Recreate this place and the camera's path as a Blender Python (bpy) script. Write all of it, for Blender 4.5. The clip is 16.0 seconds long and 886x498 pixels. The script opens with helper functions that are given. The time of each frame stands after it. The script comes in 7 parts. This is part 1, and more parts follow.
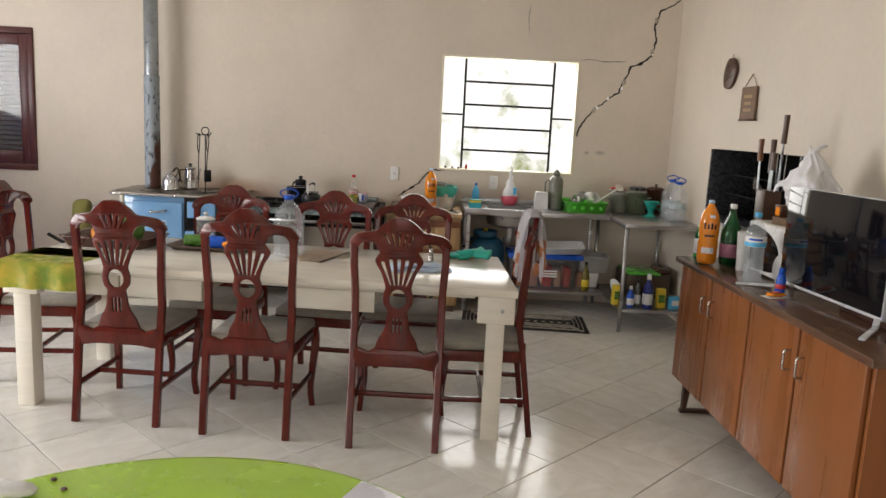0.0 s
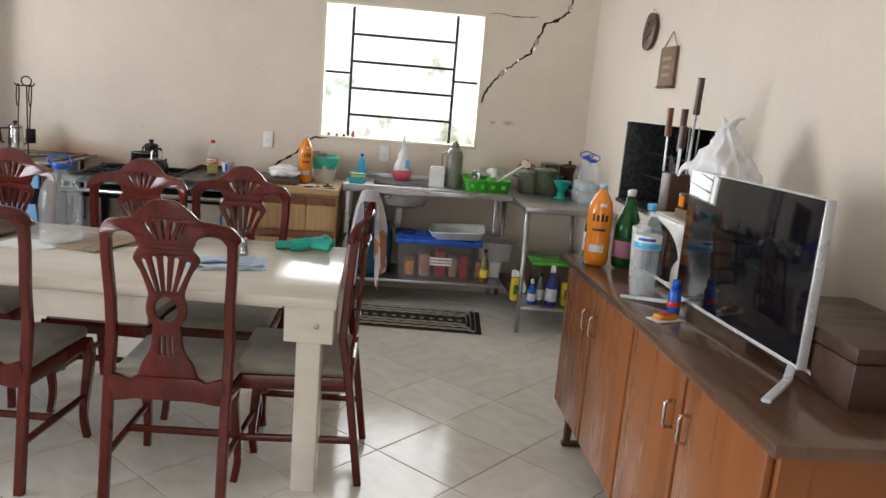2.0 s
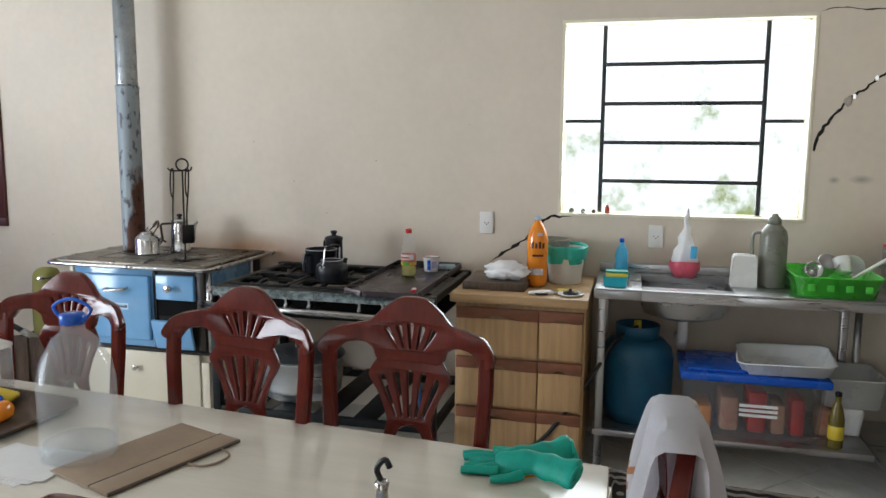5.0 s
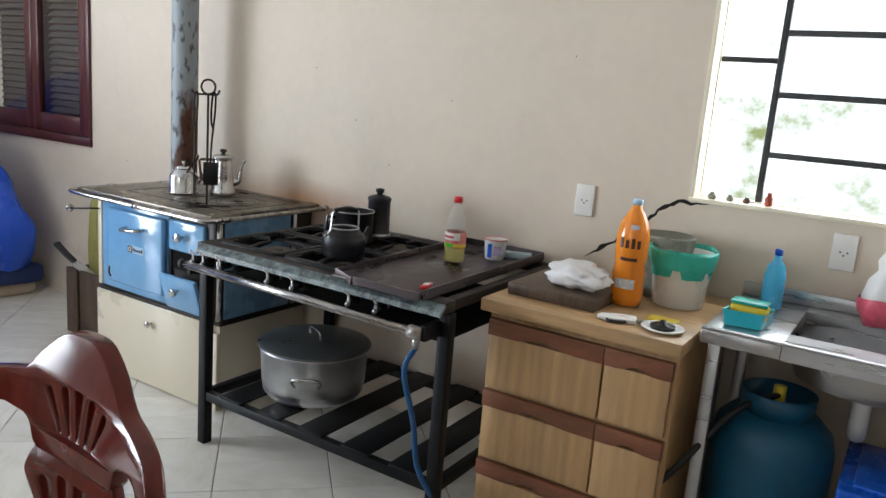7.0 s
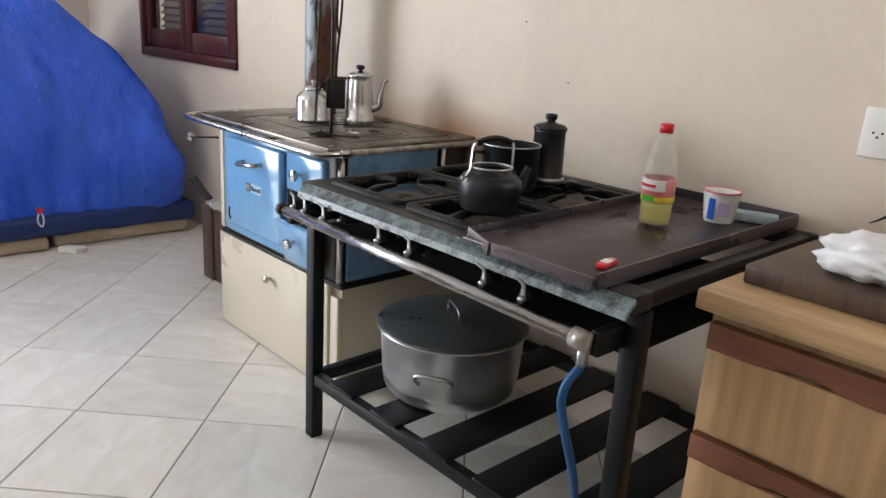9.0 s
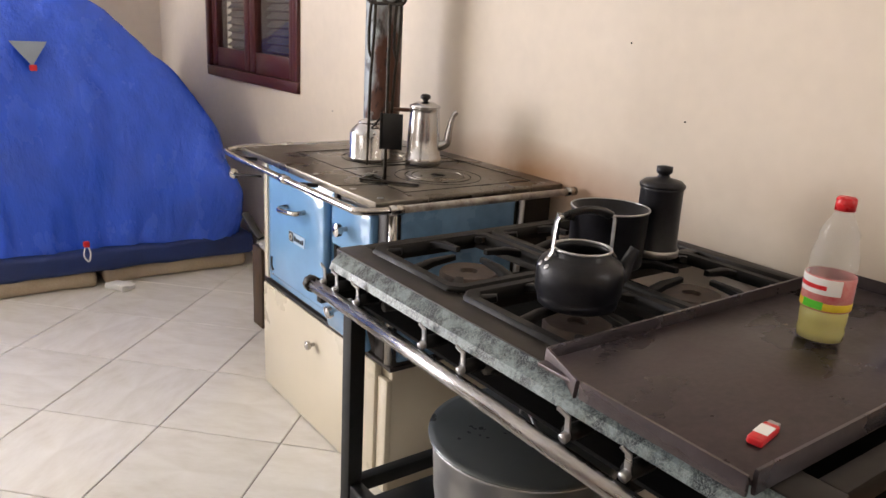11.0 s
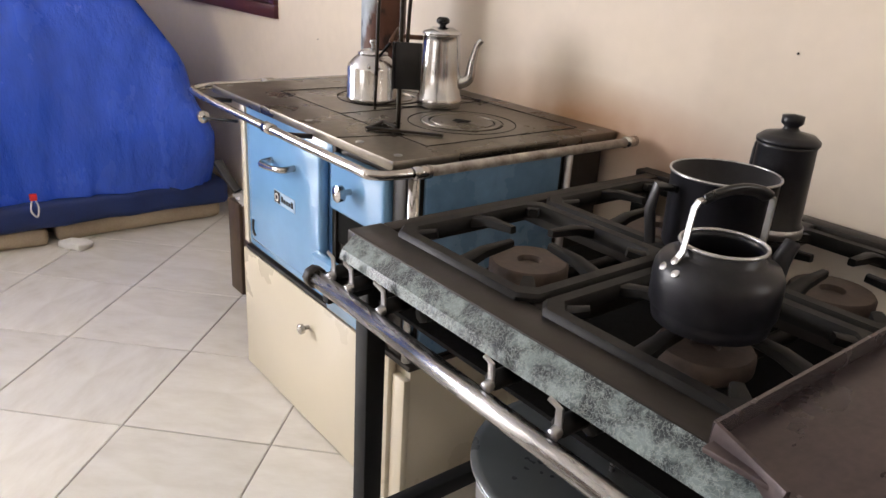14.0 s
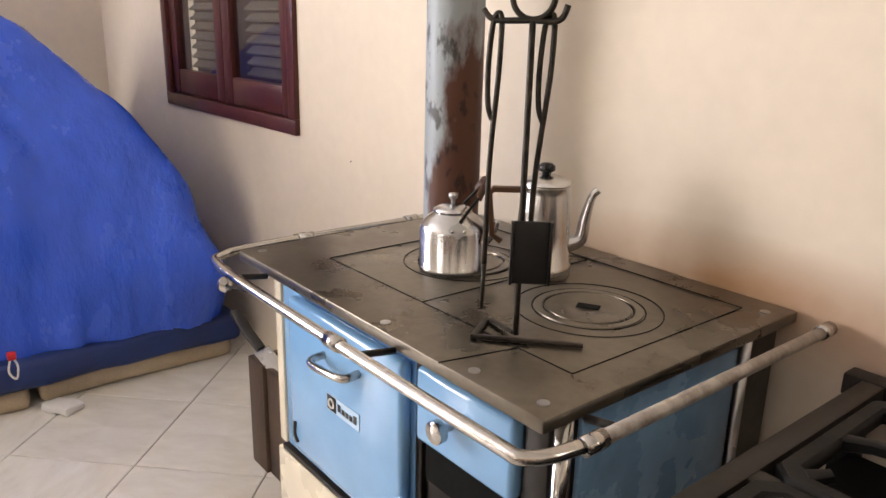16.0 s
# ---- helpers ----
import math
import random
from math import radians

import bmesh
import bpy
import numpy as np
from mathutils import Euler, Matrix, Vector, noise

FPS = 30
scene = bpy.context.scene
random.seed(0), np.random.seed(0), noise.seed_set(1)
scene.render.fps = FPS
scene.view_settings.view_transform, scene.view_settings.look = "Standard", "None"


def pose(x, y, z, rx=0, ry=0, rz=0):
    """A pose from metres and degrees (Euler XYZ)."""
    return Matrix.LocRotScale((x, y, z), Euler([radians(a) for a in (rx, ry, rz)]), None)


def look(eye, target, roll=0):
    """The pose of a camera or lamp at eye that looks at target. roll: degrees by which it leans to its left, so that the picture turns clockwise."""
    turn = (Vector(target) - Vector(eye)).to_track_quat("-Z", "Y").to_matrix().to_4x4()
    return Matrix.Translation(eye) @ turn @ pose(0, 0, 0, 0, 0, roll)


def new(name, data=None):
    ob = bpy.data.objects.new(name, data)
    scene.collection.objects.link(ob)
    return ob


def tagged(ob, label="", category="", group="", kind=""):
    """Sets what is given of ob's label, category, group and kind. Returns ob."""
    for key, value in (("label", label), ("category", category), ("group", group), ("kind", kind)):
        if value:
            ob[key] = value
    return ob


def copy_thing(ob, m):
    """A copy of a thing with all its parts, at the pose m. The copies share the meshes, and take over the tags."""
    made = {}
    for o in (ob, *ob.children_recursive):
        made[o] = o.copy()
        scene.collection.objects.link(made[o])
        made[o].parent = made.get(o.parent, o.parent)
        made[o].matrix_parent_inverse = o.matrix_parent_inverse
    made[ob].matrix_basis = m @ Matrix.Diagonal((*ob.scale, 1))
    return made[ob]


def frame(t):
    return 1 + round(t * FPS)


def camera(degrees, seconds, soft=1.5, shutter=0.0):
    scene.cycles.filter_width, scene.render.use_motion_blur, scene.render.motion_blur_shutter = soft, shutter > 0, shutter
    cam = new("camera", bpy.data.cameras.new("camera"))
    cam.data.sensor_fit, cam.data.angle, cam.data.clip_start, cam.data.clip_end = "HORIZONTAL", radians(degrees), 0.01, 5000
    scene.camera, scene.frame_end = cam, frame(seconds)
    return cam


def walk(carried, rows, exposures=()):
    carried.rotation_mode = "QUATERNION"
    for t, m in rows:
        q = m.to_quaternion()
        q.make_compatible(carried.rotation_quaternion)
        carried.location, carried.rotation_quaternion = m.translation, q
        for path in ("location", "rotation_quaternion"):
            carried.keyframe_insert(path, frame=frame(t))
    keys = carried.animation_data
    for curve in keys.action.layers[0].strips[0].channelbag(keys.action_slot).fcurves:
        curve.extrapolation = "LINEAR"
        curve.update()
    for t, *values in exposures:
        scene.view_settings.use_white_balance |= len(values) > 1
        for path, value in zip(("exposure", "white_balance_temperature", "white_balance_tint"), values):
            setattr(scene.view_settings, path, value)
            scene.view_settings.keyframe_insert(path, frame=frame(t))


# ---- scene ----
cam = camera(61.2, 16.0)
PATH = [
    (0, (0.357, 0.671, 1.537), (0.412, 2.643, 1.211), 2.8),
    (0.5, (0.545, 0.819, 1.531), (0.729, 2.784, 1.206), 5.8),
    (1, (0.762, 1.085, 1.523), (1.158, 3.013, 1.165), 7.0),
    (1.5, (0.881, 1.306, 1.498), (1.262, 3.225, 1.084), 7.1),
    (2, (0.955, 1.551, 1.512), (1.13, 3.504, 1.117), 4.7),
    (2.5, (1.019, 1.846, 1.511), (1.138, 3.81, 1.156), 0.3),
    (3, (1.022, 2.1, 1.494), (1.156, 4.066, 1.153), -0.9),
    (3.5, (1.017, 2.415, 1.496), (1.131, 4.384, 1.164), -1.0),
    (4, (1.0, 2.742, 1.511), (1.115, 4.716, 1.208), 0.2),
    (4.5, (0.893, 3.050, 1.528), (0.868, 5.029, 1.246), 0.8),
    (5, (0.840, 3.390, 1.500), (-0.129, 7.233, 0.959), 0.46),
    (5.2, (0.790, 3.500, 1.485), (-0.345, 7.290, 0.898), 0.6),
    (5.9, (1.08, 3.90, 1.442), (0.27, 5.73, 1.13), 2.0),
    (6.6, (1.24, 4.38, 1.442), (0.22, 6.12, 1.06), 3.8),
    (7.0, (1.13, 4.70, 1.440), (0.07, 6.40, 1.03), 4.6),
    (7.3, (0.875, 4.823, 1.435), (-0.142, 6.492, 1.012), 5.0),
    (7.5, (0.863, 4.909, 1.397), (-0.253, 6.517, 0.99), 5.7),
    (8, (0.813, 5.13, 1.329), (-0.471, 6.589, 0.857), 5.1),
    (8.2, (0.766, 5.213, 1.284), (-0.549, 6.626, 0.758), 4.6),
    (10.3, (0.586, 5.608, 1.289), (-0.847, 6.874, 0.704), 2.8),
    (10.5, (0.519, 5.654, 1.303), (-0.918, 6.919, 0.727), 3.1),
    (11, (0.317, 5.788, 1.309), (-1.228, 6.926, 0.746), 3.2),
    (11.5, (0.081, 5.866, 1.295), (-1.502, 6.941, 0.711), 2.8),
    (12, (-0.063, 5.913, 1.292), (-1.623, 6.995, 0.665), 2.2),
    (12.5, (-0.076, 5.936, 1.269), (-1.606, 7.036, 0.599), 1.8),
    (13, (-0.049, 5.982, 1.237), (-1.506, 7.143, 0.508), 2.0),
    (13.5, (-0.055, 5.976, 1.239), (-1.472, 7.167, 0.483), 2.8),
    (14, (-0.11, 5.947, 1.256), (-1.563, 7.111, 0.525), 3.5),
    (14.5, (-0.185, 5.958, 1.294), (-1.713, 7.064, 0.628), 3.3),
    (15, (-0.332, 6.035, 1.316), (-1.931, 7.065, 0.7), 2.5),
    (15.5, (-0.512, 6.073, 1.328), (-2.101, 7.136, 0.74), 1.8),
    (16, (-0.682, 6.097, 1.356), (-2.167, 7.308, 0.784), 1.4),
]
EXPOSURES = [(0.0, -1.50, 6600, 12), (1.0, -1.28, 6250, 12), (2.0, -1.20, 6150, 10), (3.5, -1.26, 6050, 8), (5.0, -1.33, 5850, 6), (8.0, -1.05, 5850, 8), (11.0, -0.83, 6750, 16), (13.0, -0.74, 6600, 15), (14.5, -0.77, 6650, 16), (16.0, -0.70, 7000, 17)]
walk(cam, [(t, look(eye, target, roll)) for t, eye, target, roll in PATH], EXPOSURES)

# ---- daylight ----
world = bpy.data.worlds.new("daylight")
scene.world = world
world.use_nodes = True
wn = world.node_tree.nodes
sky = wn.new("ShaderNodeTexSky")
sky.sky_type, sky.sun_disc = "NISHITA", False
sky.sun_elevation, sky.sun_rotation = radians(55), radians(60)
wn["Background"].inputs[1].default_value = 0.15
world.node_tree.links.new(sky.outputs[0], wn["Background"].inputs[0])
sun = new("sun", bpy.data.lights.new("sun", "SUN"))
sun.data.energy, sun.data.angle, sun.data.color = 4.0, radians(0.6), (1.0, 0.95, 0.88)
sun.matrix_world = look((5, 3, 9), (0, 0, 0))


def window_light(x, y, z, tx, ty, tz, w, h, watts, colour):
    lamp = new("window_light", bpy.data.lights.new("window_light", "AREA"))
    lamp.data.shape, lamp.data.size, lamp.data.size_y = "RECTANGLE", w, h
    lamp.data.energy, lamp.data.color = watts, colour
    lamp.matrix_world = look((x, y, z), (tx, ty, tz))
    return lamp


# room: x -5.34 .. 2.52, y -1.6 .. 7.37
XL, XR, YF, YB, ZC = -5.34, 2.52, -1.6, 7.37, 2.85
window_light(1.06, YB + 0.16, 1.65, 1.06, 0, 1.2, 1.15, 0.95, 46, (1.0, 0.985, 0.95))
window_light(-0.2, YF - 0.06, 1.25, -2.6, 7, 0.9, 2.6, 2.1, 110, (1.0, 0.96, 0.91))
window_light(XL - 0.06, 3.6, 1.30, 0.0, 4.2, 0.7, 2.5, 2.1, 620, (0.965, 0.975, 0.985))


# ---- materials ----
def material(name, colour, rough=0.5, metal=0.0, vary=0.12, scale=6.0, grain=60.0, bump=0.1, colour2=None, stretch=(1, 1, 1),
             coat=0.0, glass=0.0, rough_vary=0.1, per_object=0.0, ior=1.45, wave=0.0, alpha=1.0, sheen=0.0, relief=0.004, wave_mix=0.35):
    m = bpy.data.materials.new(name)
    m.use_nodes = True
    nt = m.node_tree
    n, l = nt.nodes, nt.links
    b = n["Principled BSDF"]
    tc = n.new("ShaderNodeTexCoord")
    mp = n.new("ShaderNodeMapping")
    mp.inputs["Scale"].default_value = stretch
    l.new(tc.outputs["Object"], mp.inputs[0])
    big, fine = n.new("ShaderNodeTexNoise"), n.new("ShaderNodeTexNoise")
    big.inputs["Scale"].default_value, fine.inputs["Scale"].default_value = scale, grain
    big.inputs["Detail"].default_value, fine.inputs["Detail"].default_value = 5, 4
    big.inputs["Roughness"].default_value = 0.6
    for t in (big, fine):
        l.new(mp.outputs[0], t.inputs["Vector"])
    mix = n.new("ShaderNodeMath")
    mix.operation = "MULTIPLY_ADD"
    mix.inputs[1].default_value = 0.35
    l.new(fine.outputs[0], mix.inputs[0])
    l.new(big.outputs[0], mix.inputs[2])
    ramp = n.new("ShaderNodeValToRGB")
    c1 = Vector(colour)
    c2 = Vector(colour2) if colour2 else c1 * (1 - 2.2 * vary)
    ramp.color_ramp.elements[0].position, ramp.color_ramp.elements[1].position = 0.42, 0.92
    ramp.color_ramp.elements[0].color, ramp.color_ramp.elements[1].color = (*c2, 1), (*c1, 1)
    if not colour2:
        ramp.color_ramp.elements[1].color = (*[min(1, c * (1 + 0.5 * vary)) for c in c1], 1)
    l.new(mix.outputs[0], ramp.inputs[0])
    out = ramp.outputs[0]
    if wave:
        w = n.new("ShaderNodeTexWave")
        w.inputs["Scale"].default_value, w.inputs["Distortion"].default_value = wave, 7
        w.inputs["Detail"].default_value, w.inputs["Detail Scale"].default_value = 3, 1.2
        l.new(mp.outputs[0], w.inputs["Vector"])
        mx = n.new("ShaderNodeMixRGB")
        mx.blend_type = "MULTIPLY"
        mx.inputs[0].default_value = wave_mix
        l.new(out, mx.inputs[1])
        l.new(w.outputs[0], mx.inputs[2])
        out = mx.outputs[0]
    if per_object:
        oi = n.new("ShaderNodeObjectInfo")
        mr = n.new("ShaderNodeMapRange")
        mr.inputs[3].default_value, mr.inputs[4].default_value = 1 - per_object, 1 + per_object
        l.new(oi.outputs["Random"], mr.inputs[0])
        hs = n.new("ShaderNodeHueSaturation")
        l.new(mr.outputs[0], hs.inputs["Value"])
        l.new(out, hs.inputs["Color"])
        out = hs.outputs[0]
    l.new(out, b.inputs["Base Color"])
    rr = n.new("ShaderNodeMapRange")
    rr.inputs[1].default_value, rr.inputs[2].default_value = 0.35, 0.75
    rr.inputs[3].default_value, rr.inputs[4].default_value = max(0.02, rough - rough_vary), min(1, rough + rough_vary)
    l.new(big.outputs[0], rr.inputs[0])
    l.new(rr.outputs[0], b.inputs["Roughness"])
    b.inputs["Metallic"].default_value = metal
    b.inputs["IOR"].default_value = ior
    b.inputs["Coat Weight"].default_value = coat
    b.inputs["Coat Roughness"].default_value = 0.08
    b.inputs["Transmission Weight"].default_value = glass
    b.inputs["Alpha"].default_value = alpha
    b.inputs["Sheen Weight"].default_value = sheen
    if bump:
        bp = n.new("ShaderNodeBump")
        bp.inputs["Strength"].default_value, bp.inputs["Distance"].default_value = bump, relief
        l.new(mix.outputs[0], bp.inputs["Height"])
        l.new(bp.outputs[0], b.inputs["Normal"])
    return m


def marbled(name):
    """Chipped grey-green enamel: pale swirls over dark flakes."""
    m = material(name, (0.17, 0.215, 0.215), 0.42, colour2=(0.018, 0.026, 0.031), scale=26, grain=140, bump=0.25)
    n, l = m.node_tree.nodes, m.node_tree.links
    b = n["Principled BSDF"]
    for node in n:
        if node.type == "VALTORGB":
            node.color_ramp.elements[0].position, node.color_ramp.elements[1].position = 0.60, 0.80
    src = b.inputs["Base Color"].links[0].from_socket
    tc, warp, vor, ramp, mx = n.new("ShaderNodeTexCoord"), n.new("ShaderNodeTexNoise"), n.new("ShaderNodeTexVoronoi"), n.new("ShaderNodeValToRGB"), n.new("ShaderNodeMixRGB")
    warp.inputs["Scale"].default_value, warp.inputs["Detail"].default_value = 22, 6
    vor.feature = "DISTANCE_TO_EDGE"
    vor.inputs["Scale"].default_value = 60
    add = n.new("ShaderNodeMixRGB")
    add.blend_type, add.inputs[0].default_value = "ADD", 0.28
    l.new(tc.outputs["Object"], warp.inputs["Vector"])
    l.new(tc.outputs["Object"], add.inputs[1])
    l.new(warp.outputs["Color"], add.inputs[2])
    l.new(add.outputs[0], vor.inputs["Vector"])
    e = ramp.color_ramp.elements
    e[0].position, e[1].position = 0.0, 0.10
    e[0].color, e[1].color = (1, 1, 1, 1), (0, 0, 0, 1)
    l.new(vor.outputs["Distance"], ramp.inputs[0])
    mask = n.new("ShaderNodeMath")
    mask.operation = "MULTIPLY"
    l.new(ramp.outputs[0], mask.inputs[0])
    l.new(warp.outputs[0], mask.inputs[1])
    l.new(mask.outputs[0], mx.inputs[0])
    l.new(src, mx.inputs[1])
    mx.inputs[2].default_value = (0.34, 0.39, 0.38, 1)
    l.new(mx.outputs[0], b.inputs["Base Color"])
    return m


M = {}
M["wall"] = material("cream wall paint", (0.70, 0.615, 0.51), 0.62, vary=0.05, scale=1.3, grain=25, bump=0.10)
M["ceiling"] = material("white ceiling paint", (0.78, 0.76, 0.72), 0.8, vary=0.05, scale=1.5)
M["tile"] = material("cream marbled floor tile", (0.83, 0.81, 0.76), 0.17, colour2=(0.67, 0.635, 0.565), scale=5.0, grain=14, bump=0.02,
                     stretch=(1.0, 2.6, 1), rough_vary=0.05, per_object=0.05)
M["grout"] = material("brown-grey grout", (0.30, 0.27, 0.23), 0.9, vary=0.2, scale=9)
M["mahogany"] = material("red-brown varnished mahogany", (0.120, 0.014, 0.009), 0.17, vary=0.22, scale=7, grain=40, bump=0.02, stretch=(3, 3, 0.5), ior=1.42, rough_vary=0.06)
M["shutter"] = material("dark red painted wood", (0.085, 0.022, 0.020), 0.34, vary=0.08, scale=5, grain=30, bump=0.01, ior=1.4, rough_vary=0.04)
M["seat"] = material("grey-beige woven seat fabric", (0.33, 0.30, 0.25), 0.95, vary=0.15, scale=12, grain=420, bump=0.3, sheen=0.3)
M["table_white"] = material("cream painted table wood", (0.80, 0.75, 0.65), 0.18, vary=0.05, scale=5, grain=30, bump=0.02, stretch=(0.4, 3, 3), coat=0.0, rough_vary=0.05)
M["sideboard"] = material("orange-brown veneer", (0.285, 0.098, 0.030), 0.33, vary=0.10, scale=2.5, grain=24, bump=0.02, stretch=(2, 5, 0.35), ior=1.4)
M["sideboard_top"] = material("worn brown veneer top", (0.15, 0.078, 0.045), 0.22, colour2=(0.09, 0.045, 0.028), scale=6, grain=35, bump=0.04, stretch=(4, 0.5, 1), coat=0.3)
M["pine"] = material("light oak veneer", (0.50, 0.315, 0.150), 0.42, vary=0.13, scale=3, grain=26, bump=0.05, stretch=(7, 7, 0.5), wave=1.2, wave_mix=0.12)
M["pine_top"] = material("light pine worktop", (0.52, 0.34, 0.17), 0.4, vary=0.2, scale=4, grain=30, bump=0.04, stretch=(0.6, 7, 7))
M["red_wood"] = material("reddish drawer pull wood", (0.22, 0.085, 0.042), 0.45, vary=0.2, scale=5, grain=40, stretch=(0.7, 5, 5))
M["blue_enamel"] = material("light blue stove enamel", (0.20, 0.42, 0.70), 0.16, vary=0.06, scale=4, grain=20, bump=0.02, coat=0.5, rough_vary=0.04)
M["blue_dark"] = material("dull blue side enamel", (0.16, 0.30, 0.48), 0.3, vary=0.15, scale=5, grain=20, bump=0.02)
M["pale_blue"] = material("pale blue print", (0.45, 0.62, 0.80), 0.25, vary=0.03)
M["cream_enamel"] = material("cream stove enamel", (0.70, 0.63, 0.49), 0.34, vary=0.02, scale=2, grain=20, bump=0.02, coat=0.2)
M["stove_top"] = material("burnished cast iron hob", (0.22, 0.195, 0.16), 0.34, metal=0.85, colour2=(0.11, 0.095, 0.078), scale=5, grain=45, bump=0.08, rough_vary=0.14)
M["chrome"] = material("worn chrome", (0.52, 0.50, 0.48), 0.20, metal=1.0, vary=0.12, scale=30, grain=120, bump=0.04, rough_vary=0.1)
M["white_pipe"] = material("chipped grey-white rail paint", (0.52, 0.49, 0.45), 0.4, metal=0.3, colour2=(0.16, 0.12, 0.10), scale=26, grain=90, bump=0.1)
M["aluminium"] = material("polished aluminium", (0.60, 0.60, 0.61), 0.23, metal=1.0, vary=0.05, scale=9, grain=90, bump=0.004, stretch=(1, 1, 3), rough_vary=0.05)
M["alu_dull"] = material("scoured aluminium", (0.74, 0.75, 0.77), 0.40, metal=0.95, vary=0.06, scale=5, grain=90, bump=0.03, stretch=(1, 1, 5))
M["steel"] = material("brushed stainless steel", (0.46, 0.46, 0.47), 0.36, metal=0.95, vary=0.06, scale=7, grain=150, bump=0.01, stretch=(0.5, 5, 5))
M["galv"] = material("galvanised flue steel", (0.42, 0.45, 0.47), 0.36, metal=0.8, colour2=(0.25, 0.27, 0.29), scale=14, grain=60, bump=0.08)
M["iron"] = material("black cast iron", (0.011, 0.0105, 0.0105), 0.52, metal=0.0, vary=0.35, scale=10, grain=90, bump=0.15, ior=1.28)
M["iron_brown"] = material("burnt brown hob steel", (0.034, 0.028, 0.024), 0.45, metal=0.2, colour2=(0.014, 0.012, 0.011), scale=7, grain=60, bump=0.1, ior=1.35)
M["griddle"] = material("seasoned steel griddle", (0.085, 0.064, 0.064), 0.36, metal=0.5, colour2=(0.028, 0.022, 0.026), scale=9, grain=130, bump=0.16, stretch=(1, 0.6, 1), rough_vary=0.16)
M["hammer"] = marbled("grey-green marbled enamel")
M["black_paint"] = material("black painted steel tube", (0.009, 0.010, 0.011), 0.5, metal=0.0, vary=0.3, scale=12, grain=60, bump=0.08, ior=1.3)
M["black"] = material("black plastic", (0.012, 0.012, 0.013), 0.35, vary=0.2)
M["soot"] = material("sooty grill firebrick", (0.010, 0.010, 0.010), 0.9, vary=0.3, scale=9, bump=0.4, ior=1.2)
M["granite"] = material("dark speckled granite", (0.060, 0.062, 0.068), 0.3, colour2=(0.020, 0.021, 0.024), scale=60, grain=220, bump=0.05)
M["tent_blue"] = material("royal blue tent nylon", (0.032, 0.114, 0.72), 0.26, vary=0.10, scale=6, grain=18, bump=0.55, relief=0.03, stretch=(1, 1, 0.45), rough_vary=0.08)
M["tent_navy"] = material("navy tent groundsheet", (0.014, 0.036, 0.16), 0.5, vary=0.2, scale=4, grain=200, bump=0.1)
M["mesh_grey"] = material("grey vent mesh", (0.25, 0.30, 0.36), 0.7, vary=0.1, grain=500)
M["red_tag"] = material("red plastic", (0.65, 0.025, 0.030), 0.35, vary=0.06)
M["mat_beige"] = material("stained beige mattress fabric", (0.52, 0.44, 0.33), 0.9, colour2=(0.36, 0.28, 0.20), scale=4, grain=120, bump=0.2)
M["cardboard"] = material("brown cardboard", (0.40, 0.27, 0.15), 0.85, vary=0.12, scale=5, grain=90)
M["crate_wood"] = material("dark brown planed wood", (0.115, 0.075, 0.050), 0.55, vary=0.3, scale=5, grain=40, stretch=(4, 4, 0.6), bump=0.1)
M["kraft_wood"] = material("mid brown wood", (0.20, 0.115, 0.065), 0.6, vary=0.2, scale=8, grain=50, bump=0.15)
M["white_plastic"] = material("white plastic", (0.80, 0.80, 0.78), 0.3, vary=0.04, scale=5)
M["off_white"] = material("ivory plastic", (0.74, 0.71, 0.63), 0.32, vary=0.05, scale=5)
M["screen"] = material("black glass screen", (0.006, 0.006, 0.008), 0.06, vary=0.1, bump=0, rough_vary=0.02)
M["tv_silver"] = material("silver plastic bezel", (0.70, 0.71, 0.73), 0.3, metal=0.2, vary=0.04)
M["box_brown"] = material("dark brown lacquered wood", (0.075, 0.036, 0.026), 0.42, vary=0.2, scale=5, grain=40, stretch=(1, 4, 1))
M["lime"] = material("lime green tabletop", (0.42, 0.68, 0.045), 0.3, vary=0.06, scale=4, coat=0.2)
M["lilac"] = material("white tabletop", (0.74, 0.73, 0.80), 0.3, vary=0.04, scale=4)
M["window_iron"] = material("dark grey iron window bars", (0.05, 0.052, 0.055), 0.5, metal=0.3, vary=0.2, scale=15)
M["frame_cream"] = material("cream painted reveal", (0.82, 0.76, 0.60), 0.5, vary=0.08, scale=6)
M["crack"] = material("dark open crack", (0.022, 0.018, 0.015), 0.95, vary=0.3, scale=20)
M["crack_chip"] = material("pale broken plaster", (0.50, 0.44, 0.36), 0.9, vary=0.2, scale=40, bump=0.4)
M["socket"] = material("white socket plastic", (0.82, 0.81, 0.78), 0.35, vary=0.03)
M["orange"] = material("orange drink bottle", (0.85, 0.27, 0.015), 0.18, vary=0.06, scale=8, coat=0.5)
M["clear_thin"] = material("thin clear plastic", (0.74, 0.75, 0.72), 0.08, vary=0.02, alpha=0.16, bump=0, rough_vary=0.02, coat=0.8)
M["olive_oil"] = material("dark olive oil in glass", (0.16, 0.12, 0.02), 0.08, vary=0.1, bump=0)
M["clear"] = material("clear plastic", (0.74, 0.79, 0.83), 0.10, vary=0.02, alpha=0.20, bump=0.25, relief=0.006, scale=20, grain=45, rough_vary=0.03, coat=1.0)
M["jug_label"] = material("faded jug label", (0.62, 0.70, 0.72), 0.4, vary=0.15, scale=30, alpha=0.6)
M["lilac_print"] = material("pale violet print", (0.48, 0.42, 0.66), 0.4, vary=0.06)
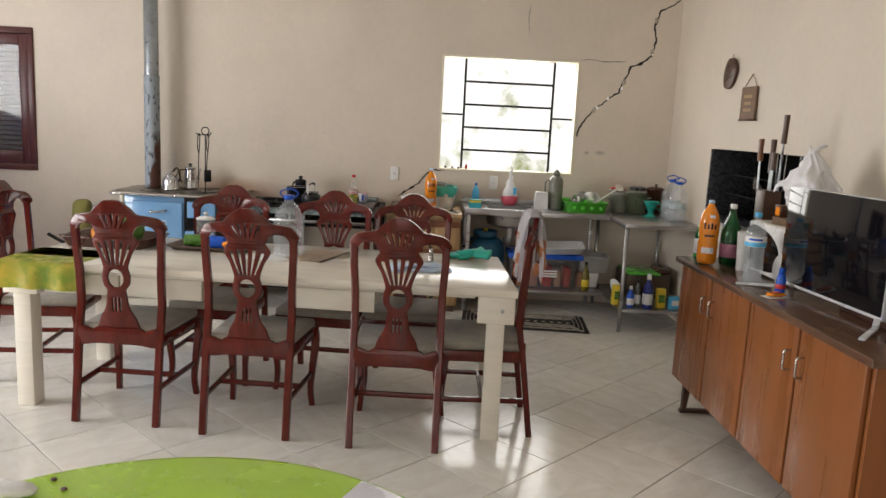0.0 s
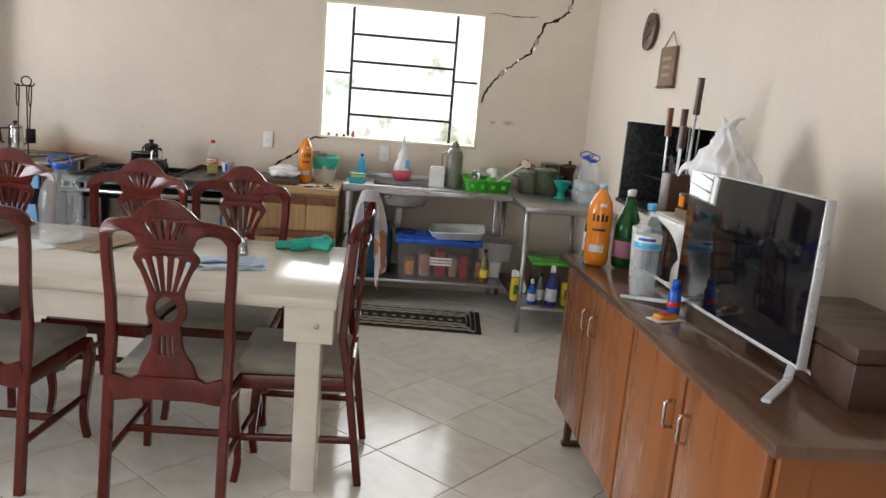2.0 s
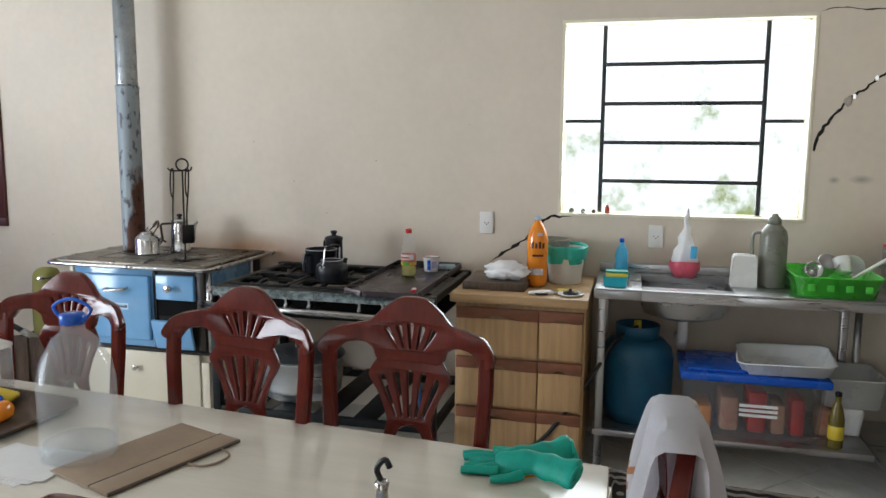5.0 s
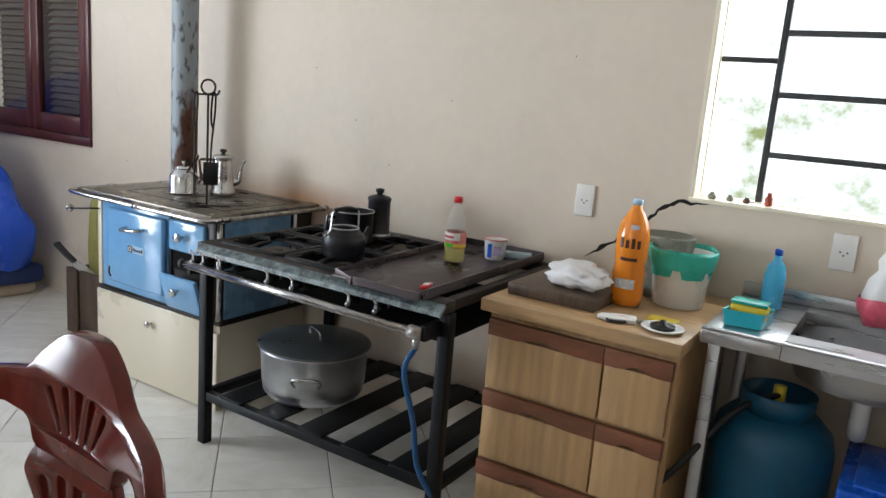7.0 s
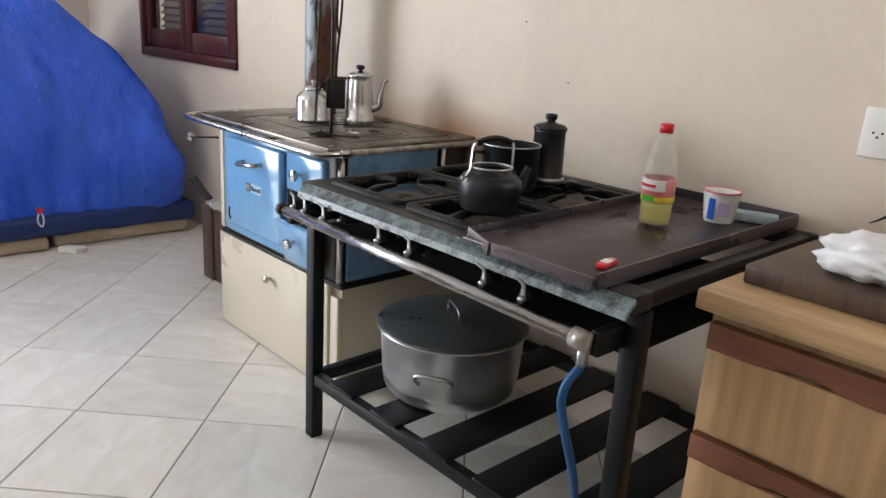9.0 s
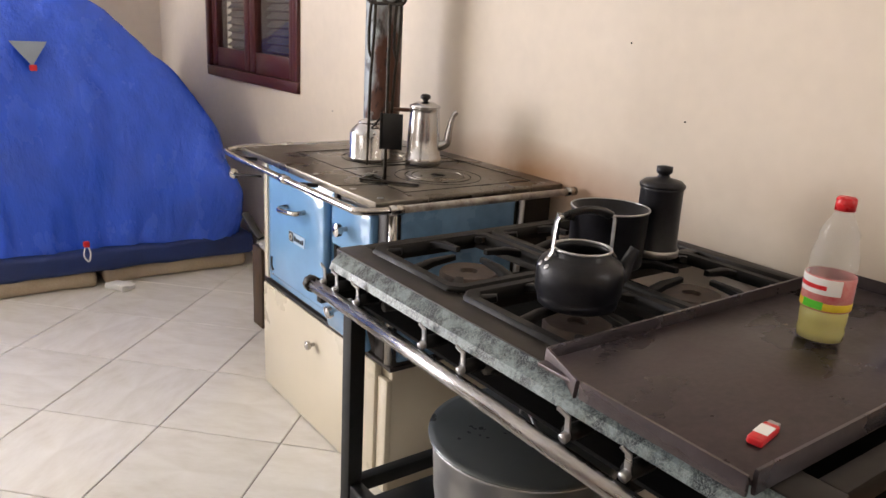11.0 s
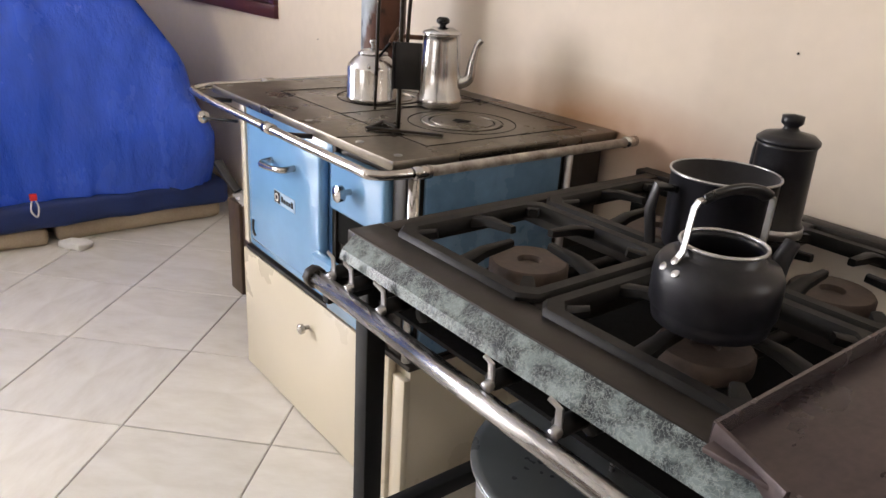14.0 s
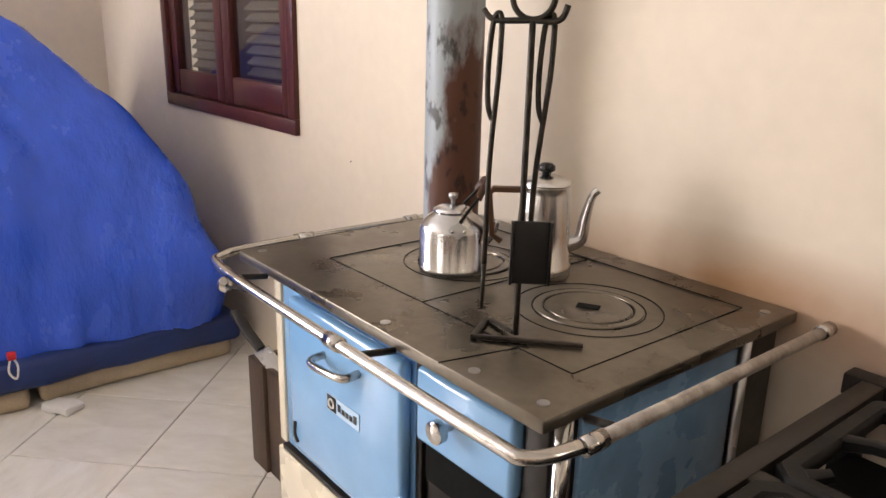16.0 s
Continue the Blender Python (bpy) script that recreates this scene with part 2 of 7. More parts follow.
M["label_red"] = material("faded red print", (0.52, 0.07, 0.09), 0.4, colour2=(0.62, 0.30, 0.26), scale=40, grain=120)
M["water"] = material("clear water", (0.70, 0.76, 0.80), 0.03, vary=0.01, alpha=0.22, bump=0, rough_vary=0.01)
M["green_glass"] = material("green bottle glass", (0.02, 0.30, 0.07), 0.08, vary=0.05, glass=0.85, ior=1.45, bump=0, rough_vary=0.02)
M["wine"] = material("dark red wine", (0.035, 0.008, 0.012), 0.15, vary=0.1)
M["oil"] = material("yellow cooking oil", (0.66, 0.60, 0.13), 0.08, vary=0.03, alpha=0.8, bump=0, rough_vary=0.02)
M["cyan"] = material("light blue label", (0.10, 0.48, 0.80), 0.3, vary=0.05)
M["blue_plastic"] = material("blue plastic", (0.015, 0.10, 0.55), 0.3, vary=0.08)
M["teal"] = material("teal green plastic", (0.02, 0.36, 0.29), 0.35, vary=0.08)
M["aqua"] = material("turquoise plastic", (0.05, 0.45, 0.55), 0.3, vary=0.08)
M["bright_green"] = material("bright green plastic", (0.10, 0.56, 0.05), 0.3, vary=0.06, coat=0.2)
M["glove"] = material("green rubber", (0.012, 0.36, 0.27), 0.5, vary=0.12, scale=15, bump=0.15)
M["cloth_blue"] = material("pale blue cotton cloth", (0.42, 0.55, 0.75), 0.95, colour2=(0.72, 0.77, 0.84), scale=22, grain=400, bump=0.3)
M["cloth_white"] = material("white cotton towel", (0.76, 0.74, 0.77), 0.95, vary=0.06, scale=8, grain=400, bump=0.3)
M["cloth_orange"] = material("orange printed cotton", (0.70, 0.33, 0.17), 0.95, vary=0.15, scale=14, grain=400, bump=0.3)
M["paper"] = material("white paper", (0.80, 0.79, 0.77), 0.85, vary=0.04, scale=6)
M["kraft"] = material("brown kraft paper", (0.36, 0.27, 0.19), 0.85, vary=0.1, scale=6)
M["bag"] = material("thin white plastic bag", (0.84, 0.83, 0.84), 0.42, vary=0.05, scale=9, bump=0.2)
M["sage"] = material("grey-green enamel", (0.22, 0.22, 0.18), 0.35, vary=0.1)
M["olive"] = material("olive green enamel", (0.12, 0.14, 0.085), 0.35, vary=0.12)
M["brown_pot"] = material("brown glazed pot", (0.09, 0.035, 0.020), 0.3, vary=0.15)
M["yellow"] = material("yellow packaging", (0.75, 0.56, 0.04), 0.4, vary=0.08)
M["red"] = material("red packaging", (0.55, 0.03, 0.03), 0.4, vary=0.08)
M["rug_dark"] = material("dark brown woven rug", (0.030, 0.024, 0.022), 0.98, vary=0.3, scale=30, grain=300, bump=0.5)
M["rug_light"] = material("cream woven rug yarn", (0.38, 0.34, 0.29), 0.98, vary=0.2, scale=30, grain=300, bump=0.5)
M["gas_blue"] = material("blue painted gas cylinder", (0.010, 0.085, 0.165), 0.42, vary=0.15, scale=9, bump=0.08)
M["tub_clear"] = material("cloudy plastic tub", (0.62, 0.60, 0.60), 0.35, vary=0.08, alpha=0.17)
M["wood_dark"] = material("dark handle wood", (0.085, 0.038, 0.020), 0.4, vary=0.25, scale=10, grain=60, stretch=(1, 1, 0.3))
M["olive_fabric"] = material("olive yellow fabric", (0.27, 0.25, 0.07), 0.8, vary=0.1, scale=9, bump=0.2)
M["grass"] = material("garden grass", (0.12, 0.20, 0.05), 0.9, vary=0.3, scale=2)
M["pink_food"] = material("mixed packaged food", (0.52, 0.20, 0.14), 0.6, colour2=(0.62, 0.47, 0.30), scale=16, grain=40)
M["orange_fruit"] = material("orange peel", (0.85, 0.30, 0.02), 0.4, vary=0.08, scale=40, bump=0.3)
M["green_fruit"] = material("green watermelon skin", (0.12, 0.28, 0.04), 0.35, colour2=(0.05, 0.14, 0.025), scale=12)
M["fruit_cloth"] = material("fruit-printed yellow oilcloth", (0.80, 0.62, 0.10), 0.3, colour2=(0.25, 0.45, 0.08), scale=9, grain=25, coat=0.3)
M["pane"] = material("dark window glass", (0.10, 0.09, 0.085), 0.08, vary=0.1, bump=0, rough_vary=0.02)


# ---- mesh tools ----
def part(name, bm, mat, parent=None, label="", smooth=True, at=None):
    me = bpy.data.meshes.new(name)
    if smooth:
        for f in bm.faces:
            f.smooth = True
        for e in bm.edges:
            if len(e.link_faces) == 2 and e.calc_face_angle(0) > 0.7:
                e.smooth = False
    bm.to_mesh(me)
    bm.free()
    for mm in (mat if isinstance(mat, (list, tuple)) else [mat]):
        me.materials.append(M[mm] if isinstance(mm, str) else mm)
    ob = new(name, me)
    if parent:
        ob.parent = parent
    if at is not None:
        ob.matrix_basis = at
    if label:
        ob["label"] = label
    return ob


def thing(name, label, category, at=None, group="", kind=""):
    ob = tagged(new(name), label, category, group, kind)
    ob.empty_display_size = 0.1
    if at is not None:
        ob.matrix_basis = at
    return ob


def box(x0, x1, y0, y1, z0, z1, r=0.004, bm=None, seg=2, m=None):
    bm2 = bmesh.new()
    bmesh.ops.create_cube(bm2, size=1)
    for v in bm2.verts:
        v.co = ((x0 + x1) / 2 + v.co.x * (x1 - x0), (y0 + y1) / 2 + v.co.y * (y1 - y0), (z0 + z1) / 2 + v.co.z * (z1 - z0))
    if r:
        bmesh.ops.bevel(bm2, geom=bm2.edges[:], offset=min(r, 0.45 * min(x1 - x0, y1 - y0, z1 - z0)), segments=seg, affect="EDGES", profile=0.5)
    if m is not None:
        bmesh.ops.transform(bm2, matrix=m, verts=bm2.verts[:])
    return join(bm, bm2)


def join(bm, other):
    if bm is None:
        return other
    tmp = bpy.data.meshes.new("tmp")
    other.to_mesh(tmp)
    other.free()
    bm.from_mesh(tmp)
    bpy.data.meshes.remove(tmp)
    return bm


def lathe(profile, n=28, bm=None, at=None, cap=True):
    """Turns (radius, height) pairs about z."""
    bm2 = bmesh.new()
    rings = []
    for r, z in profile:
        rings.append([bm2.verts.new((r * math.cos(2 * math.pi * i / n), r * math.sin(2 * math.pi * i / n), z)) for i in range(n)])
    for a, b in zip(rings, rings[1:]):
        for i in range(n):
            bm2.faces.new((a[i], a[(i + 1) % n], b[(i + 1) % n], b[i]))
    if cap:
        for ring in (rings[0][::-1], rings[-1]):
            bm2.faces.new(ring)
    if at is not None:
        bmesh.ops.transform(bm2, matrix=at, verts=bm2.verts[:])
    return join(bm, bm2)


def catmull(pts, k=6, closed=False):
    p = [Vector(q) for q in pts]
    n = len(p)
    out = []
    for i in range(n if closed else n - 1):
        a, b, c, d = (p[(i + j) % n] if closed else p[min(max(i + j, 0), n - 1)] for j in (-1, 0, 1, 2))
        for s in range(k):
            t = s / k
            out.append(0.5 * ((2 * b) + (c - a) * t + (2 * a - 5 * b + 4 * c - d) * t * t + (3 * b - a - 3 * c + d) * t ** 3))
    if not closed:
        out.append(p[-1])
    return out


def tube(pts, r, n=10, bm=None, k=5, smooth=True, closed=False, flat=1.0):
    """A round bar along points; r is a radius or a function of 0..1."""
    path = catmull(pts, k, closed) if smooth and len(pts) > 2 else [Vector(p) for p in pts]
    bm2 = bmesh.new()
    rings, ref = [], None
    for i, p in enumerate(path):
        if closed:
            d = (path[(i + 1) % len(path)] - path[i - 1]).normalized()
        else:
            d = (path[min(i + 1, len(path) - 1)] - path[max(i - 1, 0)]).normalized()
        if ref is None:
            ref = d.orthogonal().normalized()
        ref = (ref - d * ref.dot(d)).normalized()
        side = d.cross(ref)
        rad = r(i / (len(path) - 1)) if callable(r) else r
        rings.append([bm2.verts.new(p + rad * (math.cos(2 * math.pi * j / n) * ref + flat * math.sin(2 * math.pi * j / n) * side)) for j in range(n)])
    pairs = list(zip(rings, rings[1:])) + ([(rings[-1], rings[0])] if closed else [])
    for a, b in pairs:
        for j in range(n):
            bm2.faces.new((a[j], a[(j + 1) % n], b[(j + 1) % n], b[j]))
    if not closed:
        bm2.faces.new(rings[0][::-1])
        bm2.faces.new(rings[-1])
    return join(bm, bm2)


def bar(path, w, d, bm=None, side=(1, 0, 0)):
    """A rectangular bar, w across `side` and d across the rest; w and d may be functions of 0..1."""
    bm2 = bmesh.new()
    s = Vector(side)
    rings = []
    path = [Vector(p) for p in path]
    for i, p in enumerate(path):
        u = i / (len(path) - 1)
        t = (path[min(i + 1, len(path) - 1)] - path[max(i - 1, 0)]).normalized()
        a = (s - t * s.dot(t)).normalized()
        c = t.cross(a)
        ww, dd = (w(u) if callable(w) else w) / 2, (d(u) if callable(d) else d) / 2
        rings.append([bm2.verts.new(p + a * ww * i0 + c * dd * j0) for i0, j0 in ((-1, -0.7), (-0.7, -1), (0.7, -1), (1, -0.7), (1, 0.7), (0.7, 1), (-0.7, 1), (-1, 0.7))])
    for a, b in zip(rings, rings[1:]):
        for j in range(8):
            bm2.faces.new((a[j], a[(j + 1) % 8], b[(j + 1) % 8], b[j]))
    bm2.faces.new(rings[0][::-1])
    bm2.faces.new(rings[-1])
    bmesh.ops.recalc_face_normals(bm2, faces=bm2.faces[:])
    return join(bm, bm2)


def plate(loops, depth, bevel=0.003, shape=None, bm=None):
    """A flat pierced board in x and z, from closed loops of (x, z); depth runs along y."""
    cu = bpy.data.curves.new("plate", "CURVE")
    cu.dimensions, cu.fill_mode, cu.extrude, cu.bevel_depth, cu.bevel_resolution = "2D", "BOTH", depth / 2 - bevel, bevel, 1
    for loop in loops:
        sp = cu.splines.new("POLY")
        sp.points.add(len(loop) - 1)
        for q, (x, z) in zip(sp.points, loop):
            q.co = (x, z, 0, 1)
        sp.use_cyclic_u = True
    ob = bpy.data.objects.new("plate", cu)
    scene.collection.objects.link(ob)
    me = bpy.data.meshes.new_from_object(ob.evaluated_get(bpy.context.evaluated_depsgraph_get()))
    bm2 = bmesh.new()
    bm2.from_mesh(me)
    bpy.data.objects.remove(ob)
    bpy.data.curves.remove(cu)
    bpy.data.meshes.remove(me)
    bmesh.ops.remove_doubles(bm2, verts=bm2.verts[:], dist=0.0002)
    for v in bm2.verts:
        x, z, y = v.co
        v.co = shape(x, y, z) if shape else (x, y, z)
    bmesh.ops.recalc_face_normals(bm2, faces=bm2.faces[:])
    return join(bm, bm2)


def crumple(bm, amount, scale, seed=0.0, axis=None):
    for v in bm.verts:
        d = noise.noise_vector((v.co + Vector((seed, seed * 2, 0))) * scale) * amount
        v.co += d if axis is None else Vector(axis) * d.x


# ---- walls, floor and ceiling ----
def stain(mat, spots):
    """Brown grease and soot stains with noisy edges: centre, half sizes, strength, colour."""
    n, l = mat.node_tree.nodes, mat.node_tree.links
    bs = n["Principled BSDF"]
    src = bs.inputs["Base Color"].links[0].from_socket
    tc, noi = n.new("ShaderNodeTexCoord"), n.new("ShaderNodeTexNoise")
    noi.inputs["Scale"].default_value, noi.inputs["Detail"].default_value = 4.0, 8
    l.new(tc.outputs["Object"], noi.inputs["Vector"])
    for c, h, strength, colour in spots:
        mp, ln, rg, mu, mx = n.new("ShaderNodeMapping"), n.new("ShaderNodeVectorMath"), n.new("ShaderNodeMapRange"), n.new("ShaderNodeMath"), n.new("ShaderNodeMixRGB")
        mp.vector_type = "POINT"
        mp.inputs["Location"].default_value = [-a / b for a, b in zip(c, h)]
        mp.inputs["Scale"].default_value = [1 / b for b in h]
        l.new(tc.outputs["Object"], mp.inputs[0])
        ln.operation = "LENGTH"
        l.new(mp.outputs[0], ln.inputs[0])
        rg.inputs[1].default_value, rg.inputs[2].default_value, rg.inputs[3].default_value, rg.inputs[4].default_value = 0.1, 1.0, strength, 0.0
        l.new(ln.outputs["Value"], rg.inputs[0])
        mu.operation = "MULTIPLY"
        l.new(rg.outputs[0], mu.inputs[0])
        l.new(noi.outputs[0], mu.inputs[1])
        l.new(mu.outputs[0], mx.inputs[0])
        l.new(src, mx.inputs[1])
        mx.inputs[2].default_value = (*colour, 1)
        src = mx.outputs[0]
    l.new(src, bs.inputs["Base Color"])


M["wall_kitchen"] = material("stained cream wall paint", (0.70, 0.615, 0.51), 0.62, vary=0.05, scale=1.3, grain=25, bump=0.10)
stain(M["wall_kitchen"], [((-1.42, YB, 0.89), (0.55, 0.4, 0.12), 1.7, (0.40, 0.23, 0.12)), ((-1.62, YB, 0.95), (0.22, 0.4, 0.22), 0.4, (0.34, 0.24, 0.16)),
                          ((-1.05, YB, 0.80), (0.35, 0.4, 0.25), 0.8, (0.35, 0.20, 0.15)), ((1.90, YB, 1.36), (0.06, 0.4, 0.025), 1.3, (0.28, 0.25, 0.22)),
                          ((1.78, YB, 1.355), (0.03, 0.4, 0.02), 1.2, (0.28, 0.25, 0.22)), ((-0.4, YB, 1.0), (0.5, 0.4, 0.12), 0.35, (0.42, 0.30, 0.22)), ((0.5, YB, 0.9), (0.6, 0.4, 0.14), 0.4, (0.40, 0.30, 0.22))])
def wall_run(name, label, axis, at, thick, lo, hi, top, holes, mat="wall"):
    """A wall along x or y with rectangular holes (a0, a1, z0, z1), in order along it."""
    bm = None
    def put(a0, a1, z0, z1):
        nonlocal bm
        if a1 - a0 > 0.001 and z1 - z0 > 0.001:
            b = (a0, a1, at, at + thick) if axis == "x" else (at, at + thick, a0, a1)
            bm = box(min(b[0], b[1]), max(b[0], b[1]), min(b[2], b[3]), max(b[2], b[3]), z0, z1, 0, bm)
    a = lo
    for h0, h1, z0, z1 in holes:
        put(a, h0, -0.1, top)
        put(h0, h1, -0.1, z0)
        put(h0, h1, z1, top)
        a = h1
    put(a, hi, -0.1, top)
    return tagged(part(name, bm, mat, smooth=False), label, "wall", kind="structure")


WIN = (0.46, 1.665, 1.145, 2.145)
SHUT = (-4.33, -3.055, 0.97, 2.19)
GRILL = (4.95, 6.35, 0.94, 1.46)
RWIN = (1.85, 3.19, 0.85, 2.15)
wall_north = wall_run("wall_north", "cream painted plaster wall with a long diagonal crack", "x", YB, 0.2, XL - 0.2, XR + 0.2, ZC, [SHUT, WIN], "wall_kitchen")
wall_east = wall_run("wall_east", "cream painted plaster wall around the built-in grill", "y", XR, 0.2, YF, YB, ZC, [RWIN, GRILL])
wall_south = wall_run("wall_south", "cream painted plaster wall with the open entrance", "x", YF, -0.2, XL - 0.2, XR + 0.2, ZC, [(-1.55, 1.15, 0.0, 2.3)])
wall_west = wall_run("wall_west", "cream painted plaster wall with a wide window opening", "y", XL, -0.2, YF, YB, ZC, [(2.3, 4.9, 0.2, 2.4)])
tagged(part("ceiling", box(XL - 0.2, XR + 0.2, YF - 0.2, YB + 0.2, ZC, ZC + 0.12, 0), "ceiling", smooth=False), "plain white painted ceiling slab", "ceiling", kind="structure")
floor = tagged(part("floor", box(XL - 0.2, XR + 0.2, YF - 0.2, YB + 0.2, -0.2, -0.004, 0), "grout", smooth=False),
               "glossy cream marbled floor tiles laid diagonally with brown grout", "floor", kind="structure")
tagged(part("ground", box(-60, 60, -60, 80, -0.5, -0.3, 0), "grass", smooth=False), "green garden lawn around the house", "ground", kind="structure")


# ---- dining table ----
def dining_table():
    t = thing("dining_table", "long cream-painted wooden dining table with thick square legs", "table", pose(-0.425, 4.728, 0, 0, 0, -5.3))
    top = box(-1.27, 1.25, -0.465, 0.465, 0.735, 0.775, 0.008)
    for v in top.verts:
        if v.co.x > 0:
            v.co.x -= 0.105 * v.co.y
    part("tabletop", top, "table_white", t)
    for sx in (-1, 1):
        for sy in (-1, 1):
            x, y = sx * 1.197, sy * 0.385
            out = 0.045 if sx > 0 and sy > 0 else 0.09
            x -= 0.03 if sx > 0 and sy > 0 else 0
            part("leg", box(x - 0.045, x + 0.045, y - 0.045, y + 0.045, 0, 0.734, 0.004), "table_white", t)
            part("corner_block", box(x - 0.09, x + out, y - sy * 0.045 - 0.0, y - sy * 0.045 + sy * 0.105, 0.60, 0.734, 0.004) if sy > 0 else
                 box(x - 0.09, x + 0.09, y - 0.06, y + 0.045, 0.60, 0.734, 0.004), "table_white", t)
            part("bolt", lathe([(0.010, 0), (0.010, 0.006), (0.006, 0.009)], 12, at=pose(x + 0.03, y + sy * 0.062, 0.667, 90 * sy * -1, 0, 0)), "steel", t)
    part("apron", box(-1.09, 1.09, 0.388, 0.412, 0.615, 0.734, 0.003), "table_white", t)
    # the near side has empty drawer bays between its panels
    part("upper_rail", box(-1.09, 1.09, -0.412, -0.388, 0.714, 0.734, 0.002), "table_white", t)
    for a, b in ((-1.09, -0.70), (-0.68, -0.27), (0.17, 0.60)):
        part("apron_panel", box(a, b, -0.414, -0.388, 0.610, 0.7135, 0.003), "table_white", t)
    for a in (-0.29, 0.17, 0.582):
        part("cross_rail", box(a, a + 0.018, -0.387, 0.387, 0.640, 0.733, 0.002), "table_white", t)
    for sx in (-1, 1):
        part("end_apron", box(sx * 1.20 - 0.012, sx * 1.20 + 0.012, -0.32, 0.32, 0.615, 0.734, 0.003), "table_white", t)
    return t


dining_table()


# ---- dining chairs ----
def mirrored(half):
    h = catmull([(x, z, 0) for x, z in half], 5)
    pts = [(p.x, p.y) for p in h]
    return pts + [(-x, z) for x, z in pts[::-1] if x > 1e-5]


def slot(x0, z0, x1, z1, w0, w1, n=5):
    """A round-ended slot from low to high."""
    d = Vector((x1 - x0, z1 - z0)).normalized()
    s = Vector((d.y, -d.x))
    a, b = Vector((x0, z0)), Vector((x1, z1))
    pts = []
    for i in range(n + 1):
        q = math.pi * i / n
        pts.append(b + w1 * (s * math.cos(q) + d * math.sin(q)))
    for i in range(n + 1):
        q = math.pi * i / n
        pts.append(a - w0 * (s * math.cos(q) + d * math.sin(q)))
    return [(p.x, p.y) for p in pts]


def dining_chair():
    c = thing("dining_chair", "dark red mahogany dining chair with pierced splat and beige seat", "chair", group="chairs round the dining table")
    def lean(z):
        return -0.20 - max(0.0, z - 0.45) ** 1.3 * 0.07
    def bend(x, y, z):
        return (x, y + lean(z) + 1.1 * x * x, z)
    crest = mirrored([(0, 1.115), (0.035, 1.110), (0.075, 1.080), (0.105, 1.050), (0.150, 1.040), (0.195, 1.028), (0.222, 0.995), (0.222, 0.975),
                      (0.196, 0.965), (0.170, 0.995), (0.125, 1.002), (0.095, 0.985), (0.082, 0.955), (0.05, 0.950), (0, 0.950)])
    fan = [slot(0.018 * i, 0.985, 0.038 * i * 0.8, 1.045 - 0.006 * abs(i), 0.005, 0.0115 - 0.001 * abs(i)) for i in (-2, -1, 0, 1, 2)]
    part("crest_rail", plate([crest] + fan, 0.026, 0.004, bend), "mahogany", c)
    splat = mirrored([(0, 0.962), (0.07, 0.960), (0.088, 0.945), (0.104, 0.915), (0.098, 0.895), (0.078, 0.860), (0.062, 0.815), (0.056, 0.785), (0.064, 0.745),
                      (0.060, 0.705), (0.042, 0.675), (0.046, 0.640), (0.050, 0.600), (0.062, 0.565), (0.080, 0.535), (0.092, 0.500), (0.092, 0.470), (0, 0.470)])
    ribs = [slot(0.0175 * i, 0.800, 0.036 * i, 0.918 - 0.004 * i * i, 0.0055, 0.0110) for i in (-2, -1, 0, 1, 2)]
    low = [slot(0.018 * i, 0.570, 0.017 * i, 0.635, 0.007, 0.007) for i in (-1, 0, 1)]
    oval = [(0.041 * math.cos(2 * math.pi * i / 20), 0.733 + 0.049 * math.sin(2 * math.pi * i / 20)) for i in range(20)]
    part("splat", plate([splat] + ribs + low + [oval], 0.016, 0.003, bend), "mahogany", c)
    for s in (-1, 1):
        path = [(s * 0.197, -0.25 + 0.06 * min(1, z / 0.45) if z < 0.45 else lean(z) + 1.1 * 0.04, z) for z in (0, 0.15, 0.3, 0.44, 0.6, 0.75, 0.9, 0.985)]
        part("back_post", bar([(s * (0.197 + (0.008 if z > 0.8 else 0)), y, z) for (_, y, z) in path], 0.034, 0.030), "mahogany", c)
        leg = catmull([(s * 0.215, 0.215, 0.43), (s * 0.222, 0.232, 0.36), (s * 0.212, 0.222, 0.22), (s * 0.205, 0.212, 0.10), (s * 0.212, 0.225, 0.0)], 4)
        part("front_leg", bar(leg, lambda u: 0.046 - 0.018 * min(1, u * 1.3), lambda u: 0.046 - 0.018 * min(1, u * 1.3)), "mahogany", c)
        part("side_rail", bar([(s * 0.198, -0.185, 0.415), (s * 0.215, 0.215, 0.415)], 0.020, 0.055), "mahogany", c)
        part("side_stretcher", bar([(s * 0.196, -0.215, 0.185), (s * 0.208, 0.215, 0.185)], 0.018, 0.026), "mahogany", c)
    part("front_rail", bar([(-0.21, 0.222, 0.415), (0.21, 0.222, 0.415)], 0.022, 0.055, side=(0, 1, 0)), "mahogany", c)
    part("cross_stretcher", bar([(-0.2, 0.0, 0.185), (0.2, 0.0, 0.185)], 0.018, 0.026, side=(0, 1, 0)), "mahogany", c)
    rail = mirrored([(0, 0.478), (0.095, 0.480), (0.13, 0.465), (0.185, 0.478), (0.185, 0.395), (0.1, 0.400), (0, 0.400)])
    part("back_rail", plate([rail], 0.024, 0.003, lambda x, y, z: (x, y - 0.196, z)), "mahogany", c)
    bm = box(-0.2, 0.2, -0.185, 0.24, 0.440, 0.487, 0.02, seg=3)
    for v in bm.verts:
        v.co.x *= 1 + 0.10 * (v.co.y + 0.185) / 0.42
        if v.co.z > 0.47:
            v.co.z += 0.012 * (1 - (v.co.x / 0.21) ** 2)
    part("seat", bm, "seat", c, "grey-beige upholstered seat pad")
    return c


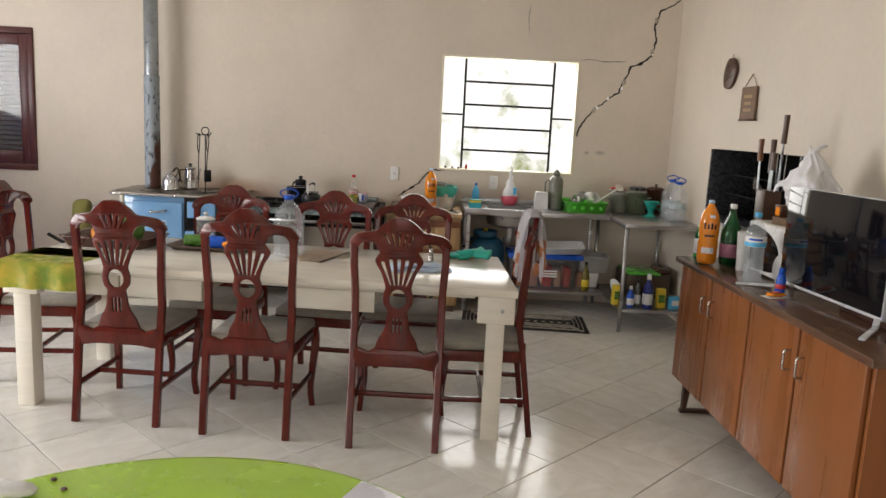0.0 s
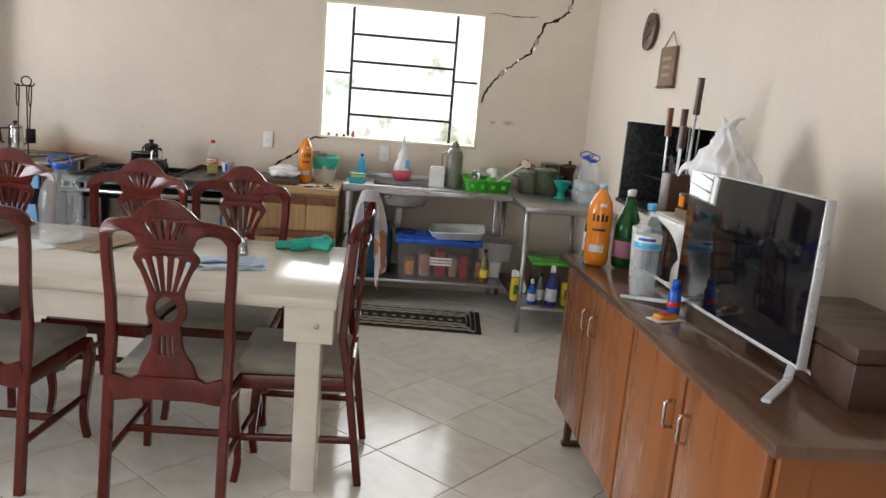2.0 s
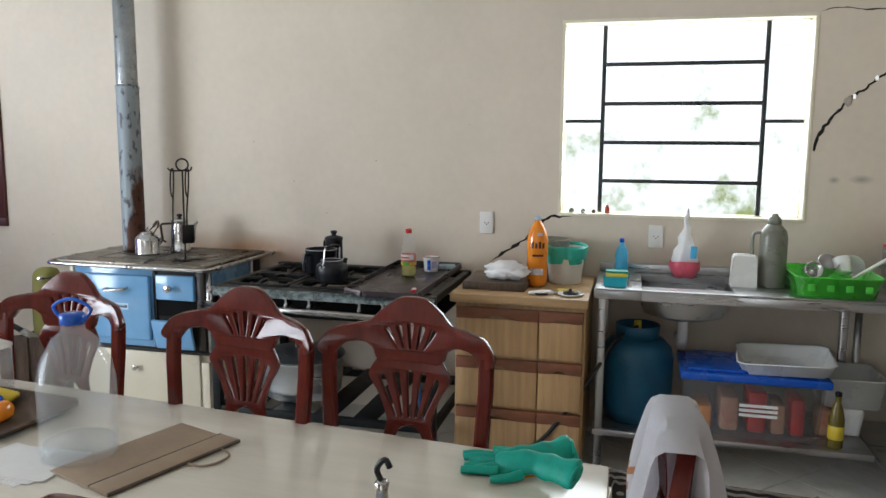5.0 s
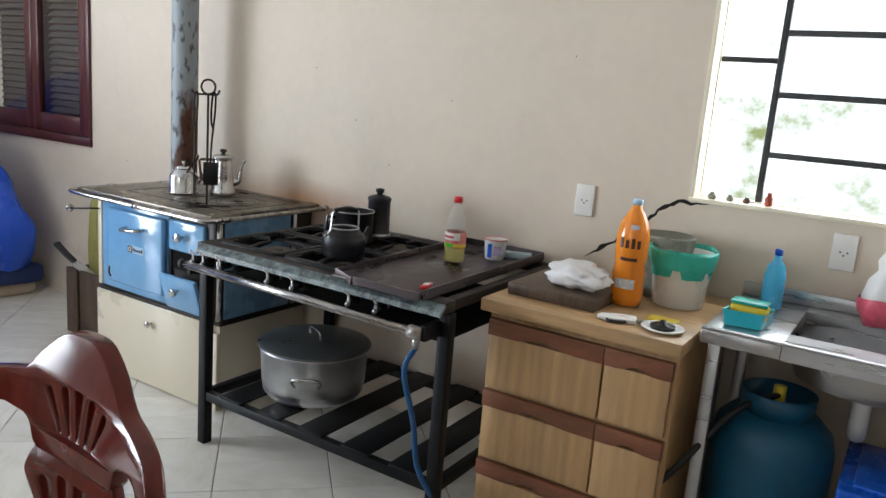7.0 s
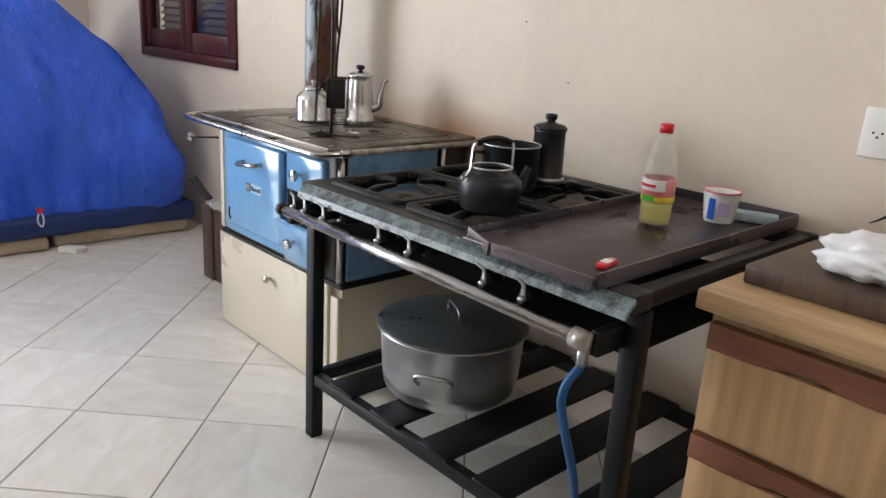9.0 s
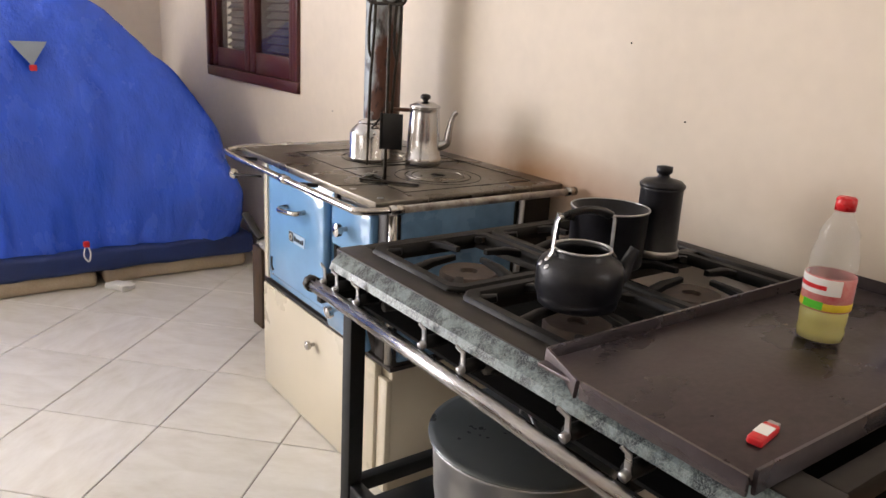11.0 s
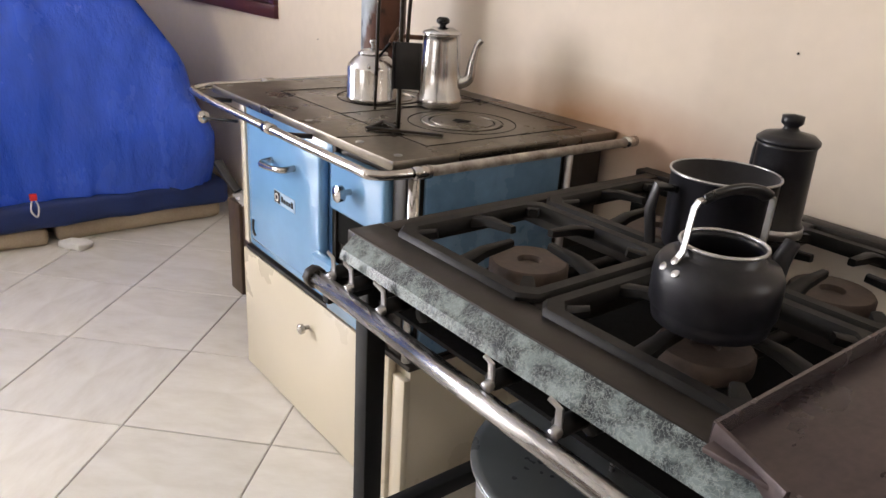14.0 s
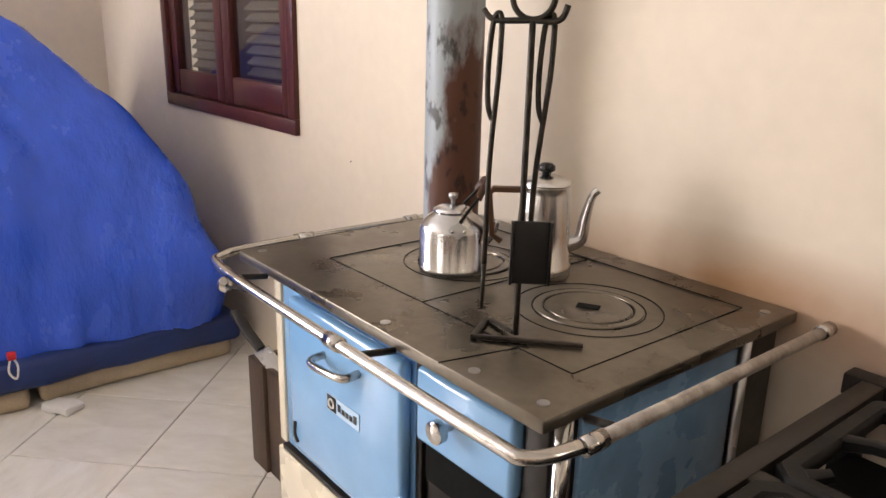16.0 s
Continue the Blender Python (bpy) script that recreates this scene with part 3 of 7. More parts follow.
chair = dining_chair()
chair.matrix_basis = pose(0.265, 4.285, 0, 0, 0, -3) @ Matrix.Diagonal((1.04, 1.0, 0.995, 1))
for x, y, turn in ((-0.445, 4.37, -5), (-1.10, 4.47, -5), (0.69, 4.47, 89), (-1.80, 4.97, -84), (-0.83, 5.065, 176), (-0.205, 4.995, 174), (0.285, 4.985, 177)):
    copy_thing(chair, pose(x, y, 0, 0, 0, turn))


# ---- sideboard ----
def sideboard():
    s = thing("sideboard", "orange-brown veneered sideboard with four doors and a worn top", "sideboard")
    x0, x1, y0, y1 = 1.83, 2.38, 2.95, 4.76
    part("body", box(x0, x1, y0, y1, 0.19, 0.845, 0.003), "sideboard", s)
    part("top", box(x0 - 0.045, x1 + 0.01, y0 - 0.045, y1 + 0.04, 0.845, 0.876, 0.006), "sideboard_top", s, "worn dark brown top")
    n = 4
    for i in range(n):
        a, b = y0 + 0.012 + i * (y1 - y0 - 0.02) / n, y0 + (i + 1) * (y1 - y0 - 0.02) / n
        d = part("door", box(x0 - 0.022, x0 - 0.003, a + 0.005, b, 0.20, 0.838, 0.004), "sideboard", s)
        hy = b - 0.045 if i % 2 == 0 else a + 0.045
        part("handle", tube([(x0 - 0.022, hy, 0.66), (x0 - 0.048, hy, 0.665), (x0 - 0.050, hy, 0.70), (x0 - 0.048, hy, 0.735), (x0 - 0.022, hy, 0.74)], 0.005, 8), "chrome", d, "slim chrome handle")
    for y in (y0 + 0.1, y1 - 0.08):
        for x in (x0 + 0.05, x1 - 0.06):
            part("leg", bar([(x, y, 0.19), (x - 0.01, y, 0.0)], lambda u: 0.045 - 0.02 * u, lambda u: 0.045 - 0.02 * u), "wood_dark", s)
        part("foot_bar", box(x0 + 0.02, x1 - 0.03, y - 0.016, y + 0.016, 0.0, 0.022, 0.003), "wood_dark", s)


sideboard()


# ---- iron window ----
def iron_window():
    w = tagged(thing("window_1", "iron-barred window with tilting panes, bright garden outside", "window"), kind="structure")
    x0, x1, z0, z1 = WIN
    y = YB + 0.10
    for a, b, c, d in ((x0, x1, z0, z0 + 0.02), (x0, x1, z1 - 0.02, z1), (x0, x0 + 0.02, z0 + 0.021, z1 - 0.021), (x1 - 0.02, x1, z0 + 0.021, z1 - 0.021)):
        part("window_frame", box(a, b, y - 0.02, y + 0.02, c, d, 0.002), "frame_cream", w)
    lin = 0.016
    part("window_frame", box(x0 + 0.0005, x0 + lin, YB - 0.004, y - 0.021, z0 + lin, z1 - lin, 0.002), "frame_cream", w)
    part("window_frame", box(x1 - lin, x1 - 0.0005, YB - 0.004, y - 0.021, z0 + lin, z1 - lin, 0.002), "frame_cream", w)
    part("window_frame", box(x0 + 0.0005, x1 - 0.0005, YB - 0.004, y - 0.021, z1 - lin, z1 - 0.0005, 0.002), "frame_cream", w)
    part("window_sill", box(x0 + 0.0005, x1 - 0.0005, YB - 0.012, y - 0.021, z0 + 0.0005, z0 + lin, 0.003), "frame_cream", w)
    mx0, mx1 = 0.672, 1.458
    for x in (mx0, mx1):
        part("mullion", box(x - 0.011, x + 0.011, y - 0.018, y + 0.014, z0 + 0.021, z1 - 0.021, 0.002), "window_iron", w)
    for z in (1.33, 1.53, 1.73, 1.93):
        part("glazing_bar", box(mx0 + 0.012, mx1 - 0.012, y - 0.020, y + 0.012, z - 0.011, z + 0.009, 0.002), "window_iron", w)
    for a, b in ((x0 + 0.021, mx0 - 0.012), (mx1 + 0.012, x1 - 0.021)):
        part("glazing_bar", box(a, b, y - 0.015, y + 0.012, 1.630, 1.648, 0.002), "window_iron", w)


iron_window()


# ---- dark red shuttered windows ----
def shutter_window(name, width, height, at):
    """Two glazed leaves with louvred shutters behind, in local x (width) and z, facing -y."""
    w = tagged(thing(name, "dark red wooden window with glazed leaves over louvred shutters", "window", at), kind="structure")
    e = 0.055
    for a, b, c, d in ((0.0, width, 0, e), (0, width, height - e, height), (0, e, e + 0.001, height - e - 0.001), (width - e, width, e + 0.001, height - e - 0.001)):
        part("window_frame", box(a + 0.0005, b - 0.0005, -0.018, 0.10, c + 0.0005, d - 0.0005, 0.004), "shutter", w)
    half = (width - 2 * e) / 2
    for i in range(2):
        x0 = e + i * half + 0.002
        x1 = x0 + half - 0.004
        s = 0.075
        leaf = part("sash", box(x0, x0 + s, 0.0, 0.045, e + 0.003, height - e - 0.003, 0.006), "shutter", w)
        part("rail", box(x1 - s, x1, 0.0, 0.045, e + 0.003, height - e - 0.003, 0.006), "shutter", leaf)
        part("rail", box(x0 + s + 0.001, x1 - s - 0.001, 0.002, 0.043, e + 0.003, e + 0.11, 0.006), "shutter", leaf)
        part("rail", box(x0 + s + 0.001, x1 - s - 0.001, 0.002, 0.043, height - e - 0.09, height - e - 0.003, 0.006), "shutter", leaf)
        part("pane", box(x0 + s, x1 - s, 0.020, 0.025, e + 0.11, height - e - 0.09, 0), "pane_clear", leaf)
        n = int((height - 2 * e - 0.2) / 0.042)
        for k in range(n):
            z = e + 0.12 + 0.042 * k
            part("slat", box(x0 + s + 0.01, x1 - s - 0.01, -0.022, 0.022, -0.004, 0.004, 0, m=pose(0, 0.085, z + 0.015, 40, 0, 0)), "shutter_slat", leaf, smooth=False)
    part("backing", box(e, width - e, 0.125, 0.14, e, height - e, 0), "shutter", w)


M["pane_clear"] = material("clear window glass", (0.9, 0.92, 0.92), 0.03, glass=1.0, vary=0.01, bump=0, rough_vary=0.01, ior=1.4)
M["shutter_slat"] = material("grey-brown louvre slats", (0.30, 0.25, 0.21), 0.5, vary=0.15, scale=10)
shutter_window("window_2", SHUT[1] - SHUT[0], SHUT[3] - SHUT[2], pose(SHUT[0], YB, SHUT[2]))
shutter_window("window_3", RWIN[1] - RWIN[0], RWIN[3] - RWIN[2], pose(XR, RWIN[1], RWIN[2], 0, 0, -90))


# ---- built-in grill ----
def grill():
    g = tagged(thing("barbecue_grill", "black sooty built-in barbecue grill framed in dark granite", "grill"), kind="")
    y0, y1, z0, z1 = GRILL
    d = 0.55
    part("firebox_back", box(XR + d, XR + d + 0.05, y0 - 0.05, y1 + 0.05, z0 - 0.05, z1 + 0.05, 0), "soot", g)
    part("firebox_top", box(XR + 0.201, XR + d - 0.001, y0 - 0.05, y1 + 0.05, z1, z1 + 0.05, 0), "soot", g)
    part("firebox_floor", box(XR + 0.201, XR + d - 0.001, y0 - 0.05, y1 + 0.05, z0 - 0.05, z0 - 0.001, 0), "soot", g)
    part("firebox_side", box(XR + 0.201, XR + d - 0.001, y0 - 0.05, y0, z0, z1 - 0.001, 0), "soot", g)
    part("firebox_side", box(XR + 0.201, XR + d - 0.001, y1, y1 + 0.05, z0, z1 - 0.001, 0), "soot", g)
    part("jamb", box(XR - 0.012, XR + 0.35, y1 - 0.025, y1 - 0.001, z0 + 0.026, z1 - 0.002, 0.002), "granite", g, "speckled granite jamb")
    part("jamb", box(XR - 0.012, XR + 0.35, y0 + 0.001, y0 + 0.025, z0 + 0.026, z1 - 0.002, 0.002), "granite", g, "speckled granite jamb")
    part("sill", box(XR - 0.03, XR + 0.35, y0 + 0.001, y1 - 0.001, z0 + 0.001, z0 + 0.025, 0.003), "granite", g)
    for z in (1.14, 1.28):
        part("skewer_bar", tube([(XR + 0.08, y0 + 0.027, z), (XR + 0.08, y1 - 0.027, z)], 0.006, 8), "iron", g)
    return g


grill()


# ---- wood stove ----
def wood_stove():
    s = thing("wood_stove", "light blue and cream enamelled wood stove with a cast iron hob", "stove")
    # plinth
    part("plinth", box(-2.09, -1.29, 6.82, 7.34, 0.0, 0.395, 0.004), "cream_enamel", s)
    bm = box(-2.13, -1.335, 6.79, 6.815, 0.005, 0.40, 0.006)
    door = part("lower_door", bm, "cream_enamel", s, "cream enamel lower door")
    part("knob", lathe([(0.006, 0), (0.006, 0.012), (0.014, 0.018), (0.014, 0.028), (0.006, 0.032)], 16, at=pose(-1.715, 6.79, 0.31, 90, 0, 0)), "chrome", door)
    part("side_strip", box(-1.334, -1.285, 6.80, 6.82, 0.005, 0.36, 0.004), "cream_enamel", s)
    # body
    part("body", box(-2.10, -1.262, 6.804, 7.34, 0.405, 0.865, 0.004), "iron_brown", s)
    part("bottom_frame", box(-2.105, -1.255, 6.790, 7.34, 0.402, 0.416, 0.003), "iron_brown", s)
    part("left_strip", box(-2.115, -2.085, 6.790, 6.818, 0.425, 0.86, 0.004), "cream_enamel", s)
    part("oven_surround", box(-2.082, -1.60, 6.794, 6.82, 0.426, 0.86, 0.004), "blue_enamel", s)
    oven = part("oven_door", box(-2.01, -1.605, 6.745, 6.773, 0.465, 0.815, 0.012, seg=3), "blue_enamel", s, "light blue enamel oven door", at=pose(0, 0.020, 0))
    part("handle", tube([(-1.858, 6.745, 0.738), (-1.858, 6.718, 0.735), (-1.836, 6.708, 0.733), (-1.757, 6.708, 0.742), (-1.735, 6.718, 0.744), (-1.735, 6.745, 0.746)], 0.008, 10), "chrome", oven)
    part("logo_plate", box(-1.848, -1.733, 6.7432, 6.7447, 0.628, 0.663, 0), "pale_blue", oven, "small pale maker's plate")
    part("logo_mark", box(-1.846, -1.814, 6.7422, 6.7431, 0.630, 0.661, 0), "black", oven)
    part("logo_ring", tube([(-1.830 + 0.009 * math.cos(a * math.pi / 6), 6.7419, 0.6455 + 0.009 * math.sin(a * math.pi / 6)) for a in range(12)], 0.0022, 6, k=2, closed=True), "socket", oven)
    for i in range(5):
        part("logo_bar", box(-1.807 + 0.014 * i, -1.797 + 0.014 * i, 6.7422, 6.7431, 0.638, 0.654 if i in (0, 4) else 0.649, 0), "black", oven)
    part("chip", tube([(-1.985, 6.7445, 0.535), (-1.988, 6.7445, 0.505), (-1.975, 6.7445, 0.490)], 0.006, 6, flat=0.3), "black", oven, "black chip in the enamel")
    fire = part("fire_door", box(-1.575, -1.345, 6.748, 6.778, 0.690, 0.825, 0.010, seg=3), "blue_enamel", s, "small light blue fire door", at=pose(0.004, 0.022, 0))
    part("knob", lathe([(0.007, 0), (0.007, 0.018), (0.019, 0.022), (0.019, 0.036), (0.008, 0.040)], 18, at=pose(-1.480, 6.748, 0.757, 90, 0, 0)), "chrome", fire)
    # thin black sheet on the solid body paints the ash opening's dark inside
    part("ash_opening", box(-1.575, -1.345, 6.798, 6.8035, 0.600, 0.685, 0.0), "soot", s)
    ash = part("ash_door", box(-0.115, 0.115, -0.012, 0.012, 0, 0.165, 0.009, m=pose(-1.46, 6.765, 0.432, 16, 0, 0)), "blue_enamel", s, "light blue ash door hanging open", at=pose(0, 0.012, 0))
    part("knob", lathe([(0.007, 0), (0.007, 0.018), (0.018, 0.022), (0.018, 0.036), (0.008, 0.040)], 18, at=pose(-1.46, 6.725, 0.53, 100, 0, 0)), "chrome", ash)
    part("divider", box(-1.598, -1.580, 6.793, 6.82, 0.426, 0.86, 0.003), "iron_brown", s)
    part("corner_post", box(-1.337, -1.288, 6.786, 6.82, 0.426, 0.862, 0.006), "iron_brown", s)
    part("corner_trim", tube([(-1.268, 6.792, 0.426), (-1.268, 6.792, 0.866)], 0.013, 12), "chrome", s)
    part("side_panel", box(-1.262, -1.250, 6.81, 7.19, 0.43, 0.862, 0.004), "blue_dark", s, "dull blue enamel side panel")
    part("back_trim", tube([(-1.252, 7.215, 0.43), (-1.252, 7.215, 0.868)], 0.010, 10), "steel", s)
    # hob
    top = part("hob", box(-2.138, -1.243, 6.722, 7.367, 0.866, 0.889, 0.006), "stove_top", s, "burnished brown cast iron hob")
    def seam(x0, y0, x1, y1):
        part("seam", bar([(x0, y0, 0.8895), (x1, y1, 0.8895)], 0.0022, 0.0012, side=(0, 0, 1)), "soot", top)
    seam(-1.975, 6.85, -1.31, 6.85)
    seam(-1.31, 6.85, -1.31, 7.295)
    seam(-1.975, 7.295, -1.31, 7.295)
    seam(-1.975, 6.85, -1.975, 7.295)
    seam(-1.66, 6.85, -1.66, 7.295)
    seam(-1.45, 6.72, -1.42, 6.85)
    for cx, radii in ((-1.47, (0.128, 0.098, 0.078)), (-1.80, (0.128, 0.098))):
        for r in radii:
            part("ring_seam", tube([(cx + r * math.cos(a * math.pi / 12), 7.07 + r * math.sin(a * math.pi / 12), 0.8892) for a in range(24)], 0.0015, 5, closed=True, k=2, flat=0.6), "soot", top)
        part("hob_ring", lathe([(0.095, 0), (0.094, 0.0028), (0.081, 0.003), (0.080, 0)], 40, at=pose(cx, 7.07, 0.8885)), "stove_top", top)
        part("hob_lid", lathe([(0.075, 0), (0.074, 0.003), (0.022, 0.0034), (0.016, 0.0012), (0.001, 0.001)], 40, at=pose(cx, 7.07, 0.8885)), "stove_top", top)
        part("lift_slot", box(-0.020, 0.020, -0.011, 0.011, 0, 0.0012, 0.0, m=pose(cx, 7.07, 0.8918, 0, 0, 30)), "soot", top)
    for x, y in ((-1.275, 6.755), (-1.40, 6.745), (-1.275, 7.31), (-1.62, 6.745), (-2.10, 6.76)):
        part("screw", lathe([(0.009, 0), (0.009, 0.0015), (0.004, 0.002)], 14, at=pose(x, y, 0.889)), "steel", top)
    # towel rail round three sides
    z = 0.880
    front = [(-2.15, 7.33, z), (-2.165, 7.10, z), (-2.167, 6.78, z), (-2.145, 6.690, z), (-2.07, 6.655, z), (-1.70, 6.648, z), (-1.28, 6.648, z), (-1.205, 6.658, z), (-1.184, 6.73, z)]
    rail = part("rail", tube([(-2.165, 7.34, z), (-2.167, 7.05, z)] + front[2:], 0.0098, 12, k=6), "chrome", s, "curved chrome rail")
    part("rail_sleeve", tube([(-1.182, 6.73, z), (-1.180, 7.345, z)], 0.0100, 12), "white_pipe", rail, "chipped grey-white rail")
    for p in ((-2.166, 6.90), (-1.182, 6.745), (-1.181, 7.335), (-1.62, 6.648), (-2.166, 7.2)):
        along = abs(p[1] - 6.648) < 0.01
        part("rail_joint", tube([(p[0] - (0.018 if along else 0), p[1] - (0 if along else 0.018), z), (p[0] + (0.018 if along else 0), p[1] + (0 if along else 0.018), z)], 0.0130, 12), "chrome", rail)
    for a, b in (((-1.56, 6.642), (-1.56, 6.72)), ((-2.0, 6.642), (-2.0, 6.72)), ((-1.183, 6.80), (-1.24, 6.80)), ((-2.166, 6.85), (-2.14, 6.85))):
        part("rail_bracket", tube([(*a, z), (*b, z - 0.012)], 0.006, 8), "iron_brown", rail)
    # damper rod at the side
    part("damper_rod", tube([(-2.05, 6.755, 0.80), (-2.235, 6.735, 0.775)], 0.004, 8), "iron", s)
    part("damper_knob", lathe([(0.008, 0), (0.018, 0.01), (0.018, 0.022), (0.008, 0.03)], 14, at=pose(-2.235, 6.735, 0.775, 0, -90, 0)), "chrome", s)
    return s


wood_stove()


def flue():
    f = thing("flue_pipe", "galvanised stove flue pipe, rusty on one side, above the hob", "pipe")
    x, y = -1.985, 7.18
    rusty = bpy.data.materials.new("galvanised flue with rust")
    rusty.use_nodes = True
    n, l = rusty.node_tree.nodes, rusty.node_tree.links
    b = n["Principled BSDF"]
    tc, sep, noi, noi2 = n.new("ShaderNodeTexCoord"), n.new("ShaderNodeSeparateXYZ"), n.new("ShaderNodeTexNoise"), n.new("ShaderNodeTexNoise")
    noi.inputs["Scale"].default_value, noi.inputs["Detail"].default_value = 16, 7
    noi2.inputs["Scale"].default_value, noi2.inputs["Detail"].default_value = 40, 5
    mp = n.new("ShaderNodeMapping")
    mp.inputs["Scale"].default_value = (1, 1, 0.45)
    l.new(tc.outputs["Object"], mp.inputs[0])
    l.new(mp.outputs[0], noi.inputs["Vector"])
    l.new(mp.outputs[0], noi2.inputs["Vector"])
    l.new(tc.outputs["Object"], sep.inputs[0])
    a = n.new("ShaderNodeMath"); a.operation = "MULTIPLY_ADD"; a.inputs[1].default_value = 6.5
    l.new(sep.outputs[0], a.inputs[0]); l.new(noi.outputs[0], a.inputs[2])
    c = n.new("ShaderNodeMath"); c.operation = "MULTIPLY_ADD"; c.inputs[1].default_value = -1.15
    l.new(sep.outputs[2], c.inputs[0]); l.new(a.outputs[0], c.inputs[2])
    ramp = n.new("ShaderNodeValToRGB")
    e = ramp.color_ramp.elements
    e[0].position, e[1].position = 0.30, 0.46
    e[0].color, e[1].color = (0.31, 0.35, 0.38, 1), (0.085, 0.030, 0.017, 1)
    l.new(c.outputs[0], ramp.inputs[0])
    spots = n.new("ShaderNodeValToRGB")
    spots.color_ramp.elements[0].position, spots.color_ramp.elements[1].position = 0.36, 0.45
    spots.color_ramp.elements[0].color, spots.color_ramp.elements[1].color = (0.30, 0.28, 0.27, 1), (1, 1, 1, 1)
    l.new(noi2.outputs[0], spots.inputs[0])
    mx = n.new("ShaderNodeMixRGB"); mx.blend_type = "MULTIPLY"; mx.inputs[0].default_value = 1
    l.new(ramp.outputs[0], mx.inputs[1]); l.new(spots.outputs[0], mx.inputs[2])
    l.new(mx.outputs[0], b.inputs["Base Color"])
    b.inputs["Metallic"].default_value, b.inputs["Roughness"].default_value = 0.12, 0.52
    f.matrix_basis = pose(x, y, 0.889)
    part("lower_pipe", lathe([(0.066, 0), (0.064, 0.02), (0.063, 0.92), (0.066, 0.925), (0.066, 0.94)], 32), rusty, f)
    part("upper_pipe", lathe([(0.062, 0.93), (0.059, 0.96), (0.058, ZC - 0.8892), ], 32), "galv", f)


flue()


# ---- gas cooker on a cart ----
def gas_cooker():
    s = thing("gas_cooker", "black steel industrial gas cooker on a slatted stand with a griddle", "cooker")
    x0, x1, y0, y1 = -1.13, 0.005, 6.575, 7.345
    for x in (x0, x1 - 0.04):
        for y in (y0, y1 - 0.04):
            part("leg", box(x, x + 0.04, y, y + 0.04, 0.0, 0.79, 0.003), "black_paint", s)
    for y in (y0 + 0.004, y1 - 0.036):
        part("shelf_beam", box(x0 + 0.041, x1 - 0.041, y, y + 0.032, 0.185, 0.222, 0.003), "black_paint", s)
    for x in (x0 + 0.004, x1 - 0.036):
        part("shelf_beam", box(x, x + 0.032, y0 + 0.041, y1 - 0.041, 0.185, 0.222, 0.003), "black_paint", s)
    for i in range(5):
        x = x0 + 0.12 + i * 0.205
        part("shelf_slat", box(x, x + 0.115, y0 + 0.005, y1 - 0.005, 0.2225, 0.232, 0.002), "black_paint", s)
    # frame of the hob
    for a, b, c, d in ((x0 + 0.03, x1, y0 - 0.037, y0 + 0.03), (x0, x1, y1 - 0.04, y1)):
        part("hob_frame", box(a, b, c, d, 0.795, 0.833, 0.004), "iron_brown", s)
    for a in (x0 + 0.03, -0.746, -0.418, x1 - 0.04):
        part("hob_frame", box(a, a + 0.035, y0 + 0.031, y1 - 0.041, 0.795, 0.832, 0.004), "iron_brown", s)
    part("hob_frame", box(x0 + 0.036, -0.42, 6.902, 6.936, 0.797, 0.830, 0.004), "iron_brown", s)
    part("drip_tray", box(x0 + 0.03, x1 - 0.03, y0 + 0.02, y1 - 0.03, 0.690, 0.697, 0.0), "soot", s)
    # sloped mottled front
    bm = bmesh.new()
    prof = ((6.537, 0.831), (6.514, 0.811), (6.509, 0.796), (6.514, 0.794), (6.520, 0.804), (6.541, 0.823))
    rings = [[bm.verts.new((x, y, z)) for y, z in prof] for x in (x0 + 0.055, x1 + 0.005)]
    for j in range(6):
        bm.faces.new((rings[0][j], rings[0][(j + 1) % 6], rings[1][(j + 1) % 6], rings[1][j]))
    bm.faces.new(rings[0][::-1]); bm.faces.new(rings[1])
    bmesh.ops.recalc_face_normals(bm, faces=bm.faces[:])
    part("front_strip", bm, "hammer", s, "mottled grey-green enamel front strip", smooth=False)
    # gas pipe rail
    rail = part("gas_rail", tube([(x0 + 0.02, 6.488, 0.752), (x1 - 0.075, 6.488, 0.740)], 0.0145, 14), "pipe_steel", s, "shiny steel gas pipe")
    part("pipe_cap", tube([(x0 + 0.004, 6.488, 0.7523), (x0 + 0.024, 6.488, 0.752)], 0.0185, 8, smooth=False), "iron_brown", rail)
    part("pipe_elbow", tube([(x1 - 0.085, 6.488, 0.740), (x1 - 0.045, 6.488, 0.739)], 0.021, 10, smooth=False), "white_pipe", rail)
    part("hose_clip", tube([(x1 - 0.06, 6.488, 0.725), (x1 - 0.06, 6.488, 0.690)], 0.011, 10), "steel", rail)
    for x in (x0 + 0.03, x1 - 0.05):
        part("rail_bracket", box(x, x + 0.02, 6.492, 6.58, 0.715, 0.765, 0.002), "black_paint", s)
    part("gas_hose", tube([(x1 - 0.06, 6.488, 0.69), (x1 - 0.075, 6.46, 0.62), (x1 - 0.055, 6.50, 0.45), (x1 - 0.045, 6.55, 0.25), (x1 + 0.05, 6.66, 0.06), (x1 + 0.02, 6.85, 0.02)], 0.009, 8), "gas_hose", s, "blue rubber gas hose")
    for i, x in enumerate((-1.075, -1.02, -0.93, -0.69, -0.575, -0.33, -0.22)):
        v = part("valve", tube([(x, 6.49, 0.765), (x, 6.515, 0.772), (x, 6.56, 0.772)], 0.008, 8), "steel", s)
        part("valve_body", tube([(x, 6.500, 0.772), (x, 6.545, 0.772)], 0.0125, 8), "iron", v)
        part("valve_lever", bar([(x, 6.500, 0.774), (x, 6.498, 0.798), (x - 0.010 - 0.004 * (i % 3), 6.494, 0.806)], 0.011, 0.004), "steel", v)
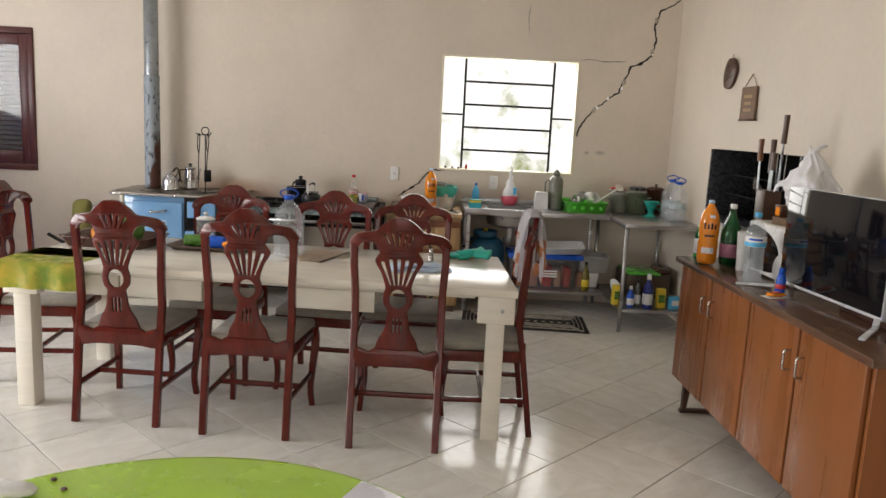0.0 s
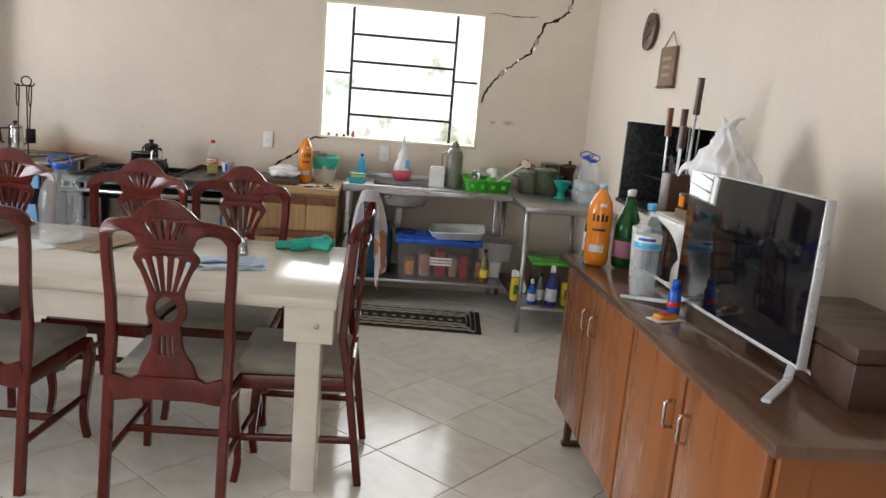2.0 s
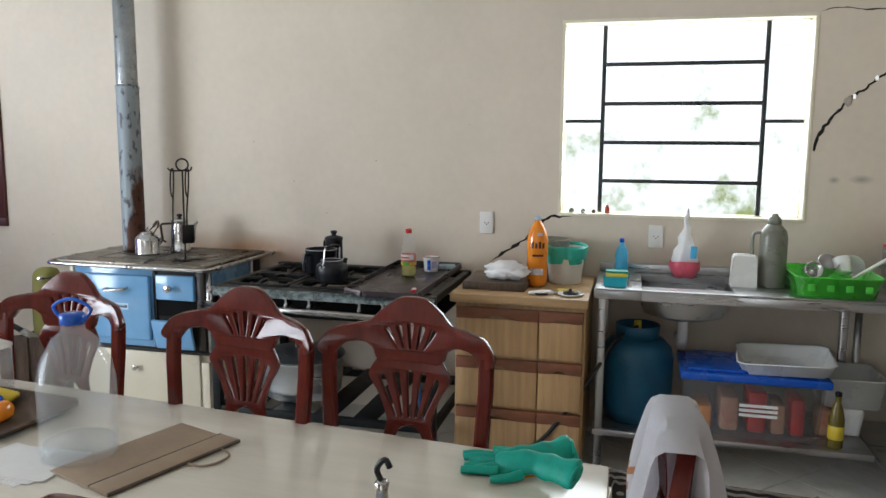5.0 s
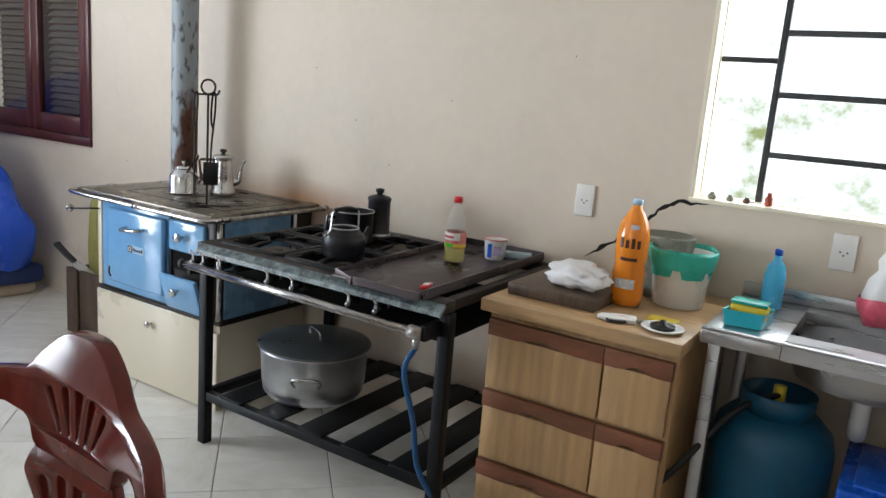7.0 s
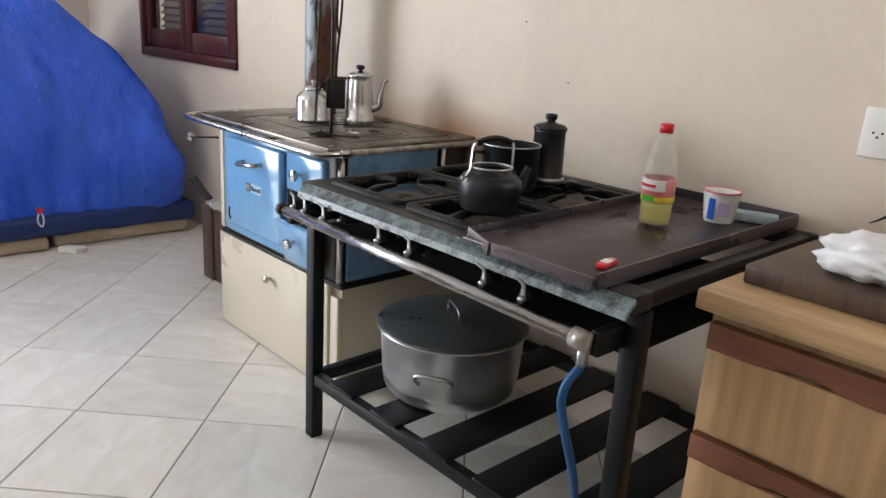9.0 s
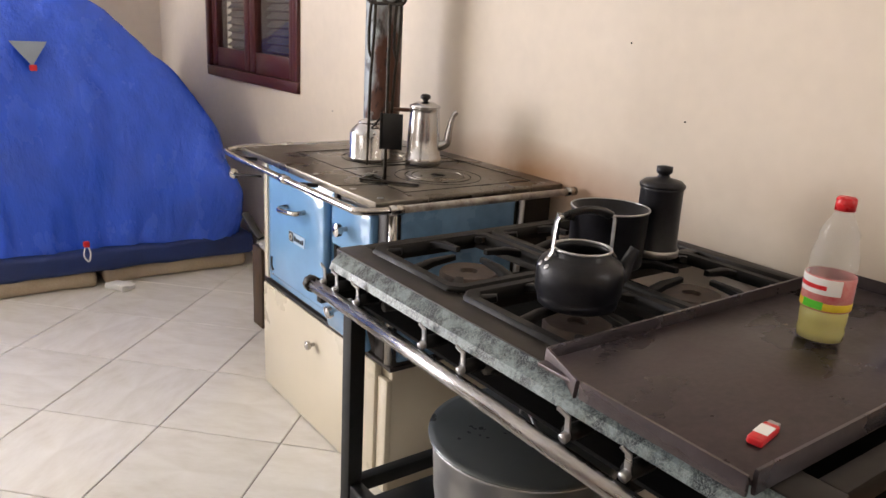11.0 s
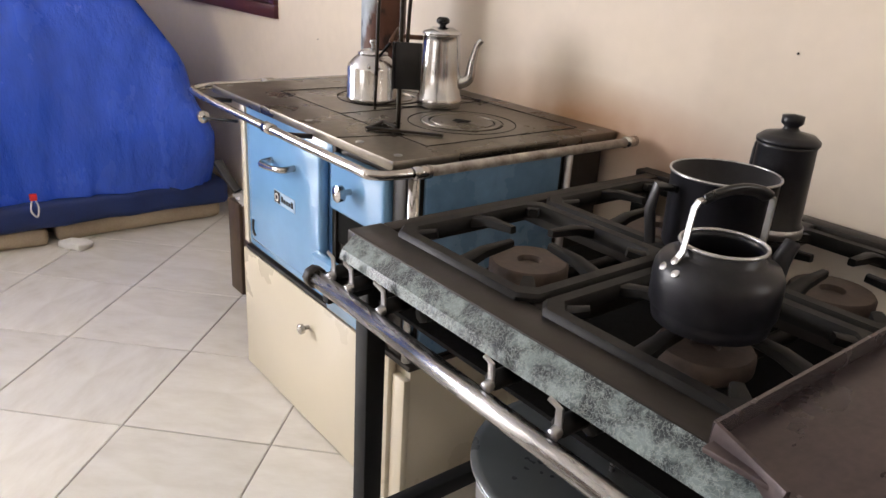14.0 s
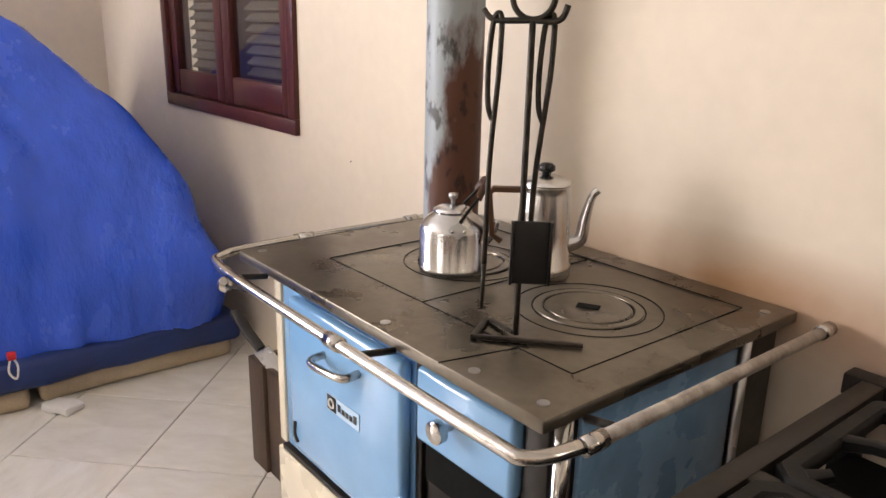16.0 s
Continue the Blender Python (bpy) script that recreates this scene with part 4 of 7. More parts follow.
    # pan supports and burners
    k = 0
    for cx in (-0.893, -0.565):
        for cy in (6.752, 7.085):
            pan_support(s, cx, cy, 0.160, 0.161)
            b = part("burner", lathe([(0.020, 0.0), (0.056, 0.004), (0.064, 0.012), (0.064, 0.030), (0.060, 0.035), (0.020, 0.035), (0.018, 0.026), (0.001, 0.026)], 28, at=pose(cx, cy, 0.775)), "burner", s, "rusty brown ring burner")
            part("burner_pipe", tube([(cx, cy, 0.765), (cx, cy - 0.15, 0.762), (cx, 6.54, 0.765)], 0.013, 8), "iron", s)
    # griddle
    gr = part("griddle", box(-0.408, -0.055, 6.505, 7.335, 0.842, 0.849, 0.002), "griddle", s, "brown seasoned steel griddle plate")
    part("griddle_lip", bar([(-0.410, 6.525, 0.852), (-0.410, 7.338, 0.858)], 0.030, 0.006, side=(0, 0, 1)), "griddle_edge", gr, "worn bright raised edge")
    part("griddle_lip", bar([(-0.052, 6.500, 0.852), (-0.052, 7.338, 0.856)], 0.032, 0.006, side=(0, 0, 1)), "griddle_edge", gr)
    part("griddle_lip", bar([(-0.410, 7.338, 0.857), (-0.052, 7.338, 0.857)], 0.032, 0.006, side=(0, 0, 1)), "griddle_edge", gr)
    part("griddle_lip", bar([(-0.315, 6.500, 0.846), (-0.055, 6.492, 0.848)], 0.026, 0.006, side=(0, 0, 1)), "griddle_edge", gr)
    part("griddle_lip", bar([(-0.410, 6.525, 0.852), (-0.36, 6.516, 0.848), (-0.325, 6.502, 0.842)], lambda u: 0.030 - 0.012 * math.sin(math.pi * u) ** 2, 0.006, side=(0, 0, 1)), "griddle", gr)
    return s


def pan_support(cooker, cx, cy, hx, hy):
    """A square cast frame with four long and four short inward fingers."""
    w, bm = 0.025, bmesh.new()
    loops = []
    for d, z in ((0, 0.820), (0, 0.838), (0.004, 0.843), (w - 0.004, 0.843), (w, 0.838), (w, 0.820)):
        loops.append([bm.verts.new((cx + a * (hx - d), cy + b * (hy - d), z)) for a, b in ((-1, -0.86), (-0.86, -1), (0.86, -1), (1, -0.86), (1, 0.86), (0.86, 1), (-0.86, 1), (-1, 0.86))])
    for k in range(6):
        p, q = loops[k], loops[(k + 1) % 6]
        for i in range(8):
            bm.faces.new((p[i], p[(i + 1) % 8], q[(i + 1) % 8], q[i]))
    bmesh.ops.recalc_face_normals(bm, faces=bm.faces[:])
    g = part("pan_support", bm, "iron", cooker, "black cast iron pan support")
    c = Vector((cx, cy, 0))
    for ang in (0, 90, 180, 270):
        L = hx if ang in (0, 180) else hy
        d = Vector((math.cos(radians(ang)), math.sin(radians(ang)), 0))
        part("finger", bar([c + d * (L - 0.012) + Vector((0, 0, 0.828)), c + d * (L * 0.62) + Vector((0, 0, 0.842)), c + d * 0.042 + Vector((0, 0, 0.846))],
                           lambda u: 0.026 - 0.014 * u, lambda u: 0.020 - 0.008 * u, side=Vector((-d.y, d.x, 0))), "iron", g)
    for sx in (-1, 1):
        for sy in (-1, 1):
            d = Vector((sx * hx, sy * hy, 0))
            part("finger", bar([c + d * 0.90 + Vector((0, 0, 0.828)), c + d * 0.66 + Vector((0, 0, 0.838))], lambda u: 0.032 - 0.016 * u, 0.014, side=Vector((-d.y, d.x, 0)).normalized()), "iron", g)


M["griddle_edge"] = material("worn griddle edge steel", (0.14, 0.12, 0.13), 0.30, metal=0.7, colour2=(0.085, 0.072, 0.078), scale=5, grain=60, bump=0.05)
M["pipe_steel"] = material("tarnished steel pipe", (0.46, 0.45, 0.45), 0.30, metal=1.0, vary=0.2, scale=20, grain=90, bump=0.03, stretch=(0.4, 3, 3))
M["gas_hose"] = material("blue rubber hose", (0.014, 0.085, 0.24), 0.45, vary=0.08)
M["burner"] = material("rusty burner iron", (0.10, 0.073, 0.060), 0.7, metal=0.1, colour2=(0.045, 0.032, 0.027), scale=30, bump=0.2)
gas_cooker()


# ---- tent ----
def tent():
    t = thing("dome_tent", "royal blue nylon dome tent pitched indoors against the wall", "tent")
    x0, x1, y0, y1, H = -5.25, -3.49, 5.05, 7.27, 1.40
    cx, cy, hx, hy = (x0 + x1) / 2, (y0 + y1) / 2, (x1 - x0) / 2, (y1 - y0) / 2
    n = 110
    bm = bmesh.new()
    grid = []
    for i in range(n + 1):
        row = []
        for j in range(n + 1):
            u, v = -1 + 2 * i / n, -1 + 2 * j / n
            r = (abs(u) ** 14 + abs(v) ** 14) ** (1 / 14)
            rr = min(1.0, r)
            z = H * max(0.0, 1 - rr ** 2.0) ** 0.52
            sag = abs(u * u - v * v)
            p = Vector((cx + hx * u, cy + hy * v, 0.10 + z * (1 - 0.03 * sag)))
            p.x += 0.37 * max(0.0, u) ** 3 * max(0.0, (v - 0.3) / 0.7) ** 2 * min(1.0, z / 0.35)
            q = Vector((p.x * 1.1, p.y * 1.1, p.z * 0.6))
            fold = noise.noise(q * 3.2) * 0.026 - 0.030 * max(0.0, 1 - abs(noise.noise(Vector((p.y * 3.1 + p.z * 1.7, p.z * 0.9, 4.0)))) * 7) * (1.1 - p.z / H) + noise.noise(Vector((p.y * 8, p.z * 1.6, p.x * 8))) * 0.026 * (1.25 - p.z / H) + noise.noise(Vector((p.y * 17 + p.z * 4, p.z * 2.5, p.x * 15))) * 0.006 + noise.noise(q * 9) * 0.004
            out = Vector((u, v, 0.4)).normalized()
            row.append(bm.verts.new(p + out * fold))
        grid.append(row)
    for i in range(n):
        for j in range(n):
            bm.faces.new((grid[i][j], grid[i + 1][j], grid[i + 1][j + 1], grid[i][j + 1]))
    part("flysheet", bm, "tent_blue", t, "creased royal blue flysheet")
    bm = box(x0 - 0.02, x1 + 0.035, y0 - 0.02, y1 + 0.02, 0.075, 0.19, 0.03, seg=3)
    bmesh.ops.subdivide_edges(bm, edges=[e for e in bm.edges if e.calc_length() > 0.5], cuts=24)
    crumple(bm, 0.012, 6)
    part("groundsheet", bm, "tent_navy", t, "navy blue groundsheet band")
    def on_face(y, z):
        """Distance out along x of the sheet facing the stove."""
        v = (y - cy) / hy
        k = max(0.0, 1 - min(1.0, z / H) ** (1 / 0.52)) ** 0.5
        return cx + hx * k
    # vent with a red toggle
    bm = bmesh.new()
    pts = [(6.24, 1.15), (6.40, 1.15), (6.32, 1.04)]
    f = [bm.verts.new((on_face(y, z - 0.1) + 0.035, y, z)) for y, z in pts]
    g = [bm.verts.new((on_face(y, z - 0.1) + 0.030, y, z)) for y, z in pts]
    bm.faces.new(f); bm.faces.new(g[::-1])
    for i in range(3):
        bm.faces.new((f[i], g[i], g[(i + 1) % 3], f[(i + 1) % 3]))
    bmesh.ops.recalc_face_normals(bm, faces=bm.faces[:])
    part("vent", bm, "mesh_grey", t, "small grey triangular vent", smooth=False)
    part("toggle", box(-0.012, 0.012, -0.016, 0.016, -0.014, 0.014, 0.005, m=pose(on_face(6.32, 0.93) + 0.045, 6.32, 1.035)), "red_tag", t, "red plastic toggle")
    part("peg_toggle", box(-0.012, 0.012, -0.014, 0.014, -0.014, 0.014, 0.005, m=pose(x1 + 0.06, 6.44, 0.235)), "red_tag", t, "red plastic toggle")
    part("peg_loop", tube([(x1 + 0.06, 6.435, 0.225), (x1 + 0.065, 6.425, 0.18), (x1 + 0.065, 6.445, 0.15), (x1 + 0.06, 6.455, 0.19), (x1 + 0.06, 6.445, 0.225)], 0.004, 6), "white_plastic", t)
    return t


tent()


def mattress(name, label, x0, x1, y0, y1, z1, seed):
    bm = box(x0, x1, y0, y1, 0.0, z1, 0.03, seg=3)
    bmesh.ops.subdivide_edges(bm, edges=[e for e in bm.edges if e.calc_length() > 0.4], cuts=16)
    crumple(bm, 0.01, 5, seed)
    for v in bm.verts:
        v.co.z = max(v.co.z, 0.0)
    tagged(part(name, bm, "mat_beige"), label, "mattress", group="mattresses under the tent")


mattress("mattress", "stained beige mattress under the tent", -5.2, -3.49, 6.52, 7.26, 0.085, 1)
mattress("mattress", "stained beige mattress under the tent", -5.2, -3.47, 5.2, 6.49, 0.085, 2)


# ---- drawer cabinet ----
def drawer_cabinet():
    c = thing("drawer_cabinet", "light oak kitchen drawer cabinet with carved reddish pulls", "cabinet")
    x0, x1, y0, y1 = 0.06, 0.66, 6.715, 7.345
    part("body", box(x0, x1, y0 + 0.02, y1, 0.06, 0.790, 0.003), "pine", c)
    part("top", box(x0 - 0.02, x1 + 0.01, y0 - 0.02, y1 + 0.01, 0.791, 0.832, 0.005), "pine_top", c, "light pine worktop")
    part("plinth", box(x0 + 0.02, x1 - 0.02, y0 + 0.06, y1 - 0.02, 0, 0.059, 0), "crate_wood", c)
    for z0, z1 in ((0.545, 0.765), (0.305, 0.528), (0.075, 0.288)):
        for a, b in ((x0 + 0.012, 0.448), (0.455, x1 - 0.012)):
            d = part("drawer", box(a, b, y0 - 0.002, y0 + 0.019, z0, z1 - 0.048, 0.003), "pine", c)
            w = b - a
            n = 16
            low = [(a + w * i / n, z1 - 0.047 - 0.0 + (0.018 * math.exp(-((i / n - 0.5) / 0.14) ** 2))) for i in range(n + 1)]
            part("pull", plate([[(a, z1)] + [(b, z1)] + low[::-1]], 0.026, 0.003, lambda x, y, z: (x, y0 + 0.006 + y, z)), "red_wood", d, "reddish carved wooden pull")
    return c


drawer_cabinet()


# ---- steel sink unit ----
def sink_unit():
    s = thing("sink_unit", "stainless steel sink worktop on tube legs with a lower shelf", "sink")
    x0, x1, y0, y1, z = 0.69, 1.895, 6.79, 7.345, 0.865
    bx0, bx1, by0, by1 = 0.90, 1.30, 6.93, 7.25
    bm = box(x0, bx0, y0, y1, z - 0.04, z, 0.004)
    bm = box(bx1, x1, y0, y1, z - 0.04, z, 0.004, bm)
    bm = box(bx0, bx1, y0, by0, z - 0.04, z, 0.0, bm)
    bm = box(bx0, bx1, by1, y1, z - 0.04, z, 0.0, bm)
    part("worktop", bm, "steel", s)
    part("splash_lip", box(x0, x1, y1 - 0.012, y1, z + 0.0005, z + 0.045, 0.003), "steel", s)
    part("raised_edge", box(x0, x1, y0 - 0.002, y0 + 0.012, z + 0.0005, z + 0.009, 0.003), "steel", s)
    bm = lathe([(0.001, 0), (0.12, 0.0), (0.185, 0.02), (0.20, 0.06), (0.20, 0.14)], 32, cap=False)
    bm2 = lathe([(0.203, 0.14), (0.203, 0.058), (0.187, 0.017), (0.12, -0.004), (0.001, -0.004)], 32, cap=False)
    bm = join(bm, bm2)
    for v in bm.verts:
        v.co.y *= 0.82
        v.co += Vector((1.10, 7.09, z - 0.165))
    part("basin", bm, "steel", s)
    part("drain", tube([(1.10, 7.09, z - 0.17), (1.10, 7.09, 0.60), (1.10, 7.16, 0.55), (1.10, 7.3, 0.56)], 0.026, 12), "white_plastic", s, "white plastic drain pipe")
    for x in (x0 + 0.02, x1 - 0.055):
        for y in (y0 + 0.02, y1 - 0.06):
            if x < 1.5 or y > 7:
                part("leg", box(x, x + 0.035, y, y + 0.035, 0, z - 0.041, 0.004), "steel", s)
    part("lower_shelf", box(x0 + 0.01, x1 - 0.005, y0 + 0.012, y1 - 0.02, 0.177, 0.207, 0.004), "steel", s)


sink_unit()


def steel_table():
    s = thing("steel_table", "stainless steel side table with a wire lower shelf beside the sink", "table")
    x0, x1, y0, y1, z = 1.905, 2.505, 6.335, 7.345, 0.858
    part("worktop", box(x0, x1, y0, y1, z - 0.035, z, 0.004), "steel", s)
    for x in (x0 + 0.005, x1 - 0.04):
        for y in (y0 + 0.005, y1 - 0.04):
            part("leg", tube([(x + 0.016, y + 0.016, 0.0), (x + 0.016, y + 0.016, z - 0.036)], 0.016, 12), "steel", s)
    part("lower_shelf", box(x0 + 0.01, x1 - 0.01, y0 + 0.01, y1 - 0.01, 0.160, 0.182, 0.003), "steel", s)


steel_table()


# ---- television ----
def television():
    t = thing("television", "flat black television with a silver edge on V-shaped feet", "television", pose(2.014, 3.60, 0.876, 0, 0, -86.3))
    # local x runs along the screen, -y is the front
    part("case", box(-0.365, 0.335, -0.012, 0.018, 0.035, 0.47, 0.006), "tv_silver", t, "silver plastic case")
    part("screen", box(-0.362, 0.331, -0.0155, -0.0122, 0.050, 0.467, 0.001), "screen", t, "glossy black screen")
    part("rear_cover", box(-0.26, 0.26, 0.0185, 0.055, 0.07, 0.33, 0.02), "white_plastic", t)
    for sx in (-1, 1):
        part("foot", bar([(sx * 0.30, 0.0, 0.045), (sx * 0.36, -0.05, 0.018), (sx * 0.46, -0.165, 0.005)], 0.022, 0.009), "tv_silver", t)
        part("foot", bar([(sx * 0.30, 0.01, 0.045), (sx * 0.35, 0.04, 0.018), (sx * 0.42, 0.075, 0.005)], 0.022, 0.009), "tv_silver", t)


television()
wbx = thing("wooden_box", "dark brown lacquered wooden box on the sideboard", "box")
part("box_body", box(2.06, 2.375, 3.10, 3.60, 0.8765, 0.990, 0.005), "box_brown", wbx)
part("box_lid", box(2.057, 2.378, 3.097, 3.603, 0.9915, 1.03, 0.006), "box_brown", wbx)


# ---- view through the window ----
def backdrop():
    m = bpy.data.materials.new("hazy bright garden")
    m.use_nodes = True
    n, l = m.node_tree.nodes, m.node_tree.links
    n.remove(n["Principled BSDF"])
    e = n.new("ShaderNodeEmission")
    tc, noi, ramp, sep, ad = n.new("ShaderNodeTexCoord"), n.new("ShaderNodeTexNoise"), n.new("ShaderNodeValToRGB"), n.new("ShaderNodeSeparateXYZ"), n.new("ShaderNodeMath")
    noi.inputs["Scale"].default_value, noi.inputs["Detail"].default_value = 1.6, 9
    noi.inputs["Roughness"].default_value = 0.7
    l.new(tc.outputs["Object"], noi.inputs["Vector"])
    l.new(tc.outputs["Object"], sep.inputs[0])
    ad.operation, ad.inputs[1].default_value = "MULTIPLY_ADD", 0.09
    l.new(sep.outputs[2], ad.inputs[0])
    l.new(noi.outputs[0], ad.inputs[2])
    r = ramp.color_ramp.elements
    r[0].position, r[1].position = 0.46, 0.63
    r[0].color, r[1].color = (0.27, 0.30, 0.12, 1), (1.0, 1.0, 0.96, 1)
    l.new(ad.outputs[0], ramp.inputs[0])
    l.new(ramp.outputs[0], e.inputs[0])
    e.inputs[1].default_value = 3.4
    l.new(e.outputs[0], n["Material Output"].inputs[0])
    tagged(part("backdrop", box(-5, 7, 13.0, 13.1, -0.3, 6.5, 0), m, smooth=False), "bright hazy garden greenery and white sky outside", "backdrop", kind="structure")


backdrop()


# ---- marks on the walls ----
def ribbon(path, width, mat, parent, name):
    """A thin raised strip on the far wall along (x, z) points, of uneven width."""
    bm = bmesh.new()
    pts = [Vector((x, 0, z)) for x, z in path]
    fine = []
    for a, b in zip(pts, pts[1:]):
        k = max(2, int((b - a).length / 0.018))
        for i in range(k):
            p = a.lerp(b, i / k)
            fine.append(p + Vector((noise.noise(p * 40), 0, noise.noise(p * 40 + Vector((9, 9, 9))))) * 0.011)
    fine.append(pts[-1])
    rows = []
    for i, p in enumerate(fine):
        d = (fine[min(i + 1, len(fine) - 1)] - fine[max(i - 1, 0)]).normalized()
        s = Vector((-d.z, 0, d.x))
        w = width * (0.55 + 0.9 * abs(noise.noise(p * 23)) * 2) * min(1, 0.25 + 0.25 * min(i, len(fine) - 1 - i))
        rows.append([bm.verts.new((p + s * w * k + Vector((0, YB - (0.002 if abs(k) < 1 else 0.0004), 0)))) for k in (-1, -0.5, 0.5, 1)])
    for a, b in zip(rows, rows[1:]):
        for j in range(3):
            bm.faces.new((a[j], a[j + 1], b[j + 1], b[j]))
    bmesh.ops.recalc_face_normals(bm, faces=bm.faces[:])
    return part(name, bm, mat, parent, smooth=False)


main = [(1.675, 1.49), (1.70, 1.58), (1.76, 1.67), (1.83, 1.745), (1.93, 1.83), (2.02, 1.89), (2.05, 1.98), (2.09, 2.06), (2.11, 2.12), (2.20, 2.15), (2.285, 2.22), (2.31, 2.35), (2.29, 2.48), (2.33, 2.60), (2.45, 2.66), (2.51, 2.72)]
crack = tagged(ribbon(main, 0.0075, "crack", None, "wall_crack"), "long jagged diagonal crack in the plaster by the window", "crack", kind="structure")
ribbon([(1.67, 2.15), (1.76, 2.165), (1.86, 2.15), (1.98, 2.155), (2.06, 2.16)], 0.0022, "crack", crack, "hairline_crack")
ribbon([(1.20, 2.35), (1.19, 2.50), (1.20, 2.62)], 0.002, "crack", crack, "hairline_crack")
ribbon([(0.10, 0.88), (0.20, 0.95), (0.30, 1.02), (0.36, 1.10), (0.43, 1.14), (0.53, 1.143)], 0.006, "crack", crack, "lower_crack")
for x, z in ((1.815, 1.73), (2.06, 1.985), (2.285, 2.25), (2.30, 2.52)):
    bm = bmesh.new()
    bmesh.ops.create_icosphere(bm, subdivisions=2, radius=1)
    crumple(bm, 0.35, 1.2, x)
    for v in bm.verts:
        v.co = (x + v.co.x * 0.018, YB - 0.002 + v.co.y * 0.004, z + v.co.z * 0.026)
    part("broken_plaster", bm, "crack_chip", crack, smooth=False)
# emissive chips on the solid wall stand in for daylight showing through the crack
M["day"] = bpy.data.materials.new("glow in place of daylight through the crack")
M["day"].use_nodes = True
M["day"].node_tree.nodes["Principled BSDF"].inputs["Emission Color"].default_value = (1, 0.98, 0.9, 1)
M["day"].node_tree.nodes["Principled BSDF"].inputs["Emission Strength"].default_value = 1.5
for x, z in ((1.84, 1.752), (1.93, 1.835), (2.045, 1.93), (2.29, 2.235)):
    part("light_gap", box(x - 0.006, x + 0.006, YB - 0.004, YB - 0.0021, z - 0.010, z + 0.010, 0.001, m=None), "day", crack)


for x, z in ((-0.55, 1.42), (-1.05, 1.30), (-1.30, 1.52), (-0.85, 1.12), (-2.72, 0.93), (-0.02, 1.62)):
    tagged(part("nail", lathe([(0.0022, 0), (0.0022, 0.002), (0.001, 0.003)], 8, at=pose(x, YB - 0.0005, z, 90, 0, 0)), "crack"), "small dark nail in the plaster wall", "nail", group="nails in the wall")


def wall_socket(x, z):
    s = thing("wall_socket", "white plastic wall socket with three pin holes", "socket", pose(x, YB, z), group="wall sockets")
    part("plate", box(-0.037, 0.037, -0.010, -0.0005, -0.059, 0.059, 0.006, seg=3), "socket", s)
    for dx, dz in ((-0.010, 0.0), (0.010, 0.0), (0.0, -0.010)):
        part("pin_hole", lathe([(0.003, 0), (0.003, 0.0008)], 10, at=pose(dx, -0.0102, dz, 90, 0, 0)), "black", s)


wall_socket(0.08, 1.095)
wall_socket(0.965, 1.052)

o = thing("wall_ornament", "dark carved wooden leaf ornament hung on the wall", "ornament", pose(XR, 6.12, 2.0, 0, 0, -90))
bm = plate([[(p.x, p.y) for p in catmull([(-0.02, 0.10, 0), (0.06, 0.085, 0), (0.105, 0.02, 0), (0.07, -0.06, 0), (0.0, -0.10, 0), (-0.075, -0.085, 0), (-0.095, -0.01, 0), (-0.07, 0.06, 0)], 6, True)]], 0.025, 0.008, lambda x, y, z: (x, y - 0.016, z))
part("carving", bm, "wood_dark", o)
for i in range(4):
    part("carved_vein", tube([(-0.05 + 0.01 * i, -0.030, -0.05 + 0.03 * i), (0.0, -0.032, -0.03 + 0.028 * i), (0.05, -0.030, -0.02 + 0.025 * i)], 0.004, 6), "crate_wood", o)
part("cord", tube([(-0.02, -0.012, 0.10), (0.0, -0.008, 0.13), (0.02, -0.012, 0.095)], 0.0025, 6), "kraft", o)
o = thing("wall_plaque", "brown wooden plaque with faint lettering hung on cord", "plaque", pose(XR, 5.76, 1.88, 0, 0, -90))
part("board", box(-0.115, 0.115, -0.022, -0.006, -0.205, 0.01, 0.004), "kraft_wood", o)
part("cord", tube([(-0.10, -0.012, 0.005), (0.0, -0.006, 0.095), (0.10, -0.012, 0.005)], 0.003, 6, smooth=False), "kraft", o)
for z, w in ((-0.055, 0.13), (-0.10, 0.10), (-0.145, 0.12)):
    part("text_bar", box(-w / 2, w / 2, -0.0235, -0.0222, z - 0.010, z + 0.010, 0), "cardboard", o)
part("rod", tube([(-0.135, -0.015, -0.21), (0.135, -0.015, -0.21)], 0.007, 8), "wood_dark", o)


# ---- bottles and pots ----
def bottle(name, label, at, prof, mat, cap_mat, cap=(0.016, 0.022), extra=(), category="bottle", fill=None, fill_mat=None, group=""):
    b = thing(name, label, category, at, group)
    part("body", lathe(prof, 28), mat, b)
    r, h = cap
    z = prof[-1][1]
    part("cap", lathe([(r, z + 0.0005), (r, z + h - 0.003), (r - 0.003, z + h)], 20), cap_mat, b)
    for nm, pr, mt, lb in extra:
        part(nm, lathe(pr, 28, cap=False), mt, b, lb)
    if fill:
        part("contents", lathe([(max(0.001, r0 - 0.003), z0 + (0.003 if i == 0 else 0)) for i, (r0, z0) in enumerate(fill)], 24), fill_mat, b)
    return b


PET = [(0.030, 0.0), (0.046, 0.006), (0.051, 0.03), (0.050, 0.09), (0.052, 0.10), (0.047, 0.135), (0.051, 0.165), (0.0515, 0.225), (0.044, 0.265), (0.027, 0.295), (0.016, 0.312), (0.0145, 0.322)]


